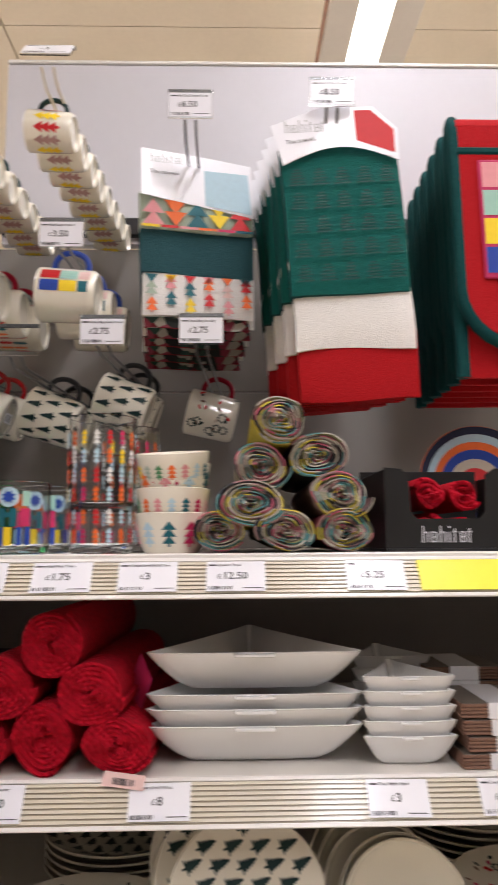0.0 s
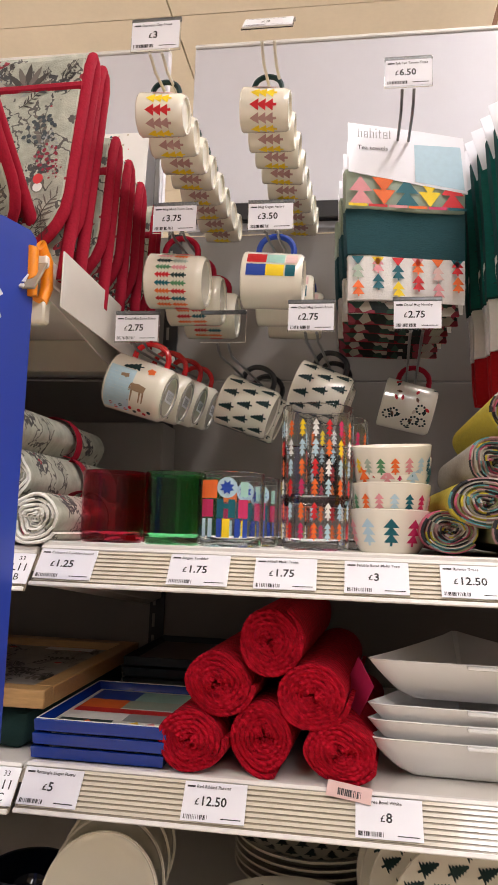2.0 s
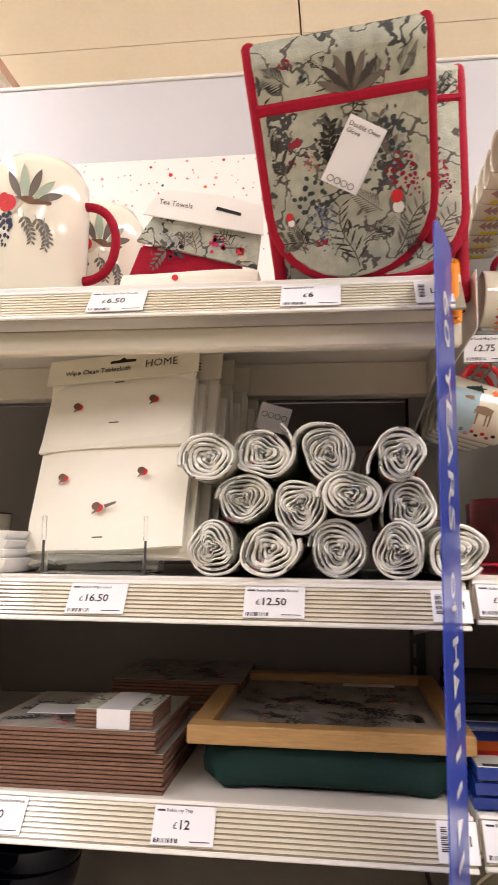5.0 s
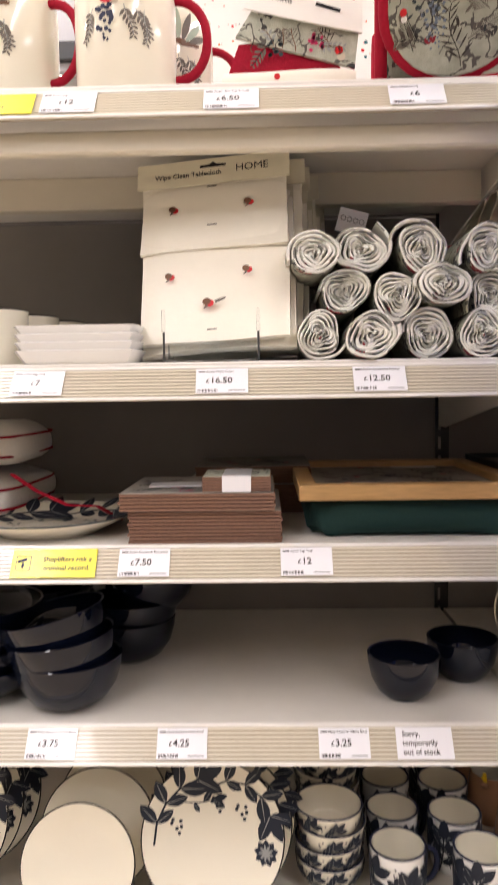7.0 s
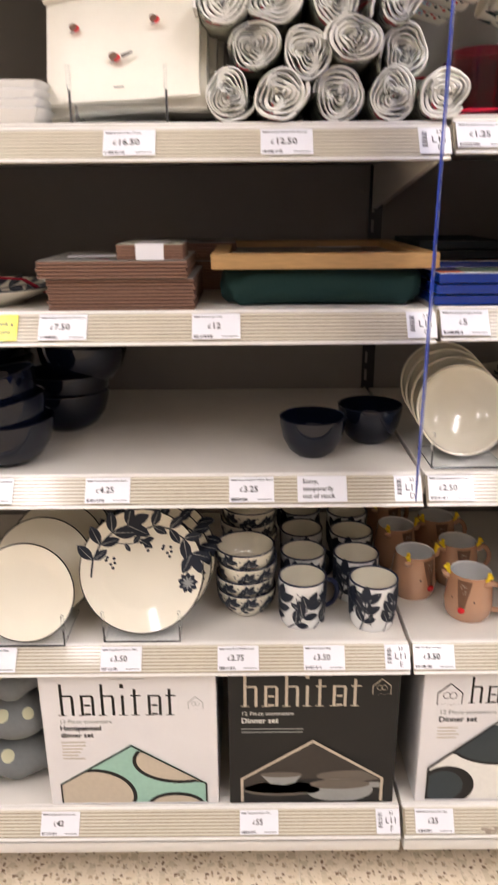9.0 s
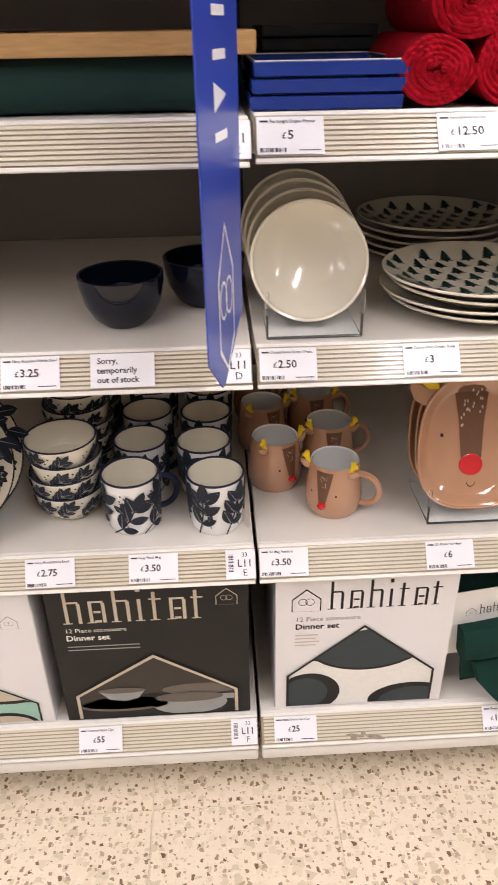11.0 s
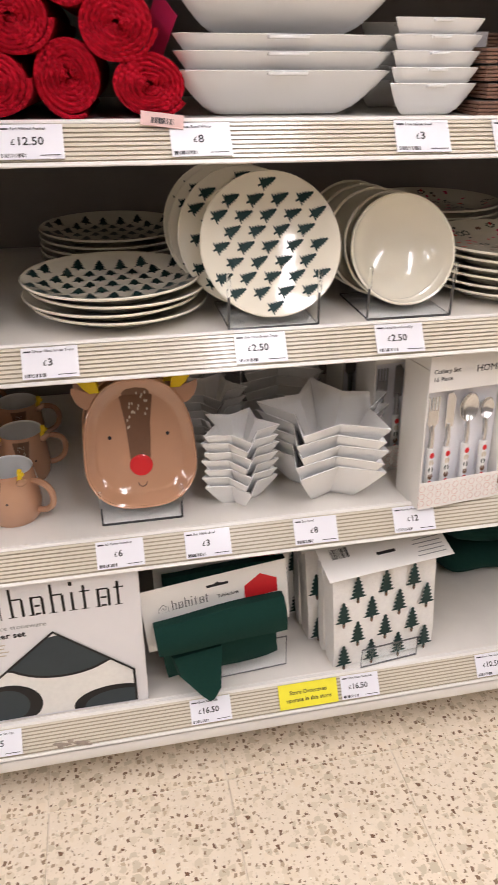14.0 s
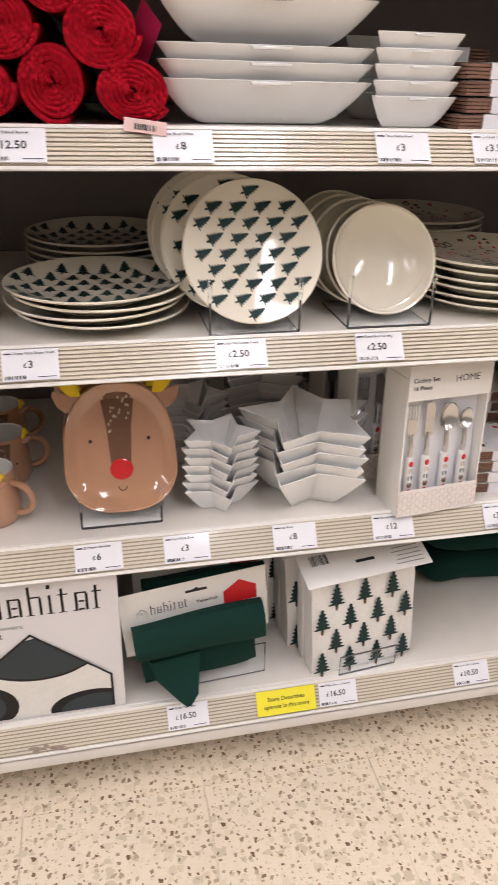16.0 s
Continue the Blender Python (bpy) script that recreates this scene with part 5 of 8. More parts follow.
def tray(m, rim, inner, w, d, label, group, art=None):
    t = thing("serving_tray", label, "tray", m, group)
    outer = [(w / 2, 0), (w / 2, d), (-w / 2, d), (-w / 2, 0)]
    def rect(i, z):
        return [(x - i * (1 if x > 0 else -1), y + (i if y < d / 2 else -i), z) for x, y in outer]
    part("body", add_loft(bmesh.new(), [rect(0.006, 0), rect(0.001, 0.003), rect(0, 0.019), rect(0.0025, 0.020), rect(0.0035, 0.019), rect(0.006, 0.006)]), [rim], t)
    part("base_panel", box(-w / 2 + 0.008, w / 2 - 0.008, 0.008, d - 0.008, 0.0062, 0.0072), inner, t)
    if art:
        part("edge_line", add_tube(bmesh.new(), [(x * 0.985, y * 0.985 + 0.002, 0.0203) for x, y, _ in rect(0.001, 0)], 0.0011, 6, closed=True), M_white, t)
    if art:
        bm = bmesh.new()
        art(bm, lambda u, v: Vector((u, v, 0.0078)))
        part("print", bm, PL, t, smooth=False)
    return t


def block_art(bm, fn):
    for x0, x1, y0, y1, c in ((-0.066, -0.005, 0.150, 0.20, "blue"), (-0.005, 0.066, 0.150, 0.20, "mint"), (-0.066, -0.010, 0.105, 0.150, "orange"), (-0.010, 0.066, 0.110, 0.150, "sage"), (-0.066, 0.066, 0.085, 0.105, "red"), (0.010, 0.066, 0.05, 0.085, "grey"), (-0.066, 0.0, 0.012, 0.05, "dark_green")):
        add_rect(bm, x0, x1, y0, y1, fn, pi[c])
    up = lambda u, v: fn(u, v) + Vector((0, 0, 0.0004))
    add_shape(bm, [(0.0, 0.012), (0.030, 0.050), (0.045, 0.012)], up, pi["yellow"])
    add_shape(bm, [(-0.050, 0.012), (-0.030, 0.046), (-0.008, 0.012)], up, pi["orange"])
    add_shape(bm, [(0.020, 0.012), (0.050, 0.050), (0.066, 0.012)], up, pi["pink"])


FLAT = Matrix.Diagonal((1, 1, 0.76, 1))
for k in range(3):
    tray(pose(-0.385 + 0.002 * k, 0.874 - 0.002 * k, ZRC + 0.0158 * k) @ FLAT, M_blue_enamel, P["white"], 0.160, 0.215, "blue rimmed rectangular platter with bright colour blocks", "blue platters", block_art if k == 2 else None)
for k in range(5):
    tray(pose(-0.360, 1.115, ZRC + 0.0158 * k) @ FLAT, P["slate"], P["taupe"], 0.150, 0.22, "dark rimmed rectangular platter behind the blue ones", "dark platters")

RED = "thick red ribbed table runner rolled up on the shelf"
for n, (x, z, r, sx, sz) in enumerate(((-0.275, 1.0745, 0.0405, 1.02, 0.88), (-0.194, 1.0795, 0.0405, 0.96, 1.0), (-0.106, 1.0735, 0.0415, 1.02, 0.84), (-0.246, 1.137, 0.040, 1.04, 0.95), (-0.138, 1.131, 0.040, 1.04, 0.98), (-0.188, 1.186, 0.040, 1.0, 1.04))):
    roll("table_runner", RED, pose(x, 0.868 + 0.008 * (n % 2), z + 0.000, 0, 0, -4), r, 0.31, 6.5, [M_red_knit] * 3, 130 + n, 0.02, sx, sz, None, group="red runners", r_in=0.12, n=36, tail=0.04, loose=0.4)
t = thing("swing_ticket", "loose white printed swing ticket, tinted pinkish for shade, over the shelf lip", "ticket", rail_pose(-0.096, 0.866, 1.044) @ pose(0, -0.004, 0.022, 4, 8, 0))
# White card; the pale pink puts its shaded look into the colour.
part("card", box(-0.024, 0.024, -0.0004, 0.0004, -0.008, 0.008), P["pale_pink"], t)
bm = bmesh.new()
add_bars(bm, -0.012, 0.014, -0.005, 0.002, plane_fn(I4, 0.0009), 0, 5)
part("print", bm, M_ink, t, smooth=False)
t = thing("swing_ticket", "dark red card ticket on a rolled runner", "ticket", pose(-0.088, 0.93, ZRC + 0.092, 0, 38, -60))
part("card", box(-0.022, 0.022, -0.0004, 0.0004, -0.03, 0.03), P["crimson"], t)


def vessel(outline, h, t_wall, foot=0.55, bulge=0.6):
    """Rings of an open dish with any outline, rounded below."""
    def ring(s, z):
        return [(x * s, y * s, z) for x, y in outline]
    big = max(math.hypot(*p) for p in outline)
    d = t_wall / big
    rings = [ring(foot * 0.9, 0.0)]
    for k in range(0, 7):
        f = k / 6
        rings.append(ring(foot + (1 - foot) * f ** bulge, 0.002 + (h - 0.002) * f))
    rings.append(ring(1 - d * 0.5, h + 0.0008))
    for k in range(6, -1, -1):
        f = k / 6
        rings.append(ring((foot + (1 - foot) * f ** bulge) - d, 0.006 + (h - 0.0062) * f))
    return rings


def tree_outline(w, d, tab):
    """A rounded tree shape from above: a broad front, a point behind, a stub of trunk in front."""
    pts = []
    for k in range(7):
        pts.append((w / 2 * (1 - k / 6), -d * 0.32 + d * (k / 6) ** 1.1))
    right = [(tab / 2, -d * 0.36 - 0.002), (w / 2 - 0.020, -d * 0.36), (w / 2 - 0.007, -d * 0.35), *pts[:-1]]
    return [*right, (0.004, d * 0.68), (-0.004, d * 0.68), *[(-x, y) for x, y in reversed(right)]]


def dish(name, label, category, m, outline, h, t_wall, material, group, foot=0.55, bulge=0.6):
    t = thing(name, label, category, m, group)
    part("body", add_loft(bmesh.new(), vessel(outline, h, t_wall, foot, bulge)), material, t)
    return t


BIG, SMALL = tree_outline(0.262, 0.27, 0.075), tree_outline(0.113, 0.12, 0.036)
for k in range(4):
    z = ZRC + (0, 0.0195, 0.0365, 0.0850)[k]
    b = dish("tree_bowl", "large white tree shaped serving bowl in a stack", "bowl", pose(0.054, 0.985, z, 0, 0, 0), BIG, 0.049, 0.005, M_white, "large tree bowls", 0.62, 0.75)
    part("grip", box(-0.024, 0.024, -0.1060, -0.094, 0.0445, 0.0485, 0.0018, 2), M_white, b)
for k in range(5):
    b = dish("tree_bowl", "small white tree shaped nibble bowl in a stack", "bowl", pose(0.240, 0.930, ZRC + 0.0172 * k, 0, 0, 0), SMALL, 0.0355, 0.0035, M_white, "small tree bowls", 0.6, 0.75)
    part("grip", box(-0.012, 0.012, -0.0490, -0.042, 0.0318, 0.0350, 0.0013, 2), M_white, b)
for k in range(5):
    b = dish("tree_bowl", "small white tree shaped nibble bowl in a stack", "bowl", pose(0.252, 1.08, ZRC + 0.0172 * k, 0, 0, 0), SMALL, 0.0355, 0.0035, M_white, "small tree bowls", 0.6, 0.75)
    part("grip", box(-0.012, 0.012, -0.0490, -0.042, 0.0318, 0.0350, 0.0013, 2), M_white, b)


def coaster_pack(m, label, group, face, w=0.105, n=4, art=None):
    t = thing("coaster_pack", label, "coasters", m, group)
    for k in range(n):
        part("coaster", box(-w / 2, w / 2, 0, w, 0.0042 * k + 0.0002, 0.0042 * k + 0.0038, 0.0008), M_cork, t)
    part("top_print", box(-w / 2 + 0.001, w / 2 - 0.001, 0.001, w - 0.001, 0.0042 * n - 0.0003, 0.0042 * n + 0.0004), face, t)
    part("band", box(-0.020, 0.020, -0.0015, w + 0.0015, -0.0002, 0.0042 * n + 0.0012), M_card, t, "white paper band")
    if art:
        bm = bmesh.new()
        art(bm, lambda u, v: Vector((u, v + 0.052, 0.0042 * n + 0.0008)))
        part("print", bm, PL, t, smooth=False)
    return t


for k in range(4):
    coaster_pack(pose(0.350 + (0, 0.008, 0.003, 0.0)[k], 0.878, ZRC + 0.0192 * k), "banded pack of brown cork-backed coasters", "coaster packs", P["taupe"])
for k in range(5):
    coaster_pack(pose(0.345, 1.01, ZRC + 0.0192 * k), "banded pack of brown cork-backed coasters", "coaster packs", P["taupe"])
for k in range(4):
    coaster_pack(pose(0.470 + 0.002 * k, 0.89, ZRC + 0.0192 * k), "banded pack of brown cork-backed coasters", "coaster packs", P["white"])


# ---- right bay: plates shelf ----
ZRD = 0.7822


def plate_profile(r, deep=0.018):
    return [(0, 0.003), (r * 0.56, 0.003), (r * 0.57, 0), (r * 0.62, 0), (r * 0.66, 0.004), (r * 0.99, deep - 0.002), (r, deep), (r * 0.985, deep + 0.0015), (r * 0.68, 0.009), (r * 0.60, 0.0065), (0, 0.0062)]


def plate_top(r, deep=0.018, lift=0.0006):
    def fn(u, v):
        d = math.hypot(u, v)
        if d < r * 0.60:
            z = 0.0065
        elif d < r * 0.68:
            z = 0.0065 + 0.0025 * (d - r * 0.6) / (r * 0.08)
        else:
            z = 0.009 + (deep - 0.0075) * (d - r * 0.68) / (r * 0.305)
        return Vector((u, v, z + lift))
    return fn


def fir_plate_print(r, s, turn=0.0, color="dark_green", dx=0.034, dz=0.030):
    def go(bm, fn):
        n = int(r / dz) + 1
        for j in range(-n, n + 1):
            for i in range(-n, n + 1):
                u, v = (i + 0.5 * (j % 2)) * dx, j * dz
                if math.hypot(u, v) < r * 0.90:
                    add_shape(bm, moved([(a, b - 0.5) for a, b in pine_pts(6, 0.75)], u, v, s, turn + 4 * math.sin(3 * i + j)), fn, pi[color])
    return go


def novelty_plate_print(r):
    def go(bm, fn):
        q = random.Random(8)
        for k in range(110):
            d, a = r * 0.92 * math.sqrt(q.random()), 6.28 * q.random()
            u, v = d * math.cos(a), d * math.sin(a)
            c = q.choice(("red", "brown", "dark_green", "stone", "crimson"))
            if k % 5 == 0:
                for j in range(8):
                    add_shape(bm, ring_pts(0.0022, 6, u + 0.006 * math.cos(j * 0.785), v + 0.006 * math.sin(j * 0.785)), fn, pi["dark_green"])
            else:
                add_shape(bm, moved(leaf_pts(0.55), u, v, 0.010, 360 * q.random()), fn, pi[c])
    return go


def add_vine(bm, fn, u, v, head, length, n, curl, leaf, ink="ink_blue", up=None, both=True):
    """A bending stem with veined leaves along it and one at its tip."""
    step = length / n
    over = up or fn
    for k in range(n):
        a = radians(head + curl * k / n)
        u2, v2 = u + step * math.cos(a), v + step * math.sin(a)
        d = (-math.sin(a) * leaf * 0.035, math.cos(a) * leaf * 0.035)
        add_shape(bm, [(u - d[0], v - d[1]), (u + d[0], v + d[1]), (u2 + d[0], v2 + d[1]), (u2 - d[0], v2 - d[1])], fn, pi[ink])
        for sg in ((-1, 1) if both else (1 if k % 2 else -1,)):
            turn = math.degrees(a) - 90 + sg * (48 + 8 * math.sin(3 * k))
            size = leaf * (1.0 - 0.22 * abs(2 * k / n - 1)) * (1 + 0.12 * math.sin(5 * k + sg))
            add_shape(bm, moved(leaf_pts(0.50, 6), u2, v2, size, turn), fn, pi[ink])
            add_shape(bm, moved([(-0.022, 0.06), (0.022, 0.06), (0.006, 0.88), (-0.006, 0.88)], u2, v2, size, turn), over, pi["grey"])
        u, v = u2, v2
    add_shape(bm, moved(leaf_pts(0.46, 6), u, v, leaf, math.degrees(a) - 90), fn, pi[ink])


def floral_print(r):
    def go(bm, fn):
        up = lambda a, b: fn(a, b) + Vector((0, 0, 0.0005))
        def vine(u, v, head, length, n, curl, leaf, both=True):
            add_vine(bm, fn, u * r, v * r, head, length * r, n, curl, leaf * r, "ink_blue", up, both)
        vine(-0.82, -0.10, 84, 1.10, 4, -78, 0.40)
        vine(-0.08, 0.62, 20, 1.10, 4, -110, 0.37)
        vine(-0.42, 0.44, -6, 0.42, 3, 30, 0.21, False)
        for cu, cv in ((0.05, 0.40), (-0.52, 0.12), (0.40, 0.30)):
            for k in range(6):
                add_shape(bm, ring_pts(r * 0.026, 8, r * (cu + 0.07 * math.cos(k * 2.4)), r * (cv + 0.09 * math.sin(k * 1.7))), fn, pi["ink_blue"])
        for cu, cv in ((0.74, -0.20),):
            for k in range(9):
                add_shape(bm, moved(leaf_pts(0.6, 5), r * cu, r * cv, r * 0.17, 40 * k), fn, pi["ink_blue"])
                add_shape(bm, moved(leaf_pts(0.3, 4), r * cu, r * cv, r * 0.11, 40 * k + 12), up, pi["grey"])
    return go


def plate(name, label, category, m, r, glaze, group, prints=None, deep=0.018, rim=None, under=None):
    t = thing(name, label, category, m, group)
    bm = add_lathe(bmesh.new(), plate_profile(r, deep), 56, mis=[1] * 6 + [0] * 4)
    part("body", bm, [glaze, under or glaze], t)
    if rim is not None:
        part("rim", add_tube(bmesh.new(), [(*p, deep + 0.0004) for p in ring_pts(r * 0.994, 56)], 0.0013, 6, closed=True), rim, t)
    if prints:
        bm = bmesh.new()
        prints(bm, plate_top(r, deep))
        part("print", bm, PL, t, smooth=False)
    return t


def cereal_bowl(m, r, glaze, label, group, inner=None, h=0.05):
    t = thing("cereal_bowl", label, "bowl", m, group)
    part("body", add_lathe(bmesh.new(), [(0, 0.003), (r * 0.40, 0.003), (r * 0.42, 0), (r * 0.47, 0), (r * 0.72, h * 0.28), (r * 0.92, h * 0.66), (r, h - 0.001), (r - 0.001, h), (r - 0.0035, h - 0.001), (r * 0.88, h * 0.66), (r * 0.66, h * 0.32), (r * 0.40, 0.009), (0, 0.007)], 48, mis=[0] * 7 + [1] * 5), [glaze, inner or glaze], t)
    return t


def display_stand(x, y, z, w=0.118, d=0.09, up=0.030):
    """A clear acrylic easel: a foot plate, two upright prongs and a back rest."""
    t = thing("plate_stand", "clear acrylic display stand on the shelf", "display stand", pose(x, y, z), group="acrylic stands")
    o = part("foot", box(-w / 2, w / 2, 0, d, 0.0005, 0.0035, 0.0008), M_acrylic, t)
    o.visible_shadow = False
    bm = add_tube(bmesh.new(), [(-w / 2, 0.0, 0.0020), (w / 2, 0.0, 0.0020)], 0.0017, 6)
    for s in (-1, 1):
        add_tube(bm, [(s * w / 2, 0.0, 0.002), (s * w / 2, 0.001, up)], 0.0017, 6)
    part("front_edge", bm, M_edge, t, "dark edge line of the acrylic")
    for s in (-1, 1):
        o = part("prong", box(s * w / 2 - 0.0025, s * w / 2 + 0.0025, -0.001, 0.003, up, up + 0.030, 0.001), M_acrylic, t)
        o.visible_shadow = False
    o = part("rest", box(-w / 2, w / 2, d - 0.003, d, 0.0036, 0.10, 0.0008), M_acrylic, t)
    o.visible_shadow = False
    return t


def upright(x, y, z, r, lean):
    """The pose of a round plate that stands on its rim facing the aisle, leaning back by lean degrees."""
    c, s = math.cos(radians(lean)), math.sin(radians(lean))
    return pose(x, y, z, 90 - lean, 0, 0) @ pose(0, r, 0)


# cream bowls standing in an easel
display_stand(-0.389, 0.882, ZRD, 0.116, 0.10)
for k in range(4):
    cereal_bowl(upright(-0.391 - 0.002 * k, 0.906 + 0.034 * k, ZRD + 0.012 + 0.006 * k, 0.074, 22) @ pose(0, 0, -0.045), 0.074, M_ceramic if k == 0 else M_ceramic, "glossy cream cereal bowl standing on edge", "cream bowls on edge")

TREE_PLATE = "cream dinner plate printed with dark green firs"
for k in range(4):
    p = plate("dinner_plate", TREE_PLATE, "plate", pose(-0.160 + 0.004 * (-1) ** k, 0.982 - 0.002 * k, ZRD + 0.0114 * k, 0, 0.3 * (-1) ** k, 0), 0.123, M_ceramic, "fir plates lying flat", fir_plate_print(0.123, 0.030, 0, "dark_green", 0.0305, 0.028) if k == 3 else None, 0.021)
for k in range(5):
    plate("dinner_plate", TREE_PLATE, "plate", pose(-0.150, 1.240, ZRD + 0.0114 * k), 0.123, M_ceramic, "fir plates lying flat", fir_plate_print(0.123, 0.030, 0, "dark_green", 0.0305, 0.028) if k == 4 else None, 0.021)

display_stand(0.041, 0.868, ZRD, 0.122, 0.12, 0.045)
for k, (dx, dy) in enumerate(((0, 0), (-0.022, 0.055), (-0.030, 0.095), (-0.034, 0.125))):
    plate("side_plate", "cream side plate with dark green firs on edge", "plate", upright(0.044 + dx, 0.876 + dy, ZRD + 0.012, 0.094, 24), 0.095, M_ceramic, "fir plates on edge", fir_plate_print(0.094, 0.0265, -66, "dark_green", 0.033, 0.0200), 0.012)

display_stand(0.234, 0.872, ZRD, 0.122, 0.12, 0.045)
for k, (dx, dy) in enumerate(((0, 0), (-0.004, 0.018), (-0.018, 0.050), (-0.024, 0.085), (-0.030, 0.12))):
    cereal_bowl(upright(0.235 + dx, 0.886 + dy, ZRD + 0.014, 0.077, 24) @ pose(0, 0, -0.046), 0.077, M_ceramic, "glossy cream cereal bowl standing on edge", "novelty bowls on edge")

for k in range(6):
    plate("dinner_plate", "cream dinner plate with small festive motifs in a stack", "plate", pose(0.436 + 0.002 * (-1) ** k, 0.985, ZRD + 0.0118 * k), 0.124, M_ceramic, "novelty plates", novelty_plate_print(0.124) if k == 5 else None, 0.021)
for k in range(7):
    plate("dinner_plate", "cream dinner plate with small festive motifs in a stack", "plate", pose(0.425, 1.245, ZRD + 0.0118 * k), 0.124, M_ceramic, "novelty plates", novelty_plate_print(0.124) if k == 6 else None, 0.021)

# ---- right bay: novelty shelf ----
ZRE = 0.4762


def face_mug(m):
    t = thing("novelty_mug", "tan novelty mug with ears, antlers and red nose", "mug", m, group="tan novelty mugs")
    r = 0.040
    part("body", add_lathe(bmesh.new(), [(0, 0.003), (0.030, 0.003), (0.032, 0), (0.037, 0), (0.0425, 0.010), (0.0435, 0.030), (0.040, 0.060), (0.0365, 0.082), (0.0355, 0.085), (0.034, 0.083), (0.037, 0.060), (0.040, 0.030), (0.034, 0.010), (0, 0.007)], 40, mis=[0] * 8 + [1] * 5), [M_tan, M_white], t)
    part("handle", handle_bm(0.040, 0.085, 0.032, 0.0050), M_tan, t)
    for s in (-1, 1):
        a = radians(-95 + s * 62)
        px, py = 0.037 * math.cos(a), 0.037 * math.sin(a)
        bm = add_lathe(bmesh.new(), [(0, -0.010), (0.004, -0.007), (0.0062, 0), (0.004, 0.008), (0, 0.014)], 10, m=Matrix.Translation((px * 1.12, py * 1.12, 0.076)) @ Matrix.Rotation(radians(s * 62), 4, "Y"))
        part("ear", bm, M_tan, t)
        bm = bmesh.new()
        add_tube(bm, [(px, py, 0.078), (px * 1.10, py * 1.10, 0.087), (px * 1.12, py * 1.12, 0.097)], 0.0036, 8)
        add_tube(bm, [(px * 1.06, py * 1.06, 0.086), (px * 1.28, py * 1.2, 0.092)], 0.0032, 8)
        part("antler", bm, P["yellow"], t, "small yellow antler")
    bm = bmesh.new()
    def skin(u, v):
        q = 0.0435 if v < 0.03 else 0.0435 - 0.007 * (v - 0.03) / 0.052
        a = radians(-95) + u / 0.042
        return Vector(((q + 0.0008) * math.cos(a), (q + 0.0008) * math.sin(a), v))
    for k in range(5):
        w0, w1 = 0.005 + 0.0020 * k, 0.005 + 0.0020 * (k + 1)
        v0, v1 = 0.030 + k * 0.010, 0.030 + (k + 1) * 0.010
        for j in range(3):
            f0, f1 = j / 1.5 - 1, (j + 1) / 1.5 - 1
            add_shape(bm, [(w0 * f0, v0), (w0 * f1, v0), (w1 * f1, v1), (w1 * f0, v1)], skin, pi["brown"])
    q = random.Random(6)
    for k in range(14):
        add_shape(bm, ring_pts(0.0006, 5, 0.012 * (q.random() - 0.5), 0.050 + 0.028 * q.random(), 0.0012), lambda u, v: Vector((*(skin(u, v).xy * 1.010), v)), pi["stone"])
    for s in (-1, 1):
        add_shape(bm, ring_pts(0.0018, 8, s * 0.020, 0.044), skin, pi["black"])
    part("print", bm, PL, t, smooth=False)
    part("nose", add_lathe(bmesh.new(), [(0, -0.006), (0.005, -0.004), (0.0068, 0), (0.005, 0.004), (0, 0.006)], 12, m=Matrix.Translation(skin(0, 0.026))), M_red_glaze, t, "glossy red nose")
    return t


first = face_mug(pose(-0.341, 0.956, ZRE, 0, 0, -27))
for x, y, rz in ((-0.424, 1.032, 38), (-0.332, 1.075, 10), (-0.436, 1.150, 34), (-0.345, 1.190, 12), (-0.440, 1.265, 30)):
    copy_thing(first, pose(x, y, ZRE, 0, 0, rz))


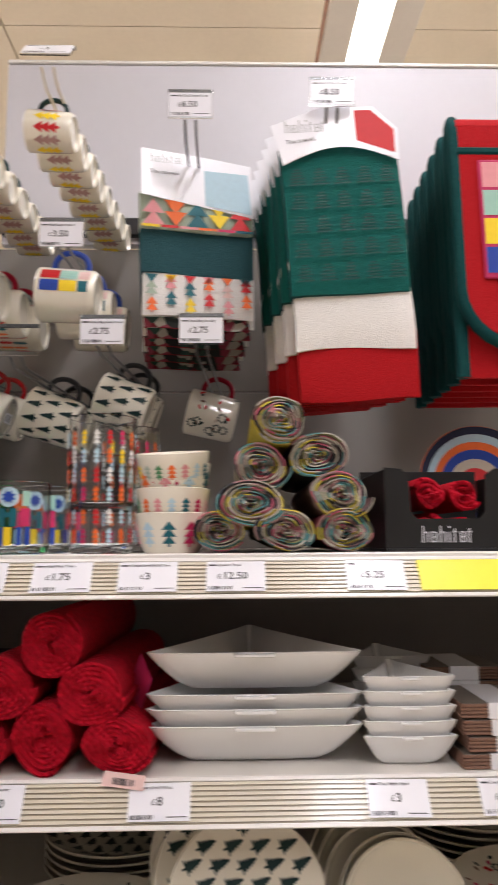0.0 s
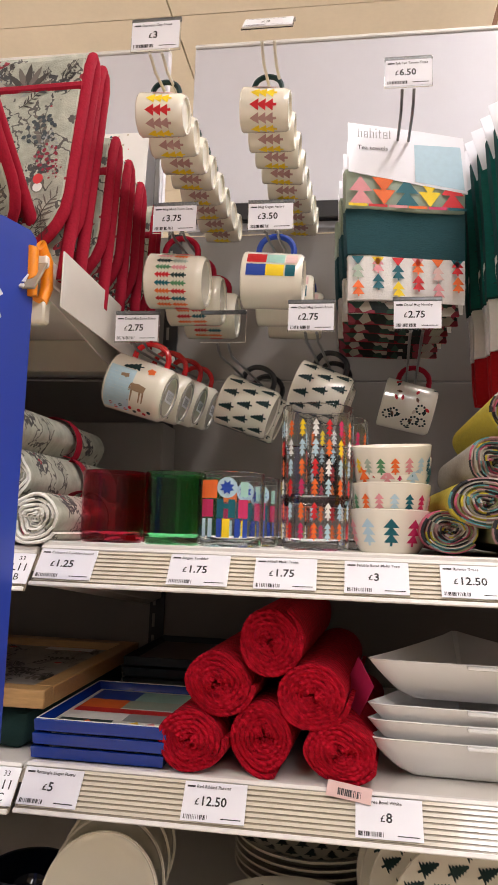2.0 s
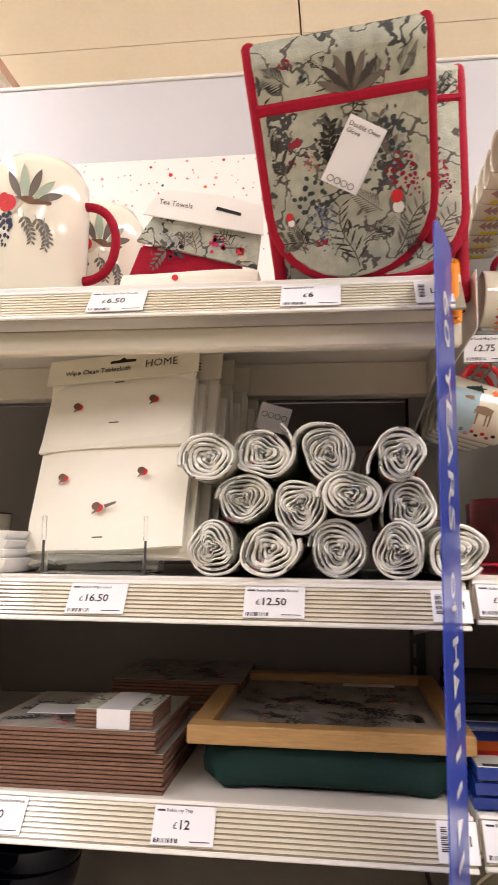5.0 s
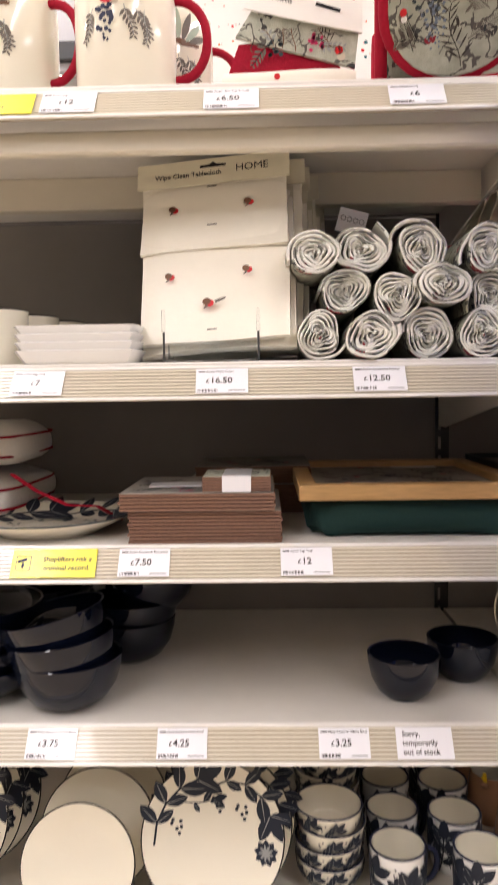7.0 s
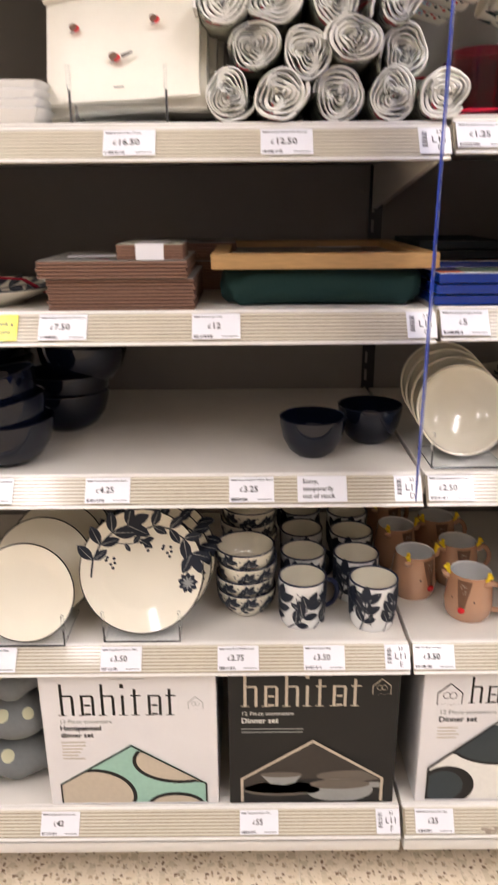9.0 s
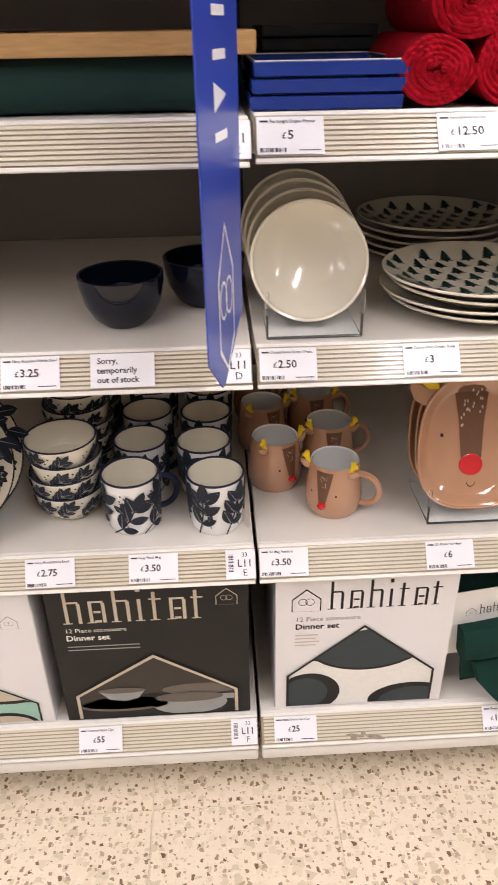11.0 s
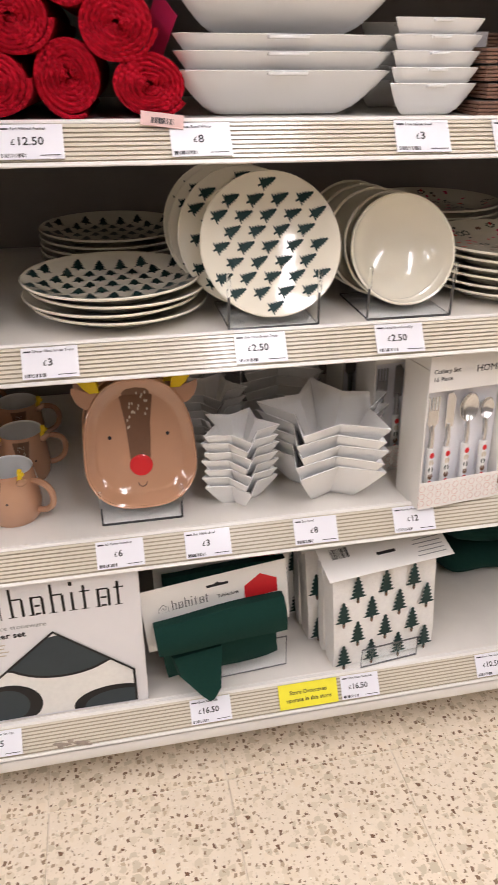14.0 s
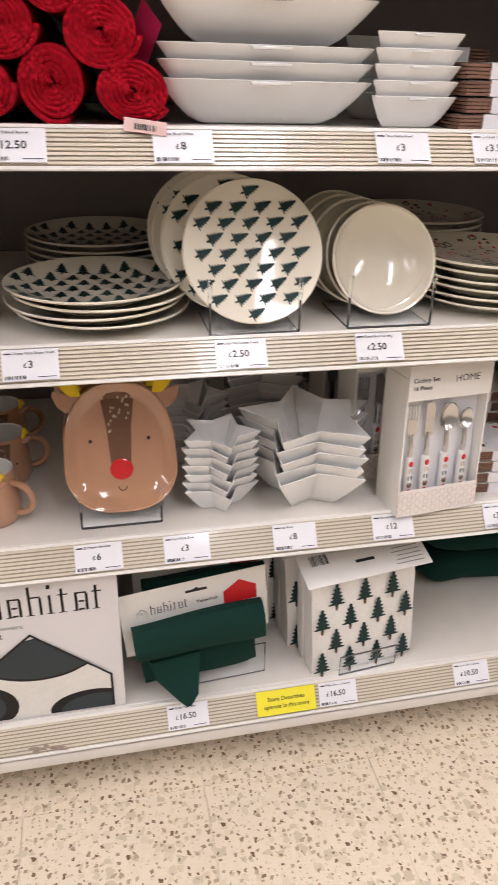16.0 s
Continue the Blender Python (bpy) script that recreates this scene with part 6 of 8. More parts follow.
def platter(m):
    t = thing("novelty_platter", "glossy tan face shaped platter with ears and antlers", "platter", m, group="tan platters")
    n = 48
    out = []
    for k in range(n):
        a = 2 * math.pi * k / n
        x, y = math.cos(a), math.sin(a)
        rx = 0.089 * (1 - 0.13 * y if y > -0.35 else 1.0455)
        out.append((rx * abs(x) ** 0.72 * (1 if x > 0 else -1), 0.097 * abs(y) ** 0.76 * (1 if y > 0 else -1)))
    part("body", add_loft(bmesh.new(), vessel(out, 0.020, 0.005, 0.80, 0.8)), M_tan, t)
    part("rim", add_tube(bmesh.new(), [(x * 0.985, y * 0.985, 0.0205) for x, y in out], 0.0022, 8, closed=True), M_tan, t)
    part("inner_ridge", add_tube(bmesh.new(), [(x * 0.80, y * 0.80, 0.0068) for x, y in out], 0.0016, 8, closed=True), M_tan, t)
    for s in (-1, 1):
        pts = ((0.056, 0.078), (0.070, 0.056), (0.082, 0.057), (0.094, 0.066), (0.101, 0.082), (0.100, 0.090), (0.080, 0.083), (0.066, 0.083))
        bm = add_loft(bmesh.new(), [[(s * x, y, 0.012) for x, y in pts], [(s * x, y, 0.019) for x, y in pts]])
        part("ear", bm, M_tan, t)
        pts = ((0.056, 0.080), (0.072, 0.080), (0.080, 0.086), (0.091, 0.098), (0.086, 0.103), (0.079, 0.100), (0.074, 0.096), (0.070, 0.106), (0.063, 0.105), (0.060, 0.094))
        bm = add_loft(bmesh.new(), [[(s * x, y, 0.014) for x, y in pts], [(s * x, y, 0.0215) for x, y in pts]])
        part("antler", bm, P["yellow"], t, "yellow antler")
    bm = bmesh.new()
    fn = lambda u, v: Vector((u, v, 0.0069 if abs(v) < 0.073 else 0.0069 + (abs(v) - 0.073) * 0.54))
    edges = [(0.0165, -0.024), (0.020, 0.030), (0.027, 0.073), (0.030, 0.092)]
    for (w0, v0), (w1, v1) in zip(edges, edges[1:]):
        add_shape(bm, [(-w0, v0), (w0, v0), (w1, v1), (-w1, v1)], fn, pi["brown"])
    up = lambda u, v: fn(u, v) + Vector((0, 0, 0.0005))
    q = random.Random(2)
    for k in range(20):
        v = 0.022 + 0.056 * q.random()
        add_shape(bm, ring_pts(0.0013, 6, 0.034 * (q.random() - 0.5), v, 0.0026), up, pi["stone"])
    for s in (-1, 1):
        add_shape(bm, ring_pts(0.0030, 10, s * 0.047, 0.011), fn, pi["black"])
    for k in range(8):
        a0, a1 = math.pi + k * math.pi / 8, math.pi + (k + 1) * math.pi / 8
        add_shape(bm, [(0.0075 * math.cos(a0), -0.060 + 0.0075 * math.sin(a0)), (0.0075 * math.cos(a1), -0.060 + 0.0075 * math.sin(a1)), (0.0062 * math.cos(a1), -0.060 + 0.0062 * math.sin(a1)), (0.0062 * math.cos(a0), -0.060 + 0.0062 * math.sin(a0))], fn, pi["black"])
    part("print", bm, PL, t, smooth=False)
    part("nose", add_loft(bmesh.new(), [[(*p, z) for p in ring_pts(0.019 * s, 22, 0, -0.034, 0.0165 * s)] for s, z in ((1, 0.0066), (0.97, 0.0082), (0.8, 0.0090))]), M_red_glaze, t, "glossy red nose")
    return t


display_stand(-0.150, 0.896, ZRE, 0.120, 0.11)
first = platter(upright(-0.145, 0.914, ZRE + 0.019, 0.097, 21) @ Matrix.Diagonal((0.92, 1, 1, 1)))
for k in (1, 2):
    copy_thing(first, upright(-0.145 - 0.004 * k, 0.914 + 0.024 * k, ZRE + 0.019, 0.097, 21) @ Matrix.Diagonal((0.92, 1, 1, 1)))


def star(r, q, turn=-90.0, soft=0.0):
    return [((r if k % 2 == 0 else q) * math.cos(radians(turn + 36 * k)), (r if k % 2 == 0 else q) * math.sin(radians(turn + 36 * k))) for k in range(10)]


SS, SL = star(0.064, 0.036, -84), star(0.116, 0.064, 90)
for x, y, n in ((0.004, 0.936, 7), (-0.016, 1.085, 7), (-0.030, 1.21, 7)):
    for k in range(n):
        dish("star_bowl", "small white star shaped nibble bowl in a stack", "bowl", pose(x + 0.001 * (-1) ** k, y, ZRE + 0.0148 * k, 0, 0, 0 + 2 * (-1) ** k), SS, 0.042, 0.003, M_white, "small star bowls", 0.50, 0.9)
for x, y, n in ((0.154, 0.950, 5), (0.118, 1.190, 7)):
    for k in range(n):
        dish("star_bowl", "large white star shaped bowl in a stack", "bowl", pose(x, y, ZRE + 0.0185 * k, 0, 0, -3 + 2 * (-1) ** k), SL, 0.068, 0.004, M_white, "large star bowls", 0.50, 0.9)


def cutlery_box(m):
    t = thing("cutlery_box", "white card cutlery set box with open front", "box", m, group="cutlery boxes")
    w, d, h = 0.142, 0.070, 0.250
    part("back_card", box(-w / 2, w / 2, d - 0.003, d, 0, h - 0.0205, 0.0004), M_paper, t)
    for s in (-1, 1):
        part("side_card", box(s * (w / 2 - 0.0015) - 0.0015, s * (w / 2 - 0.0015) + 0.0015, 0, d - 0.0035, 0.0, h - 0.0205, 0.0004), M_paper, t)
    part("top_card", box(-w / 2, w / 2, 0, d, h - 0.020, h, 0.0008), M_paper, t)
    part("header_card", box(-w / 2, w / 2, -0.0015, -0.0003, h - 0.055, h, 0.0003), M_paper, t)
    part("front_card", box(-w / 2, w / 2, -0.0015, -0.0003, 0.0, 0.046, 0.0003), M_paper, t)
    part("insert", box(-w / 2 + 0.004, w / 2 - 0.004, 0.022, 0.024, 0.001, h - 0.022), M_card, t)
    bm = bmesh.new()
    add_text(bm, "Cutlery Set", 0.0095, pose(-0.065, 0, h - 0.026), 0, "LEFT", 0.015, 0.0021)
    add_text(bm, "16 Piece", 0.0095, pose(-0.065, 0, h - 0.038), 0, "LEFT", 0.015, 0.0021)
    fn = plane_fn(I4, 0.0022)
    add_text(bm, "HOME", 0.0150, pose(0.006, 0, h - 0.030), 0, "LEFT", 0.0, 0.0021)
    part("print", bm, M_ink, t, smooth=False)
    bm = bmesh.new()
    for row in range(3):
        for k in range(10):
            add_tube(bm, [(-0.066 + 0.0147 * k + p[0], -0.0019, 0.010 + 0.013 * row + p[1]) for p in ring_pts(0.0055, 6)], 0.00045, 4, closed=True)
    part("pattern", bm, P["pale_pink"], t, smooth=False)
    for k, x in enumerate((-0.050, -0.022, 0.012, 0.044)):
        c = part("cutlery", bmesh_cutlery(k, x), M_chrome, t, "polished steel cutlery with printed handle")
        bm = bmesh.new()
        add_tube(bm, [(x, 0.013, 0.030), (x, 0.011, 0.060), (x, 0.012, 0.098)], 0.0062, 10)
        part("grip", bm, M_white, c)
        bm = bmesh.new()
        for j, col in enumerate(("red", "brown", "dark_green", "stone", "red")):
            add_shape(bm, ring_pts(0.0042, 8, x, 0.040 + 0.012 * j, 0.0050), plane_fn(pose(0, 0.006, 0)), pi[col])
        part("grip_print", bm, PL, c, smooth=False)
    return t


def bmesh_cutlery(k, x):
    bm = bmesh.new()
    add_tube(bm, [(x, 0.012, 0.0985), (x, 0.011, 0.115), (x, 0.014, 0.135)], 0.0040, 8)
    if k == 0:
        add_prism(bm, [(x - 0.009, 0.140), (x - 0.003, 0.130), (x + 0.003, 0.130), (x + 0.009, 0.140), (x + 0.009, 0.160), (x - 0.009, 0.160)], 0.012, 0.0145)
        for j in range(4):
            add_box(bm, x - 0.009 + j * 0.0052, x - 0.0068 + j * 0.0052, 0.012, 0.014, 0.160, 0.182)
    elif k == 1:
        add_prism(bm, [(x - 0.006, 0.130), (x + 0.008, 0.130), (x + 0.009, 0.176), (x + 0.003, 0.186), (x - 0.006, 0.184)], 0.012, 0.0145)
    else:
        s = 1.0 if k == 2 else 0.75
        rings = [[(x + 0.017 * s * f * math.cos(a), 0.012 + dy, 0.135 + 0.023 * s + 0.024 * s * f * math.sin(a)) for a in (2 * math.pi * j / 20 for j in range(20))] for f, dy in ((0.3, 0.009), (0.7, 0.006), (1.0, 0.0), (0.94, -0.0005), (0.65, 0.0045), (0.25, 0.0075))]
        add_loft(bm, rings)
    return bm


first = cutlery_box(pose(0.344, 0.852, ZRE, -4, 0, 6))
for k in (1, 2):
    copy_thing(first, pose(0.328 - 0.020 * k, 0.872 + 0.10 * k, ZRE, -3, 0, 5))


def motif(bm, fn):
    for k, (u, v, c) in enumerate(((-0.03, 0.02, "red"), (0.03, 0.03, "crimson"), (0.035, -0.01, "brown"), (-0.035, -0.02, "black"))):
        add_shape(bm, moved(leaf_pts(0.6), u, v, 0.018, 70 * k), fn, pi[c])


for x, y, n in ((0.475, 0.890, 4), (0.500, 1.03, 6), (0.60, 0.90, 5)):
    for k in range(n):
        coaster_pack(pose(x + 0.002 * (-1) ** k, y, ZRE + 0.0205 * k, 0, 0, -3), "banded pack of festive cork-backed coasters", "novelty coaster packs", P["white"], 0.100, 4, motif if k == n - 1 else None)

# ---- right bay: bottom shelf ----
ZRF = 0.1482


def carton(x0, x1, y0, z0, h, d, face, side, label, art, group="", lean=0.0):
    t = thing("dinner_set_box", label, "box", pose((x0 + x1) / 2, y0, z0, -lean, 0, 0), group)
    w = (x1 - x0) / 2
    part("carton", box(-w, w, 0, d, 0, h, 0.0016), side, t)
    part("face", box(-w + 0.001, w - 0.001, -0.0006, 0.0006, 0.001, h - 0.001), face, t)
    bm = bmesh.new()
    art(bm, plane_fn(I4, 0.0012), w, h)
    part("print", bm, PL, t, smooth=False)
    part("flap_line", box(-w * 0.2, w * 0.2, -0.0012, -0.0007, h - 0.010, h - 0.0095), P["grey"], t)
    return t


def box_words(bm, w, z, ink, lines, x=None):
    for words, size, dz, bold in lines:
        add_text(bm, words, size, pose(-w + (x or 0.03), 0, z - dz), pi[ink], "LEFT", bold, 0.0014)


def small_lines(bm, x, z, n, fn, ink, w=0.05):
    q = random.Random(n)
    for k in range(n):
        add_rect(bm, x, x + w * (0.6 + 0.4 * q.random()), z - k * 0.007, z - k * 0.007 + 0.0022, fn, pi[ink])


def clip_ellipse(cx, cz, rx, rz, poly_test, n=40):
    pts = []
    for k in range(n):
        a = 2 * math.pi * k / n
        pts.append(poly_test(cx + rx * math.cos(a), cz + rz * math.sin(a)))
    out = [pts[0]]
    for p in pts[1:]:
        if math.hypot(p[0] - out[-1][0], p[1] - out[-1][1]) > 1e-5:
            out.append(p)
    return out


def house_clamp(w, z0, ze, zp):
    """Keeps a point inside a house outline: walls at +-w, foot z0, eaves ze, peak zp."""
    def go(x, z):
        x = max(-w, min(w, x))
        top = zp - (zp - ze) * abs(x) / w
        return (x, max(z0, min(z, top)))
    return go


def outline_house(bm, fn, w, z0, ze, zp, t, c):
    o = [(-w, z0), (-w, ze), (0, zp), (w, ze), (w, z0)]
    i = [(-w + t, z0), (-w + t, ze - t * 0.4), (0, zp - t * 1.25), (w - t, ze - t * 0.4), (w - t, z0)]
    for a in range(4):
        add_shape(bm, [o[a], o[a + 1], i[a + 1], i[a]], fn, pi[c])


def layered(fn, k):
    return lambda u, v: fn(u, v) + Vector((0, -0.00025 * k, 0))


def brand_house(bm, x, z, s, fn, ink):
    add_house_line(bm, x, z, s, s * 0.035, fn, pi[ink])
    for sg in (-1, 1):
        for k in range(10):
            a0, a1 = 2 * math.pi * k / 10, 2 * math.pi * (k + 1) / 10
            r = s * 0.16
            c = (x + sg * r * 0.75, z + s * 0.42)
            add_shape(bm, [(c[0] + r * math.cos(a0), c[1] + r * math.sin(a0)), (c[0] + r * math.cos(a1), c[1] + r * math.sin(a1)), (c[0] + r * 0.86 * math.cos(a1), c[1] + r * 0.86 * math.sin(a1)), (c[0] + r * 0.86 * math.cos(a0), c[1] + r * 0.86 * math.sin(a0))], fn, pi[ink])


def art_slate(bm, fn, w, h):
    h -= 0.020
    brand_house(bm, -w + 0.046, h - 0.070, 0.044, fn, "black")
    add_wordmark(bm, -w + 0.078, h - 0.068, 0.178, fn, pi["charcoal"])
    box_words(bm, w, h, "grey", (("12 Piece stoneware", 0.0125, 0.090, 0.0),))
    box_words(bm, w, h, "charcoal", (("Dinner set", 0.0155, 0.106, 0.022),))
    small_lines(bm, -w + 0.03, h - 0.120, 4, fn, "stone")
    W, ze, zp = w - 0.018, 0.077, 0.180
    cl = house_clamp(W - 0.003, 0.006, ze - 0.002, zp - 0.005)
    add_shape(bm, [(-W, 0.006), (W, 0.006), (W, ze), (0, zp), (-W, ze)], layered(fn, 1), pi["grey"])
    add_shape(bm, [(-W, 0.006), (W, 0.006), (W, ze), (0, zp), (-W, ze)], layered(fn, 2), pi["white"])
    add_shape(bm, clip_ellipse(0.006, 0.140, 0.094, 0.058, cl), layered(fn, 3), pi["charcoal"])
    add_shape(bm, clip_ellipse(0.006, 0.142, 0.090, 0.055, cl), layered(fn, 4), pi["slate"])
    add_shape(bm, clip_ellipse(-0.082, 0.036, 0.050, 0.044, cl), layered(fn, 4), pi["charcoal"])
    add_shape(bm, clip_ellipse(-0.088, 0.036, 0.036, 0.034, cl), layered(fn, 5), pi["slate"])
    add_shape(bm, clip_ellipse(0.085, 0.010, 0.070, 0.038, cl), layered(fn, 4), pi["charcoal"])
    add_shape(bm, clip_ellipse(0.090, 0.006, 0.058, 0.032, cl), layered(fn, 5), pi["slate"])
    outline_house(bm, layered(fn, 6), W, 0.006, ze, zp, 0.004, "charcoal")


def art_mint(bm, fn, w, h):
    brand_house(bm, w - 0.036, h - 0.072, 0.026, fn, "grey")
    add_wordmark(bm, -w + 0.030, h - 0.084, 0.212, fn, pi["charcoal"])
    box_words(bm, w, h, "grey", (("12 Piece stoneware", 0.0115, 0.100, 0.0),))
    box_words(bm, w, h, "charcoal", (("Handpainted", 0.0140, 0.115, 0.022), ("dinner set", 0.0140, 0.130, 0.022)))
    small_lines(bm, -w + 0.03, h - 0.142, 6, fn, "stone", 0.045)
    W, ze, zp = w - 0.020, 0.048, 0.134
    cl = house_clamp(W - 0.003, 0.006, ze - 0.002, zp - 0.005)
    add_shape(bm, [(-W, 0.006), (W, 0.006), (W, ze), (0, zp), (-W, ze)], layered(fn, 1), pi["mint"])
    for cx, cz, rx, rz in ((-0.075, 0.020, 0.080, 0.062), (0.085, 0.098, 0.085, 0.050), (0.075, -0.002, 0.052, 0.030)):
        add_shape(bm, clip_ellipse(cx, cz, rx, rz, cl), layered(fn, 2), pi["charcoal"])
        add_shape(bm, clip_ellipse(cx, cz, rx - 0.007, rz - 0.007, cl), layered(fn, 3), pi["stone"])
    outline_house(bm, layered(fn, 5), W, 0.006, ze, zp, 0.003, "charcoal")


def art_black(bm, fn, w, h):
    brand_house(bm, w - 0.032, h - 0.048, 0.032, fn, "stone")
    add_wordmark(bm, -w + 0.022, h - 0.072, 0.215, fn, pi["stone"])
    box_words(bm, w, h, "white", (("12 Piece stoneware", 0.0115, 0.090, 0.0), ("Dinner set", 0.0150, 0.106, 0.022)), 0.022)
    small_lines(bm, -w + 0.022, h - 0.120, 2, fn, "grey", 0.11)
    W, ze, zp = w - 0.020, 0.058, 0.142
    cl = house_clamp(W - 0.006, 0.006, ze - 0.004, zp - 0.010)
    add_shape(bm, [(-W, 0.006), (W, 0.006), (W, ze), (0, zp), (-W, ze)], layered(fn, 1), pi["umber"])
    add_shape(bm, clip_ellipse(0.0, -0.010, 0.16, 0.066, cl), layered(fn, 2), pi["charcoal"])
    for cx, cz, rx, rz, c in ((-0.055, 0.032, 0.070, 0.014, "taupe"), (-0.055, 0.035, 0.066, 0.012, "umber"), (-0.052, 0.040, 0.056, 0.011, "taupe"), (-0.052, 0.042, 0.052, 0.009, "umber"), (0.070, 0.062, 0.062, 0.012, "taupe"), (0.050, 0.030, 0.060, 0.026, "grey")):
        add_shape(bm, clip_ellipse(cx, cz, rx, rz, cl), layered(fn, 3), pi[c])
    add_shape(bm, [(-0.092, 0.066), (-0.018, 0.066), (-0.030, 0.048), (-0.050, 0.042), (-0.075, 0.046)], layered(fn, 4), pi["grey"])
    add_shape(bm, clip_ellipse(-0.055, 0.066, 0.037, 0.006, cl), layered(fn, 5), pi["taupe"])
    add_shape(bm, clip_ellipse(0.050, 0.044, 0.054, 0.011, cl), layered(fn, 5), pi["taupe"])
    add_shape(bm, clip_ellipse(0.115, 0.042, 0.026, 0.006, cl), layered(fn, 4), pi["grey"])
    outline_house(bm, layered(fn, 6), W, 0.006, ze, zp, 0.005, "stone")


M_box_white = mat("box_white", (0.76, 0.75, 0.76), 0.4, grain=0.015, coat=0.1)
carton(-0.438, -0.165, 0.850, ZRF, 0.302, 0.24, M_box_white, M_box_white, "white boxed stoneware dinner set with dark plates pictured", art_slate, "dinner set boxes")


def header_card(bm, w, h, thick=0.0012):
    add_prism(bm, [(-w, 0), (w, 0), (w, h), (-w, h)], -thick, 0)


def green_tablecloth(m, front):
    t = thing("tablecloth_pack", "folded dark green tablecloth on a white header card", "tablecloth", m, group="green tablecloths")
    bm = bmesh.new()
    add_box(bm, -0.122, 0.122, 0.0, 0.0016, 0.085, 0.212, 0.0006)
    part("card", bm, M_paper, t, "white printed header card")
    prof = [(-0.001, 0.092), (-0.020, 0.089), (-0.035, 0.097), (-0.041, 0.118), (-0.037, 0.143), (-0.026, 0.157), (-0.010, 0.156), (-0.001, 0.150)]
    bm = bmesh.new()
    add_loft(bm, [[(x, y * (1 - 0.10 * abs(x / 0.11) ** 6), z + 0.0025 * math.sin(25 * x + 1) - 0.06 * x * (z < 0.11)) for y, z in prof] for x in [-0.108 + 0.0216 * k for k in range(11)]])
    part("fold", bm, M_green_cloth, t)
    part("lower_fold", wavy_panel(bmesh.new(), -0.100, 0.095, 0.022, 0.096, -0.012, -0.001, 4, 0.002), M_green_cloth, t)
    bm = bmesh.new()
    add_loft(bm, [[(-0.085, -0.022, 0.080), (-0.004, -0.026, 0.086), (-0.010, -0.010, 0.085), (-0.090, -0.012, 0.080)], [(-0.078, -0.034, 0.045), (-0.012, -0.040, 0.050), (-0.014, -0.028, 0.050), (-0.082, -0.026, 0.045)], [(-0.052, -0.050, 0.012), (-0.018, -0.050, 0.018), (-0.022, -0.042, 0.018), (-0.056, -0.042, 0.012)], [(-0.040, -0.054, -0.002), (-0.032, -0.054, 0.0), (-0.034, -0.050, 0.0), (-0.040, -0.050, -0.002)]])
    part("loose_corner", bm, M_green_cloth, t)
    bm = bmesh.new()
    fn = plane_fn(I4)
    add_wordmark(bm, -0.074, 0.163, 0.064, fn, pi["charcoal"])
    brand_house(bm, -0.087, 0.162, 0.016, fn, "charcoal")
    add_text(bm, "Tablecloth", 0.0085, pose(0.002, 0, 0.166), pi["charcoal"], "LEFT", 0.012)
    add_shape(bm, [(0.048, 0.150), (0.104, 0.150), (0.104, 0.178), (0.076, 0.195), (0.048, 0.176)], fn, pi["red"])
    add_shape(bm, [(-0.014, 0.190), (0.022, 0.190), (0.022, 0.195), (0.009, 0.1955), (0.004, 0.199), (-0.001, 0.1955), (-0.014, 0.195)], fn, pi["black"])
    part("print", bm, PL, t, smooth=False)
    return t


first = green_tablecloth(pose(-0.030, 0.874, ZRF + 0.012, -1, -4.5, 4), True)
copy_thing(first, pose(-0.014, 0.960, ZRF + 0.022, -4, -1, 2))
copy_thing(first, pose(-0.005, 1.025, ZRF + 0.026, -4, 0, 2))
t = thing("display_stand", "clear acrylic shelf stand holding a tablecloth", "display stand", pose(0.020, 0.874, ZRF, 0, 0, 4))
o = part("front", box(-0.060, 0.060, 0, 0.003, 0.004, 0.068, 0.001), M_acrylic, t)
o.visible_shadow = False
part("edge", add_tube(bmesh.new(), [(-0.060, 0, 0.068), (0.060, 0, 0.068), (0.060, 0, 0.003), (-0.060, 0, 0.003)], 0.0010, 6, closed=True), M_wire, t)


def tree_tablecloth(m):
    t = thing("tablecloth_pack", "white wipe clean tablecloth printed with green firs", "tablecloth", m, group="fir tablecloths")
    part("cloth", wavy_panel(bmesh.new(), -0.096, 0.098, 0.002, 0.208, -0.010, 0.034, 9, 0.0015), M_white_cloth, t)
    part("second_fold", wavy_panel(bmesh.new(), -0.098, 0.094, 0.0, 0.195, 0.0345, 0.060, 10, 0.003), M_white_cloth, t)
    bm = bmesh.new()
    add_box(bm, -0.112, 0.112, -0.050, 0.03, -0.0006, 0.0006, m=pose(0, -0.004, 0.224, 20, 0, 0) @ pose(0, 0.02, 0), bev=0.0)
    part("card", bm, M_paper, t, "white header card folded forward")
    bm = bmesh.new()
    fn = plane_fn(pose(0, -0.010, 0), 0.0034)
    for row in range(4):
        for k in range(4):
            u, v = -0.080 + 0.052 * k + 0.026 * (row % 2), 0.004 + 0.047 * row
            if u < 0.084:
                add_shape(bm, moved(pine_pts(6, 0.60), u, v, 0.054), fn, pi["dark_green"])
                add_rect(bm, u - 0.0016, u + 0.0016, v - 0.002, v + 0.006, layered(fn, 2), pi["brown"])
    cf = lambda u, v: pose(0, -0.004, 0.224, 20, 0, 0) @ Vector((u, 0.02 + v, 0.0012))
    add_rect(bm, -0.016, 0.018, -0.020, -0.014, cf, pi["charcoal"])
    add_bars(bm, -0.092, -0.060, -0.010, 0.010, cf, pi["black"], 4, 18)
    for k in range(5):
        add_rect(bm, 0.05 + 0.004 * (k % 3), 0.102, -0.040 + 0.008 * k, -0.0382 + 0.008 * k, cf, pi["grey"])
    part("print", bm, PL, t, smooth=False)
    return t


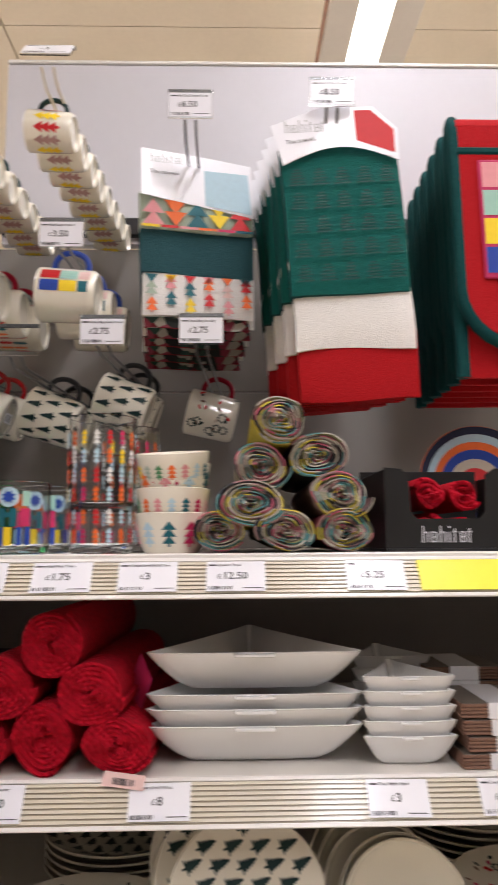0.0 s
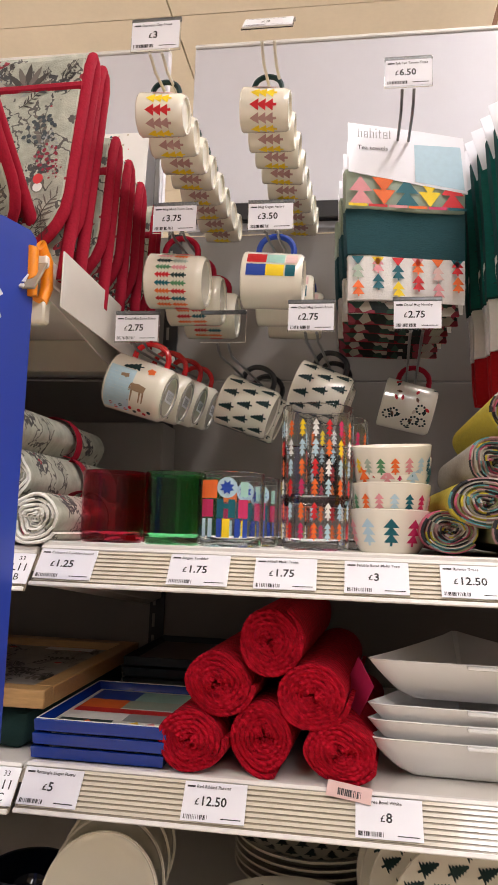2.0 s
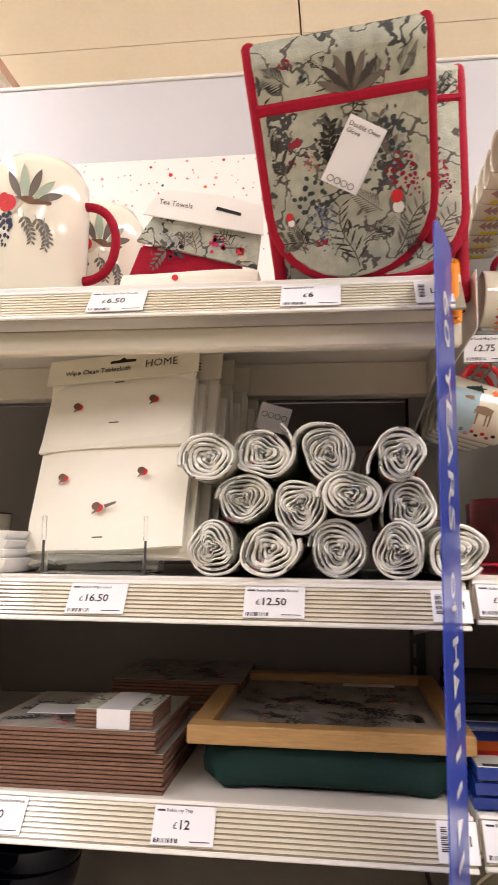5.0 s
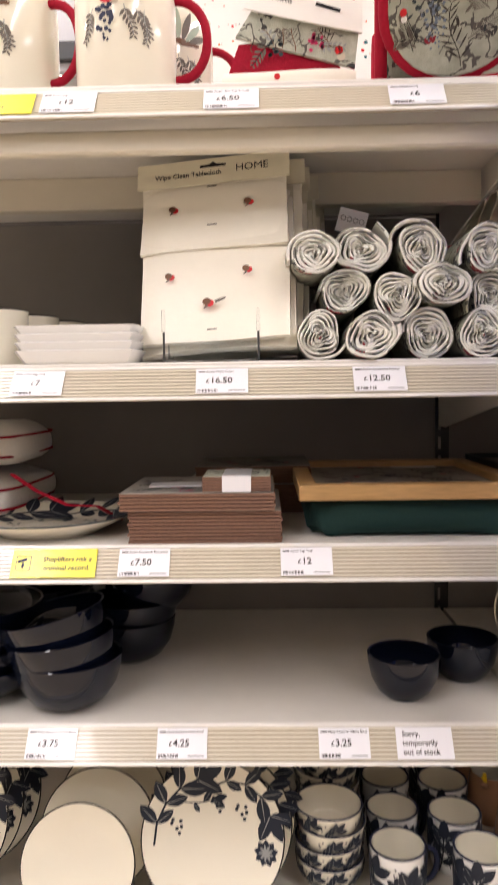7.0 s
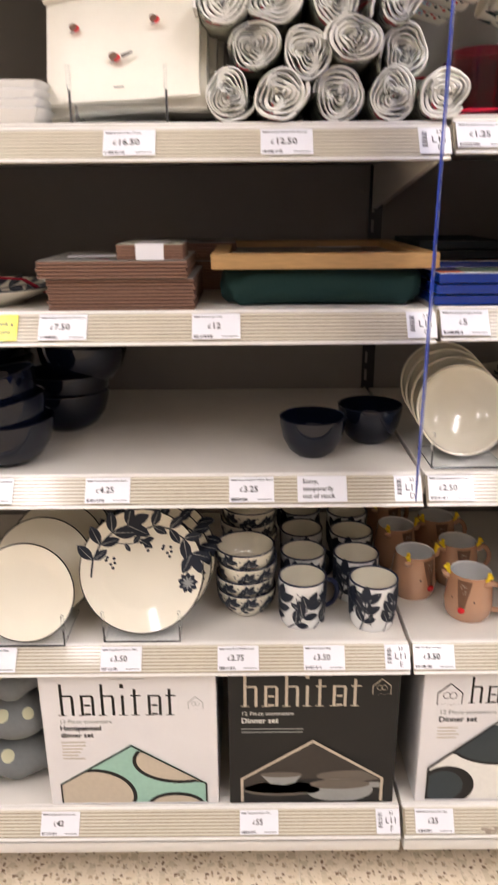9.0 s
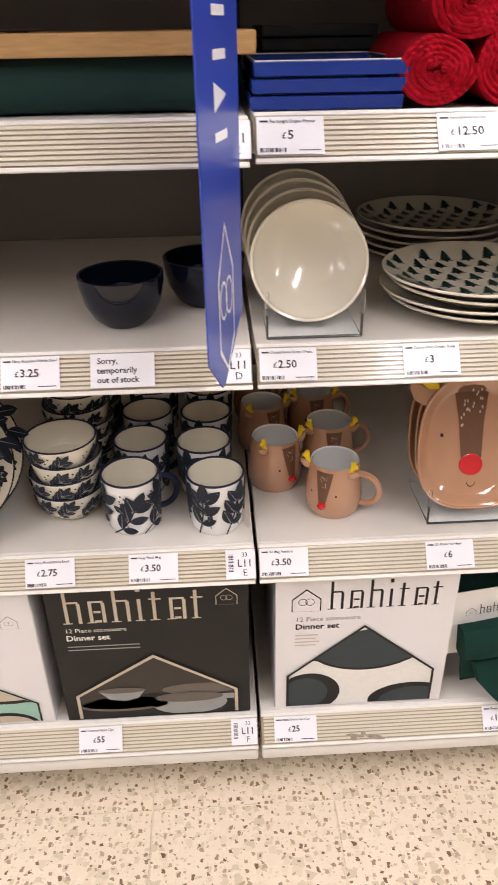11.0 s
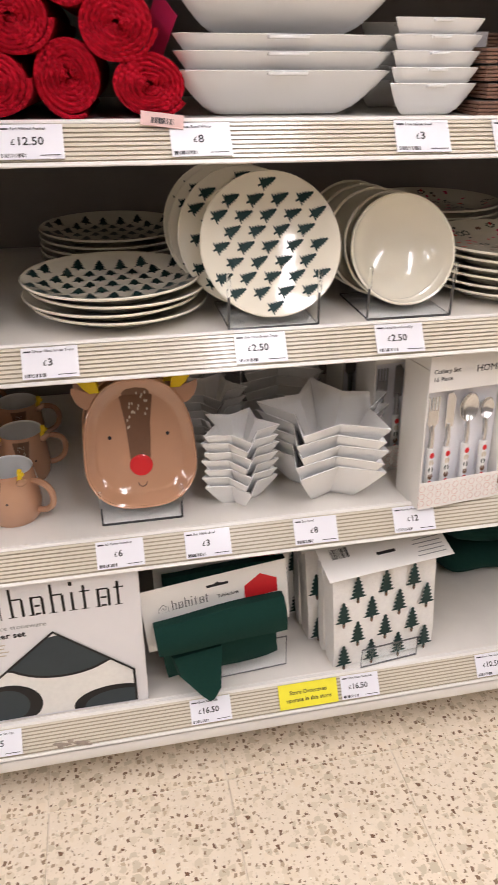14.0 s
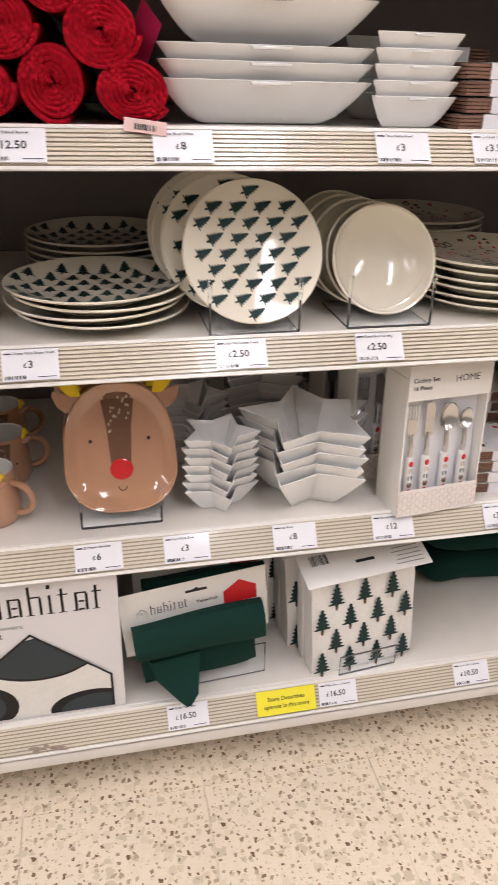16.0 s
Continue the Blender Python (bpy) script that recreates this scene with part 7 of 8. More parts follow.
first = tree_tablecloth(pose(0.256, 0.866, ZRF + 0.002, -3, -3, 5))
copy_thing(first, pose(0.232, 0.940, ZRF + 0.004, -5, -3, 5))
copy_thing(first, pose(0.212, 1.015, ZRF + 0.006, -5, -4, 5))
t = thing("display_stand", "clear acrylic shelf stand holding a tablecloth", "display stand", pose(0.262, 0.848, ZRF, 0, 0, 6))
o = part("front", box(-0.055, 0.055, 0, 0.003, 0.004, 0.044, 0.001), M_acrylic, t)
o.visible_shadow = False
part("edge", add_tube(bmesh.new(), [(-0.055, 0, 0.044), (0.055, 0, 0.044), (0.055, 0, 0.003), (-0.055, 0, 0.003)], 0.0013, 6, closed=True), M_wire, t)


def cushion(x0, x1, y0, y1, z0, z1, material, label, group, seed, name="seat_cushion", tuft=0):
    """A soft cushion: a rounded pillow with a swollen middle."""
    t = thing(name, label, "cushion", pose((x0 + x1) / 2, (y0 + y1) / 2, z0), group)
    bm = bmesh.new()
    a, b, h = (x1 - x0) / 2, (y1 - y0) / 2, z1 - z0
    q = random.Random(seed)
    ph = [q.random() * 6 for _ in range(4)]
    n, mm = 44, 14
    rings = []
    for j in range(mm + 1):
        lat = -math.pi / 2 + math.pi * j / mm
        c, s = abs(math.cos(lat)) ** 0.45, math.sin(lat)
        s = math.copysign(abs(s) ** 0.85, s)
        ring = []
        for k in range(n):
            an = 2 * math.pi * k / n
            x, y = math.copysign(abs(math.cos(an)) ** 0.4, math.cos(an)), math.copysign(abs(math.sin(an)) ** 0.4, math.sin(an))
            w = 1 + 0.03 * math.sin(3 * an + ph[0]) + 0.02 * math.sin(7 * an + ph[1])
            dz = 0.04 * h * math.sin(9 * x * c + ph[2]) + (0.10 * h * math.cos(tuft * math.pi * x * c) * math.cos(tuft * math.pi * y * c) if tuft else 0)
            ring.append((a * x * c * w, b * y * c * w, h / 2 + h / 2 * s * 0.92 + (dz if abs(s) < 0.99 else 0)))
        rings.append(ring)
    add_loft(bm, rings)
    part("cover", bm, material, t)
    return t


for k in range(2):
    cushion(0.445, 0.775, 1.02, 1.34, ZRF + 0.075 * k, ZRF + 0.075 * (k + 1), M_green_cloth, "folded dark green seat cushion on the bottom shelf", "green seat cushions", 5 + k)


# ---- left bay: top shelf ----
ZLA = 1.6322


def jug_print(bm, fn):
    """A red-breasted bird on a sprig, with long leaves above and berries below."""
    up, top = (lambda u, v: fn(u, v) + Vector((0, -0.0004, 0))), (lambda u, v: fn(u, v) + Vector((0, -0.0008, 0)))
    for k in range(5):
        add_shape(bm, moved(leaf_pts(0.26, 7), 0.004 + 0.005 * k, 0.110, 0.044 - 0.003 * abs(k - 1), 28 - 24 * k), fn, pi["sage" if k % 2 else "taupe"])
    add_shape(bm, [(-0.012, 0.112), (0.010, 0.114), (0.040, 0.110), (0.041, 0.106), (0.016, 0.098), (-0.006, 0.094), (-0.018, 0.100)], up, pi["stone"])
    add_shape(bm, [(-0.004, 0.113), (0.012, 0.114), (0.042, 0.110), (0.042, 0.107), (0.014, 0.104)], top, pi["brown"])
    add_shape(bm, ring_pts(0.0125, 14, -0.014, 0.106, 0.0105), top, pi["red"])
    add_shape(bm, ring_pts(0.0085, 12, -0.021, 0.113, 0.0070), top, pi["red"])
    add_shape(bm, [(-0.028, 0.115), (-0.034, 0.113), (-0.028, 0.111)], top, pi["umber"])
    add_berries(bm, fn, -0.018, 0.080, 0.022, 22, "navy", 3)
    add_berries(bm, fn, -0.014, 0.060, 0.012, 10, "navy", 4)
    for u, v, tn in ((0.008, 0.094, 190), (0.022, 0.092, 205), (0.034, 0.090, 175), (-0.034, 0.092, 150)):
        add_sprig(bm, fn, u, v, 0.036, tn, 7, "taupe", "grey", 0.36)


for n, (x, y, rz) in enumerate(((-1.016, 0.912, 0), (-0.975, 1.045, 10), (-1.185, 0.93, -15))):
    t = thing("jug", "large cream ceramic jug with botanical print and red handle", "jug", pose(x, y, ZLA, 0, 0, rz), group="botanical jugs")
    part("body", add_lathe(bmesh.new(), [(0, 0.003), (0.056, 0.003), (0.058, 0), (0.064, 0.001), (0.068, 0.008), (0.0685, 0.13), (0.0665, 0.176), (0.056, 0.194), (0.048, 0.198), (0.045, 0.197), (0.052, 0.190), (0.063, 0.172), (0.065, 0.13), (0.064, 0.012), (0, 0.008)], 48), M_ceramic, t)
    part("handle", add_tube(bmesh.new(), [(0.064 + 0.047 * math.cos(radians(a)) ** 0.8, 0, 0.090 + 0.053 * math.sin(radians(a))) for a in range(-88, 89, 8)], 0.0062, 10), M_dark_red, t, "dark red handle")
    bm = bmesh.new()
    jug_print(bm, lambda u, v: cyl_fn(0.0687, 0.0687, 0.16, 0.0008, -88)(u, v * 1.12))
    part("print", bm, PL, t, smooth=False)

# speckled cream board behind the goods
t = thing("speckled_board", "cream board with scattered coloured confetti dots", "display board", pose(-0.955, 1.33, ZLA, -6, 0, 0))
part("board", box(-0.24, 0.43, 0, 0.004, 0.0, 0.485, 0.001), M_paper, t)
bm = bmesh.new()
q = random.Random(12)
for k in range(190):
    add_shape(bm, ring_pts(0.0016 + 0.0030 * q.random() ** 4, 8, -0.235 + 0.63 * q.random(), 0.26 + 0.220 * q.random()), plane_fn(I4), pi[q.choice(("red", "orange", "teal", "pink", "stone", "pale_pink"))])
part("print", bm, PL, t, smooth=False)

# folded tea towels
t = thing("tea_towel_pile", "pile of folded botanical and plain tea towels with card", "tea towels", pose(-0.795, 0.868, ZLA))
part("white_towel", wavy_panel(bmesh.new(), -0.088, 0.088, 0.0, 0.030, 0.0, 0.14, 3, 0.0015), M_cream_cloth, t)
part("red_towel", add_prism(bmesh.new(), [(-0.080, 0.0305), (0.070, 0.0305), (0.060, 0.050), (-0.010, 0.072), (-0.066, 0.068)], 0.012, 0.13), M_dark_red, t)
part("printed_towel", add_prism(bmesh.new(), [(-0.070, 0.075), (0.086, 0.032), (0.092, 0.085), (0.030, 0.098), (-0.048, 0.108)], 0.006, 0.0118), M_sage, t)
bm = bmesh.new()
botanical(bm, plane_fn(pose(0.012, 0.006, 0.034)), 0.13, 0.06, 6, 0.012, 0.16)
part("print", bm, PL, t, smooth=False)
part("card", add_prism(bmesh.new(), [(-0.060, 0.107), (0.095, 0.072), (0.095, 0.110), (0.040, 0.128), (-0.030, 0.138), (-0.045, 0.130)], -0.002, 0.0005), M_paper, t, "cream header card")
part("card_slot", add_prism(bmesh.new(), [(0.034, 0.108), (0.066, 0.098), (0.067, 0.102), (0.036, 0.112)], -0.0028, -0.0022), P["black"], t)
bm = bmesh.new()
add_text(bm, "Tea Towels", 0.0095, pose(-0.040, -0.002, 0.120, 0, 12, 0), 0, "LEFT", 0.0)
part("lettering", bm, M_ink, t, smooth=False)
part("small_motif", add_prism(bmesh.new(), moved(ring_pts(0.004, 10), -0.016, 0.020), -0.0035, -0.002), P["red"], t)

GLOVE = "sage botanical print double oven glove with red binding"
oven_glove(pose(-0.585, 0.849, ZLA + 0.006, 40, -7, 0), M_sage, M_dark_red, 0.180, 0.250, glove_print, GLOVE, "botanical oven gloves", 3)
tall = oven_glove(pose(-0.548, 0.850, ZLA + 0.004, -8, 1, -3), M_sage, M_dark_red, 0.174, 0.298, glove_print, GLOVE, "botanical oven gloves", 9, drop=0.02)
copy_thing(tall, pose(-0.546, 0.892, ZLA + 0.004, -6, 1, -4))
low = oven_glove(pose(-0.543, 0.972, ZLA + 0.004, -4, 1, -4), M_sage, M_dark_red, 0.174, 0.230, glove_print, GLOVE, "botanical oven gloves", 5, drop=0.02)
for k, y in enumerate((1.044, 1.118, 1.200)):
    copy_thing(low, pose(-0.543, y, ZLA + 0.004, -3, 0.5 * (-1) ** k, -4))
t = thing("swing_ticket", "white folded product ticket pinned to the glove", "ticket", pose(-0.585, 0.849, ZLA + 0.006, 40, -7, 0) @ pose(0.005, -0.0125, 0.140, 0, 32, 0))
part("card", box(-0.0205, 0.0205, -0.001, 0.001, -0.036, 0.036, 0.0004), M_card, t)
part("fold", box(0.0208, 0.0228, 0.0, 0.010, -0.036, 0.036, 0.0004), M_card, t)
bm = bmesh.new()
add_text(bm, "Double Oven", 0.0066, pose(-0.018, -0.001, 0.026), 0, "LEFT", 0.012)
add_text(bm, "Glove", 0.0066, pose(-0.018, -0.001, 0.019), 0, "LEFT", 0.012)
for k in range(4):
    add_tube(bm, [(-0.012 + 0.0082 * k + p[0], -0.0014, -0.030 + p[1]) for p in ring_pts(0.0034, 12)], 0.00035, 4, closed=True)
part("print", bm, M_ink, t, smooth=False)
t = thing("shelf_guard", "clear acrylic guard at the shelf front", "shelf guard", pose(-0.585, 0.848, ZLA))
o = part("pane", box(-0.08, 0.075, 0, 0.002, 0.0003, 0.075, 0.0008), M_acrylic, t)
o.visible_shadow = False

# ---- left bay: runners shelf ----
ZLB = 1.2822


def robin_dot(bm, fn, u, v, s):
    add_shape(bm, ring_pts(0.0075 * s, 10, u, v, 0.0062 * s), fn, pi["red"])
    add_shape(bm, ring_pts(0.0068 * s, 8, u - 0.004 * s, v + 0.003 * s, 0.0062 * s), layered(fn, 1), pi["brown"])
    add_shape(bm, [(u - 0.004 * s, v - 0.002 * s), (u - 0.009 * s, v - 0.008 * s), (u - 0.007 * s, v - 0.009 * s), (u - 0.001 * s, v - 0.005 * s)], layered(fn, 2), pi["taupe"])


def wipe_cloth(m):
    t = thing("tablecloth_pack", "cream wipe clean tablecloth pack with small red motifs", "tablecloth", m, group="cream tablecloths")
    part("cloth", wavy_panel(bmesh.new(), -0.105, 0.105, 0.012, 0.252, -0.006, 0.012, 33, 0.0015), M_cream_cloth, t)
    part("back_fold", wavy_panel(bmesh.new(), -0.108, 0.112, 0.004, 0.240, 0.0125, 0.034, 34, 0.002), M_cream_cloth, t)
    part("upper_fold", wavy_panel(bmesh.new(), -0.106, 0.106, 0.148, 0.262, -0.0105, -0.0062, 35, 0.001), M_cream_cloth, t)
    part("card", add_prism(bmesh.new(), [(-0.112, 0.222), (0.112, 0.222), (0.112, 0.292), (-0.112, 0.292)], 0.0350, 0.0362), M_kraft, t, "cream header card")
    part("card_front", box(-0.112, 0.112, -0.0150, -0.0138, 0.250, 0.292, 0.0003), M_kraft, t)
    bm = bmesh.new()
    fn = plane_fn(pose(0, -0.0130, 0))
    for u, v, s in ((-0.056, 0.212, 0.8), (0.054, 0.214, 0.8), (-0.060, 0.106, 0.8), (0.050, 0.108, 0.8), (-0.005, 0.062, 0.9)):
        robin_dot(bm, fn, u, v, s)
    add_shape(bm, [(0.002, 0.066), (0.018, 0.070), (0.018, 0.067), (0.004, 0.061)], fn, pi["taupe"])
    for u, v in ((0.0, 0.246), (0.0, 0.022), (0.0, 0.183)):
        add_rect(bm, u - 0.008, u + 0.006, v, v + 0.002, fn, pi["taupe"])
    fn = plane_fn(pose(0, -0.0150, 0))
    add_text(bm, "Wipe Clean Tablecloth", 0.0105, pose(-0.085, -0.0150, 0.264), pi["charcoal"], "LEFT", 0.014)
    add_shape(bm, [(-0.018, 0.277), (0.020, 0.277), (0.020, 0.281), (0.006, 0.282), (0.001, 0.286), (-0.004, 0.282), (-0.018, 0.281)], fn, pi["charcoal"])
    add_text(bm, "HOME", 0.0170, pose(0.034, -0.0150, 0.266), pi["charcoal"], "LEFT", 0.0)
    part("print", bm, PL, t, smooth=False)
    return t


first = wipe_cloth(pose(-0.900, 0.884, ZLB + 0.020, -19, -3, -7))
for k in range(1, 5):
    copy_thing(first, pose(-0.894 + 0.014 * k, 0.884 + 0.052 * k, ZLB + 0.020, -18 + k, -2.5 + 0.7 * (k % 2), -7))
cloth_stand = display_stand(-0.904, 0.872, ZLB, 0.128, 0.10, 0.042)
ledge = part("ledge", box(-0.060, 0.060, 0.004, 0.085, 0.0040, 0.026, 0.001), M_acrylic, cloth_stand)
ledge.visible_shadow = False
t = thing("gift_box", "plain dark grey carton at the back of the shelf", "box", pose(-0.60, 1.29, ZLB))
part("carton", box(-0.16, 0.16, 0, 0.09, 0, 0.215, 0.002), M_back, t)

ROLL = "rolled sage botanical table runner with pale lining"


def pale_pick(k, q):
    if k % 4 == 0:
        run_state[0] = q.choice((2, 2, 2, 4))
        run_state[1] = q.choice((2, 2, 2, 3))
    return tuple(run_state)


spots = ((-0.765, 1.424, 0.034), (-0.701, 1.433, 0.036), (-0.621, 1.430, 0.036), (-0.538, 1.427, 0.033), (-0.723, 1.376, 0.034), (-0.655, 1.368, 0.034), (-0.595, 1.380, 0.034), (-0.524, 1.369, 0.034), (-0.758, 1.318, 0.033), (-0.689, 1.317, 0.036), (-0.610, 1.317, 0.037), (-0.541, 1.317, 0.034), (-0.474, 1.317, 0.034))
for n, (x, z, r) in enumerate(spots):
    roll("table_runner", ROLL, pose(x, 0.858 + 0.012 * ((n * 5) % 3), z, 0, 0, -1.0 * (n % 3)), r, 0.32, 5.5 + 0.6 * (n % 3), [M_sage, M_lining, M_lining, M_dk_sage, M_sage], 200 + n, 0.22, 1.04, 0.98, pale_pick, 0.30 if n in (1, 2, 3, 7, 8) else 0.0, "sage runners", 0.09, loose=1.8)
for n in (3, 7, 12):
    x, z, r = spots[n]
    ob = thing("runner_band", "dark red ribbon tied round a rolled runner", "ribbon", pose(x, 1.02 + 0.03 * (n % 2), z), group="runner ribbons")
    part("ribbon", add_lathe(bmesh.new(), [(r * 1.16, -0.010), (r * 1.19, -0.010), (r * 1.19, 0.010), (r * 1.16, 0.010), (r * 1.16, -0.010)], 28, m=Matrix.Rotation(radians(90), 4, "X")), M_dark_red, ob)
t = thing("swing_ticket", "white product ticket standing up behind the rolls", "ticket", pose(-0.700, 1.005, 1.490, -8, 16, 0))
part("card", box(-0.022, 0.022, -0.0006, 0.0006, -0.012, 0.026), M_card, t)
bm = bmesh.new()
for k in range(4):
    add_tube(bm, [(-0.014 + 0.0095 * k + p[0], -0.001, 0.010 + p[1]) for p in ring_pts(0.0038, 12)], 0.0004, 4, closed=True)
part("print", bm, M_ink, t, smooth=False)

# stacked white trays and cups further along
for k in range(4):
    t = thing("egg_tray", "white ceramic rectangular tray in a stack", "tray", pose(-1.085, 0.915, ZLB + 0.011 * k), group="white trays")
    part("body", add_loft(bmesh.new(), vessel([(x, y) for x, y in ((0.085, -0.05), (0.085, 0.05), (0.078, 0.06), (-0.078, 0.06), (-0.085, 0.05), (-0.085, -0.05), (-0.078, -0.06), (0.078, -0.06))], 0.019, 0.004, 0.86, 0.8)), M_white, t)
for n, (x, y) in enumerate(((-1.225, 0.96), (-1.205, 1.05), (-1.185, 1.14), (-1.30, 0.98))):
    mug("white mug with a dark rim beside the trays", pose(x, y, ZLB, 0, 0, 150), 0.040, 0.043, 0.085, M_ceramic, M_ceramic, M_ceramic, None, "mug", "white mugs", rim=P["charcoal"])

# ---- left bay: trays shelf ----
ZLC = 1.0342


def placemats(m, n, w, d, art_seed, label, band=False):
    t = thing("placemat_stack", label, "placemats", m, group="placemat stacks")
    for k in range(n):
        j = 0.0015 * math.sin(k * 2.3)
        part("placemat", box(-w / 2 + j, w / 2 + j, 0, d, 0.0050 * k, 0.0050 * k + 0.0038, 0.0006), M_cork, t)
    part("top_print", box(-w / 2 + 0.001, w / 2 - 0.001, 0.001, d - 0.001, 0.0050 * n - 0.0008, 0.0050 * n), M_sage_shade, t)
    bm = bmesh.new()
    botanical(bm, lambda u, v: Vector((u, v, 0.0050 * n + 0.0006)), w * 0.9, d, art_seed, 0.01, 0.6)
    part("print", bm, PL, t, smooth=False)
    if band:
        part("band", box(-w / 2 + 0.03, -w / 2 + 0.11, -0.001, d + 0.001, -0.0005 + 0.0002, 0.0050 * n + 0.0012), M_card, t, "white paper band")
    return t


placemats(pose(-0.918, 0.878, ZLC, 0, 0, 0), 9, 0.213, 0.22, 1, "stack of brown-edged botanical placemats on the shelf")
placemats(pose(-0.928, 0.872, ZLC + 0.0460, 0, 0, 0), 5, 0.215, 0.20, 2, "banded pack of brown-edged botanical placemats")
coaster_pack(pose(-0.873, 0.877, ZLC + 0.0715), "small banded pack of botanical coasters on the placemats", "botanical coasters", M_sage, 0.095, 5)
t = thing("label_card", "white printed card lying on the placemats", "card", pose(-0.965, 0.955, ZLC + 0.0718, 0, 0, 4))
part("card", box(-0.04, 0.04, -0.02, 0.03, 0, 0.0012), M_card, t)
placemats(pose(-0.872, 1.125, ZLC, 0, 0, 0), 10, 0.205, 0.20, 4, "stack of brown-edged botanical placemats on the shelf")
placemats(pose(-0.855, 1.130, ZLC + 0.0510, 0, 0, 0), 6, 0.20, 0.19, 5, "stack of brown-edged botanical placemats on the shelf")

M_tray_green = mat("tray_cushion_cloth", (0.016, 0.042, 0.038), 0.9, grain=0.15, scale=300, bump=0.3, bscale=900, spec=0.2)
t = thing("lap_tray", "oak framed botanical lap tray on a dark green cushion", "lap tray", pose(-0.622, 0.890, ZLC))
bm = bmesh.new()
q = random.Random(5)
rings = []
for z, i in ((0.001, 0.030), (0.004, 0.016), (0.014, 0.008), (0.030, 0.006), (0.046, 0.008), (0.052, 0.014)):
    ring = []
    for k in range(60):
        a = 2 * math.pi * k / 60
        x, y = math.copysign(abs(math.cos(a)) ** 0.22, math.cos(a)), math.copysign(abs(math.sin(a)) ** 0.22, math.sin(a))
        w = 1 + 0.010 * math.sin(9 * a + z * 90) + 0.006 * math.sin(17 * a)
        ring.append(((0.160 - i) * x * w, 0.185 + (0.178 - i) * y * w, z + 0.003 * math.sin(7 * a) * (z > 0.002)))
    rings.append(ring)
add_loft(bm, rings)
part("cushion", bm, M_tray_green, t, "dark green padded cushion")
W, D = 0.165, 0.37
for name, b in (("frame_front", (-W, W, -0.004, 0.022)), ("frame_back", (-W, W, D - 0.022, D + 0.004)), ("frame_side", (-W, -W + 0.026, 0.0225, D - 0.0225)), ("frame_side", (W - 0.026, W, 0.0225, D - 0.0225))):
    part(name, box(*b, 0.056, 0.078, 0.0015), M_wood, t)
part("panel", box(-W + 0.0262, W - 0.0262, 0.0222, D - 0.0222, 0.056, 0.066), M_sage_shade, t)
bm = bmesh.new()
botanical(bm, lambda u, v: Vector((u, v, 0.0666)), 0.25, D - 0.01, 14, 0.03, 1.1)
part("print", bm, PL, t, smooth=False)
part("sticker", box(0.02, 0.10, D - 0.05, D - 0.028, 0.0668, 0.0672), M_card, t)

plate("dinner_plate", "white floral plate lying flat with a dark rim", "plate", pose(-1.165, 0.985, ZLC), 0.125, M_ceramic, "floral plates", floral_print(0.125), 0.026, P["slate"])
for k in range(2):
    c = cushion(-1.490, -1.235, 1.00, 1.30, ZLC + 0.084 * k, ZLC + 0.084 * (k + 1), M_white_cloth, "white seat cushion with red piping and small prints", "piped cushions", 15 + k)
    for zz in (0.026, 0.058):
        part("piping", add_tube(bmesh.new(), [(0.1262 * math.copysign(abs(math.cos(a)) ** 0.42, math.cos(a)), 0.149 * math.copysign(abs(math.sin(a)) ** 0.42, math.sin(a)), zz) for a in (2 * math.pi * j / 48 for j in range(48))], 0.0022, 6, closed=True), M_dark_red, c)
t = thing("cushion_tie", "dark red fabric tie trailing over the shelf", "tie", pose(0, 0, ZLC))
part("ribbon", add_loft(bmesh.new(), [[(x - 0.004, y, z), (x + 0.004, y - 0.003, z), (x + 0.004, y - 0.003, z + 0.003), (x - 0.004, y, z + 0.003)] for x, y, z in ((-1.235, 1.02, 0.082), (-1.19, 1.00, 0.058), (-1.14, 0.995, 0.036), (-1.10, 1.02, 0.030), (-1.07, 1.05, 0.004))]), M_dark_red, t)

# ---- left bay: dark bowls shelf ----
ZLD = 0.7822
NAVY = "glossy dark navy cereal bowl on the shelf"


def navy_bowl(m, r, h, group="navy bowls", label=NAVY):
    t = thing("bowl", label, "bowl", m, group)
    part("body", add_lathe(bmesh.new(), [(0, 0.003), (r * 0.42, 0.003), (r * 0.44, 0), (r * 0.50, 0), (r * 0.72, h * 0.16), (r * 0.90, h * 0.45), (r * 0.985, h * 0.80), (r, h - 0.001), (r - 0.001, h), (r - 0.004, h - 0.001), (r * 0.94, h * 0.75), (r * 0.84, h * 0.42), (r * 0.64, h * 0.2), (r * 0.40, 0.010), (0, 0.008)], 48), M_navy, t)
    return t


navy_bowl(pose(-0.628, 0.962, ZLD), 0.055, 0.066)
navy_bowl(pose(-0.522, 1.030, ZLD), 0.056, 0.066)
navy_bowl(pose(-1.132, 0.942, ZLD), 0.080, 0.074)
navy_bowl(pose(-1.134, 0.939, ZLD + 0.033, 0, -6, 0), 0.080, 0.074)
navy_bowl(pose(-1.138, 0.942, ZLD + 0.068, 0, -13, 0), 0.079, 0.074)
navy_bowl(pose(-1.075, 1.125, ZLD), 0.080, 0.074)
navy_bowl(pose(-1.070, 1.125, ZLD + 0.034), 0.080, 0.074)
navy_bowl(pose(-1.045, 1.130, ZLD + 0.088, 0, 5, 0), 0.082, 0.074)
for k in range(4):
    navy_bowl(pose(-1.285, 0.985, ZLD + 0.030 * k), 0.100, 0.052, "navy pasta bowls", "wide glossy dark navy pasta bowl in a stack")
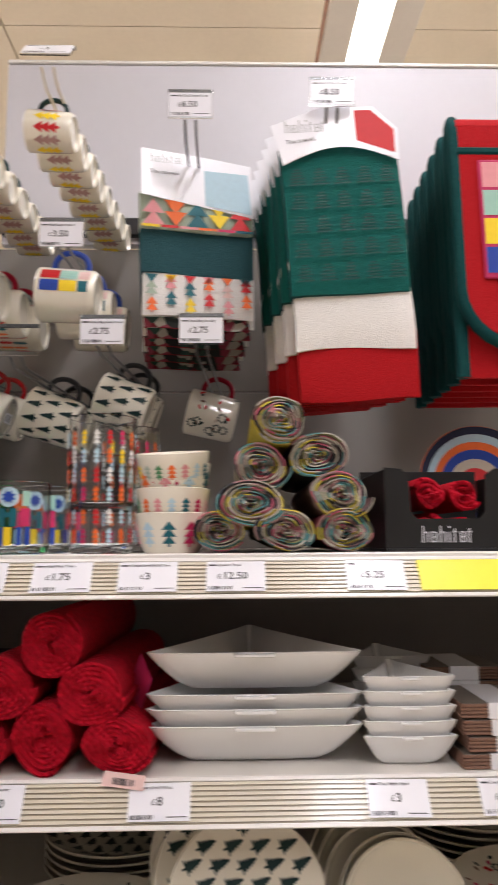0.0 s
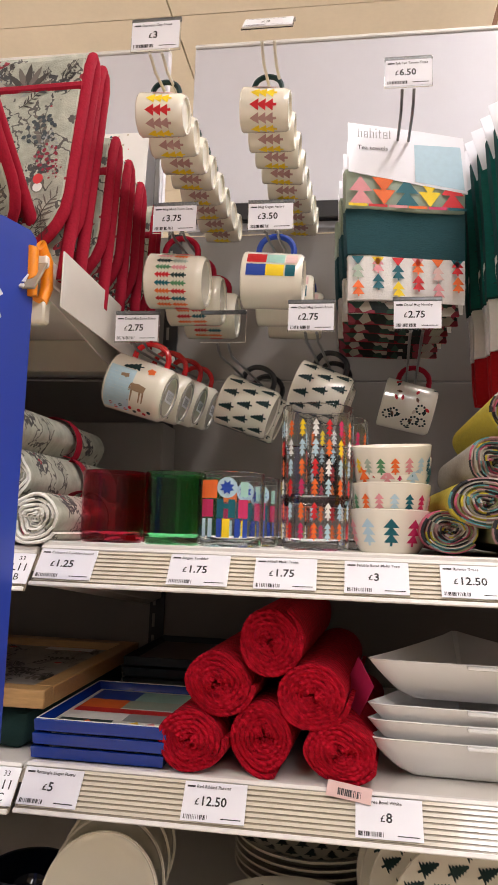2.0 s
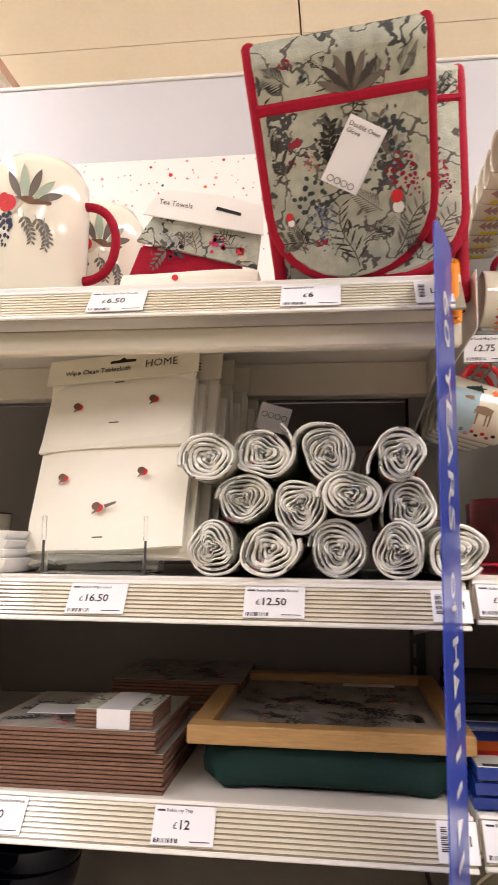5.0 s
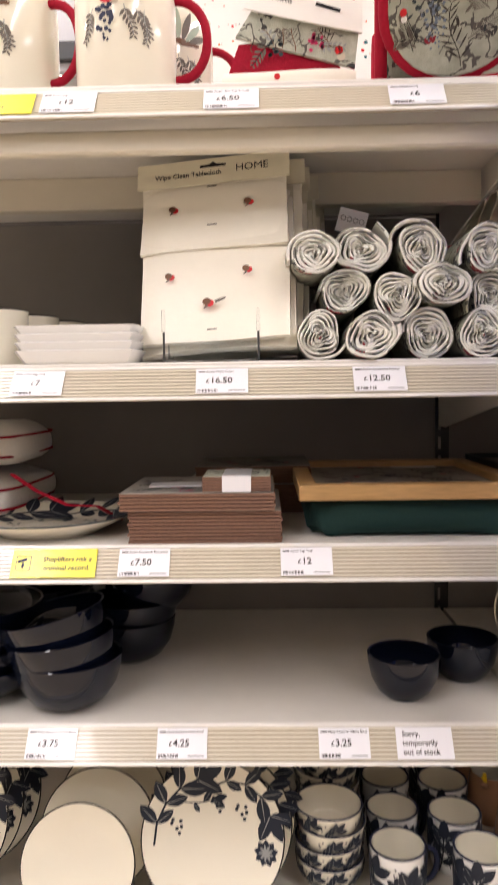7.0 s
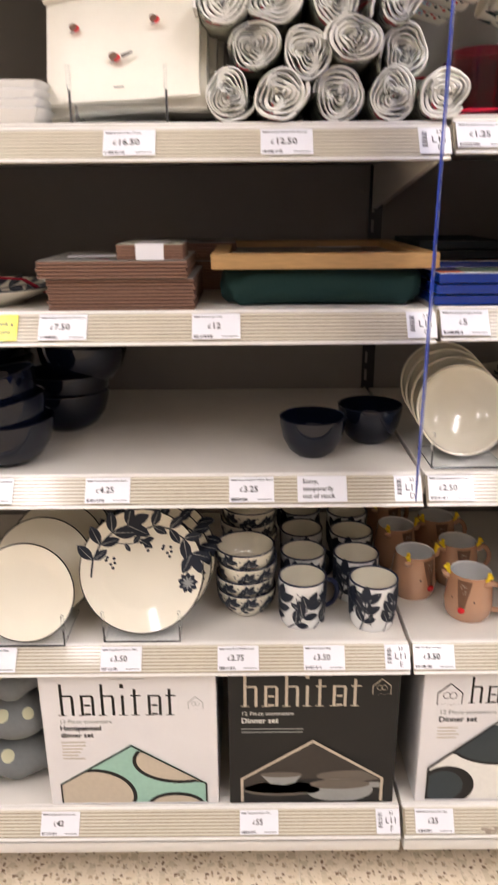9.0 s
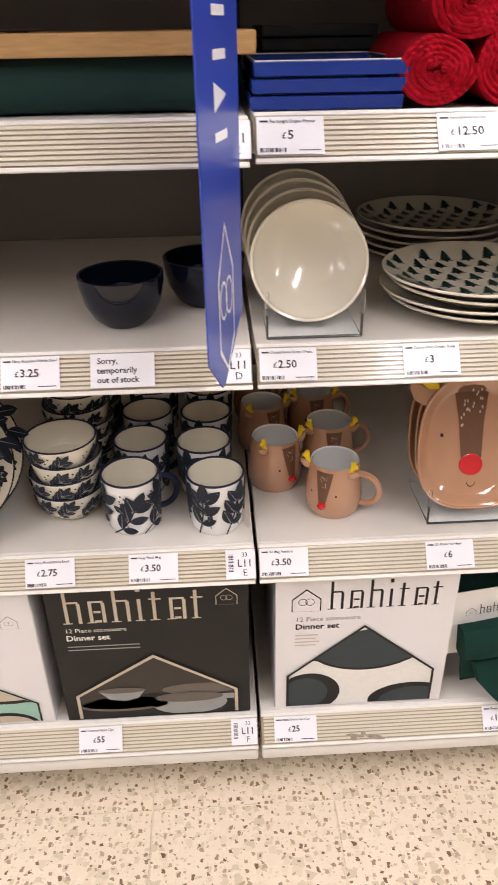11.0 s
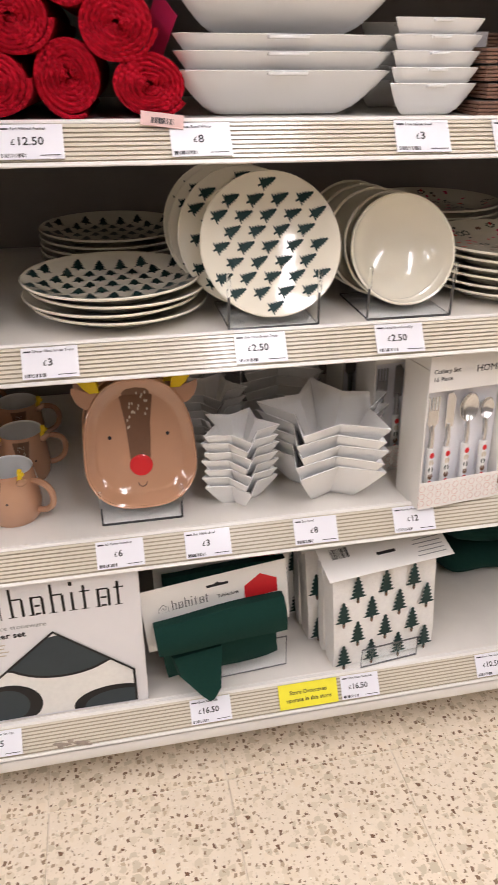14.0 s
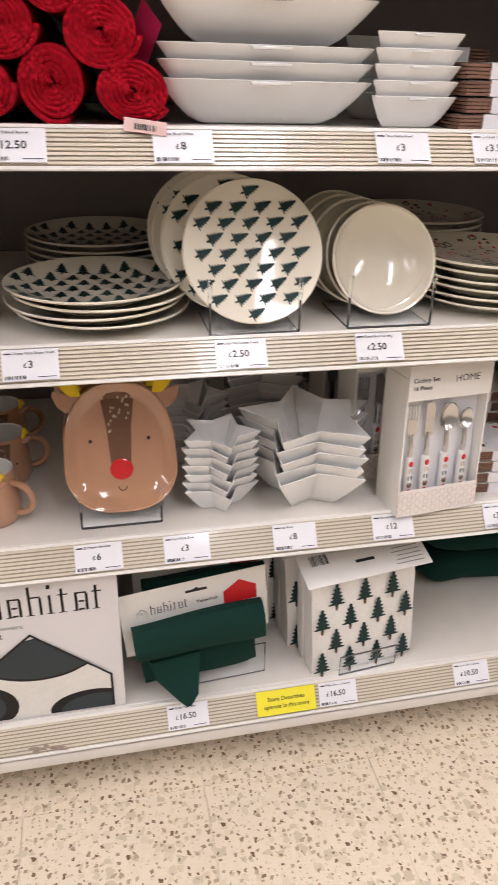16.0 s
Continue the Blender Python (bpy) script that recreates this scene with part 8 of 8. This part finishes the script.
for k in range(4):
    navy_bowl(pose(-1.26, 1.22, ZLD + 0.030 * k), 0.100, 0.052, "navy pasta bowls", "wide glossy dark navy pasta bowl in a stack")

# ---- left bay: floral shelf ----
ZLE = 0.4762
display_stand(-1.110, 0.858, ZLE, 0.128, 0.11)
for k, (dx, dy) in enumerate(((0, 0), (0.012, 0.075), (0.020, 0.145), (0.026, 0.19))):
    plate("side_plate", "plain cream plate with a black rim on edge", "plate", upright(-1.110 + dx, 0.868 + dy, ZLE + 0.008, 0.083 + 0.006 * (k > 0), 17), 0.083 + 0.006 * (k > 0), M_ceramic, "rimmed plates on edge", None, 0.014, P["charcoal"])
display_stand(-0.917, 0.868, ZLE, 0.128, 0.11)
for k, (dx, dy) in enumerate(((0, 0), (0.012, 0.030), (0.018, 0.06))):
    plate("dinner_plate", "cream plate with dark floral spray on edge", "plate", upright(-0.917 + dx, 0.884 + dy, ZLE + 0.012, 0.105, 20), 0.105, M_ceramic, "floral plates on edge", floral_print(0.105), 0.018, P["charcoal"])
for k, (x, y) in enumerate(((-1.345, 0.925), (-1.335, 0.965), (-1.32, 1.005))):
    plate("dinner_plate", "cream plate covered in dark florals on edge", "plate", upright(x, y, ZLE + 0.008, 0.113, 17), 0.113, M_ceramic, "floral plates on edge", floral_print(0.113), 0.018, P["charcoal"])


def vine_print(seed, h, span=0.27):
    def go(bm, fn):
        q = random.Random(seed)
        up = lambda a, b: Vector((*(fn(a, b).xy * 1.009), fn(a, b).z))
        for k in range(6):
            u = -span / 2 + span * k / 6
            add_vine(bm, fn, u + 0.006 * q.random(), 0.004, 35 + 50 * q.random(), 0.056, 3, 90 * (q.random() - 0.4), 0.036, "ink_blue", up)
            add_vine(bm, fn, u + 0.026, 0.010 + 0.020 * q.random(), 110, 0.026, 2, -40, 0.020, "ink_blue", up, False)
            for j in range(5):
                add_shape(bm, ring_pts(0.0017, 6, u + 0.020 + 0.004 * math.cos(j * 2), min(h - 0.006, 0.056 + 0.0045 * j)), fn, pi["ink_blue"])
    return go


def floral_mug(m, seed):
    return mug("white mug covered in dark blue leaf print", m, 0.0385, 0.0425, 0.089, M_white, M_ceramic, P["navy"], vine_print(seed, 0.088), "mug", "floral mugs", rim=P["navy"], lift=0.0017)


first = floral_mug(pose(-0.642, 0.936, ZLE, 0, 0, 20), 1)
second = floral_mug(pose(-0.519, 0.927, ZLE, 0, 0, 75), 2)
for r, (y, dz) in enumerate(((1.032, 0), (1.128, 0), (1.225, 0))):
    copy_thing(first, pose(-0.634 + 0.004 * r, y, ZLE, 0, 0, 30 + 50 * r))
    copy_thing(second, pose(-0.536 + 0.004 * r, y - 0.012, ZLE, 0, 0, 65 + 20 * r))


def floral_bowl(m, seed):
    t = thing("nibble_bowl", "small white bowl with dark blue leaf print", "bowl", m, group="floral bowls")
    r, h = 0.053, 0.050
    part("body", add_lathe(bmesh.new(), [(0, 0.003), (r * 0.42, 0.003), (r * 0.44, 0), (r * 0.52, 0), (r * 0.80, h * 0.30), (r * 0.95, h * 0.62), (r, h), (r - 0.001, h + 0.0008), (r - 0.0035, h), (r * 0.88, h * 0.6), (r * 0.70, h * 0.3), (r * 0.4, 0.010), (0, 0.008)], 40), M_ceramic, t)
    part("rim", add_tube(bmesh.new(), [(*p, h + 0.0004) for p in ring_pts(r - 0.0017, 40)], 0.0016, 6, closed=True), P["navy"], t)
    bm = bmesh.new()
    def skin(u, v):
        f = v / h
        q = r * (0.80 + 0.15 * (f - 0.3) / 0.32 if f < 0.62 else 0.95 + 0.05 * (f - 0.62) / 0.38) + 0.0019
        a = radians(-90) + u / r
        return Vector((q * math.cos(a), q * math.sin(a), v))
    q = random.Random(seed)
    up = lambda u, v: Vector((*(skin(u, v).xy * 1.009), skin(u, v).z))
    for k in range(9):
        add_vine(bm, skin, -0.155 + 0.0345 * k, 0.015, 20 + 20 * q.random(), 0.030, 3, 30, 0.020, "ink_blue", up)
        for j in range(4):
            add_shape(bm, ring_pts(0.0016, 6, -0.150 + 0.0345 * k + 0.004 * math.cos(j * 2), 0.030 + 0.004 * j), skin, pi["ink_blue"])
    part("print", bm, PL, t, smooth=False)
    return t


first = floral_bowl(pose(-0.740, 0.975, ZLE), 3)
for n, (x, y) in enumerate(((-0.740, 0.975), (-0.735, 1.090), (-0.735, 1.205))):
    for k in range(5 if n else 4):
        if n or k:
            copy_thing(first, pose(x + 0.002 * (-1) ** k, y, ZLE + 0.0265 * k, 0, 0, 70 * k + 30 * n))

# ---- left bay: bottom shelf ----
ZLF = 0.1482
carton(-1.096, -0.793, 0.848, ZLF, 0.280, 0.26, M_box_white, M_box_white, "white boxed handpainted dinner set with mint picture", art_mint, "dinner set boxes")
carton(-0.773, -0.470 - 0.008, 0.848, ZLF, 0.284, 0.26, P["charcoal"], P["charcoal"], "black boxed stoneware dinner set with bowls pictured", art_black, "dinner set boxes")


def dotted_cloth():
    m = mat("grey_dotted_cloth", (0.17, 0.18, 0.18), 0.7, grain=0.12, scale=120, bump=0.4, bscale=300)
    nt = m.node_tree
    b = nt.nodes["Principled BSDF"]
    old = b.inputs["Base Color"].links[0].from_socket
    tc, vo = nt.nodes.new("ShaderNodeTexCoord"), nt.nodes.new("ShaderNodeTexVoronoi")
    vo.inputs["Scale"].default_value = 19
    vo.inputs["Randomness"].default_value = 0.6
    nt.links.new(tc.outputs["Object"], vo.inputs["Vector"])
    less, mix = nt.nodes.new("ShaderNodeMath"), nt.nodes.new("ShaderNodeMix")
    less.operation, less.inputs[1].default_value = "LESS_THAN", 0.25
    mix.data_type = "RGBA"
    nt.links.new(vo.outputs["Distance"], less.inputs[0])
    nt.links.new(less.outputs[0], mix.inputs[0])
    nt.links.new(old, mix.inputs[6])
    mix.inputs[7].default_value = (0.62, 0.60, 0.40, 1)
    nt.links.new(mix.outputs[2], b.inputs["Base Color"])
    return m


M_dots = dotted_cloth()
for k in range(3):
    cushion(-1.42, -1.105, 0.875 + 0.004 * k, 1.22, ZLF + 0.088 * k, ZLF + 0.088 * (k + 1), M_dots, "puffy grey quilted cushion with pale yellow dots", "dotted cushions", 25 + k, tuft=3)

# ---- blue banner clipped to the shelf end ----
t = thing("hanging_banner", "tall narrow blue plastic banner clipped to the shelf end", "banner", Matrix.LocRotScale((-0.4795, 0.826, 0), Euler((0, 0, math.atan2(0.135, 0.038) - math.pi / 2 + math.pi / 2)), None))
bw = math.hypot(0.038, 0.135)
bm = bmesh.new()
prof = [(0.0, 0.845), (-bw * 0.58, 0.790), (-bw * 0.66, 0.790), (-bw, 0.835), (-bw, 1.612), (-bw * 0.985, 1.628), (-bw * 0.93, 1.637), (-bw * 0.80, 1.644), (-bw * 0.40, 1.655), (-bw * 0.08, 1.656), (0.0, 1.648)]
add_prism(bm, prof, -0.0007, 0.0007)
part("sheet", bm, M_banner, t)
bm = bmesh.new()
base = Matrix.Translation((-bw * 0.5, 0, 0))
turn = base @ Matrix.Rotation(radians(90), 4, "Y")
add_text(bm, "60 YEARS", 0.0605, turn @ pose(-1.585, 0, -0.021), 0, "LEFT", 0.01, 0.0014)
add_text(bm, "of", 0.055, turn @ pose(-1.300, 0, -0.020), 0, "LEFT", 0.0, 0.0014)
fn = lambda u, v: Vector((-bw * 0.5 + v, -0.0014, u))
for k in range(7):
    z = 1.236 - k * 0.0322
    if k in (1, 5):
        add_shape(bm, [(z - 0.024, -0.021), (z - 0.012, 0.021), (z, -0.021)], fn, 0)
    elif k in (3, 4, 6):
        add_rect(bm, z - 0.016, z - 0.008, -0.021, 0.021, fn, 0)
    else:
        add_rect(bm, z - 0.008, z - 0.001, -0.021, 0.021, fn, 0)
        add_rect(bm, z - 0.023, z - 0.0085, -0.004, 0.004, fn, 0)
        add_rect(bm, z - 0.030 + 0.0005, z - 0.0235, -0.021, 0.021, fn, 0) if k == 0 else add_rect(bm, z - 0.024, z - 0.0085, 0.012, 0.021, fn, 0)
o = [(-0.030, 0.83), (-0.030, 0.905), (0.0, 0.955), (0.030, 0.905), (0.030, 0.83), (0.0, 0.800)]
for a in range(6):
    b = (a + 1) % 6
    k = 0.88
    c = 0.878
    P4 = [o[a], o[b], (o[b][0] * k, c + (o[b][1] - c) * 0.93), (o[a][0] * k, c + (o[a][1] - c) * 0.93)]
    add_shape(bm, [(v, u) for u, v in P4], fn, 0)
for sg in (-1, 1):
    for k in range(12):
        a0, a1 = 2 * math.pi * k / 12, 2 * math.pi * (k + 1) / 12
        pts = [(rr * math.cos(a) + sg * 0.0105, 0.880 + 1.5 * rr * math.sin(a)) for rr, a in ((0.0135, a0), (0.0135, a1), (0.0112, a1), (0.0112, a0))]
        add_shape(bm, [(v, u) for u, v in pts], fn, 0)
part("print", bm, M_card, t, smooth=False)
bm = bmesh.new()
add_tube(bm, [(-0.003, 0, 1.578), (0.016, 0, 1.574), (0.024, 0, 1.596), (0.021, 0, 1.628), (0.008, 0, 1.645), (-0.006, 0, 1.636)], 0.0078, 10, closed=True)
part("clip", bm, M_orange, t, "orange plastic clip")

# ---- terrazzo floor tiles, last ----
floor = bpy.data.objects["floor"]
tile_mesh = None
TX, TY = [-1.845 + 0.3 * k for k in range(9)], [-0.72 + 0.3 * k for k in range(6)]
for x in TX:
    for y in TY:
        if tile_mesh is None:
            bm = box(0.0009, 0.2991, 0.0009, 0.2991, -0.012, 0.0, 0.0008)
            ob = part("tile", bm, M_terrazzo, floor)
            tile_mesh = ob.data
        else:
            ob = new("tile", tile_mesh)
            ob.parent = floor
        ob.location = (x, y, 0)
bm = bmesh.new()
for i in range(-20, 20):
    for j in range(-11, 21):
        x, y = -1.845 + 0.3 * i, -0.72 + 0.3 * j
        if -6 < x < 5.7 and -3 < y < 6.7 and not (0 <= i < 9 and 0 <= j < 6):
            add_box(bm, x + 0.0009, x + 0.2991, y + 0.0009, y + 0.2991, -0.012, 0.0)
tagged(part("far_tiles", bm, M_terrazzo, floor), "terrazzo tiles further along the aisle", kind="stuff")
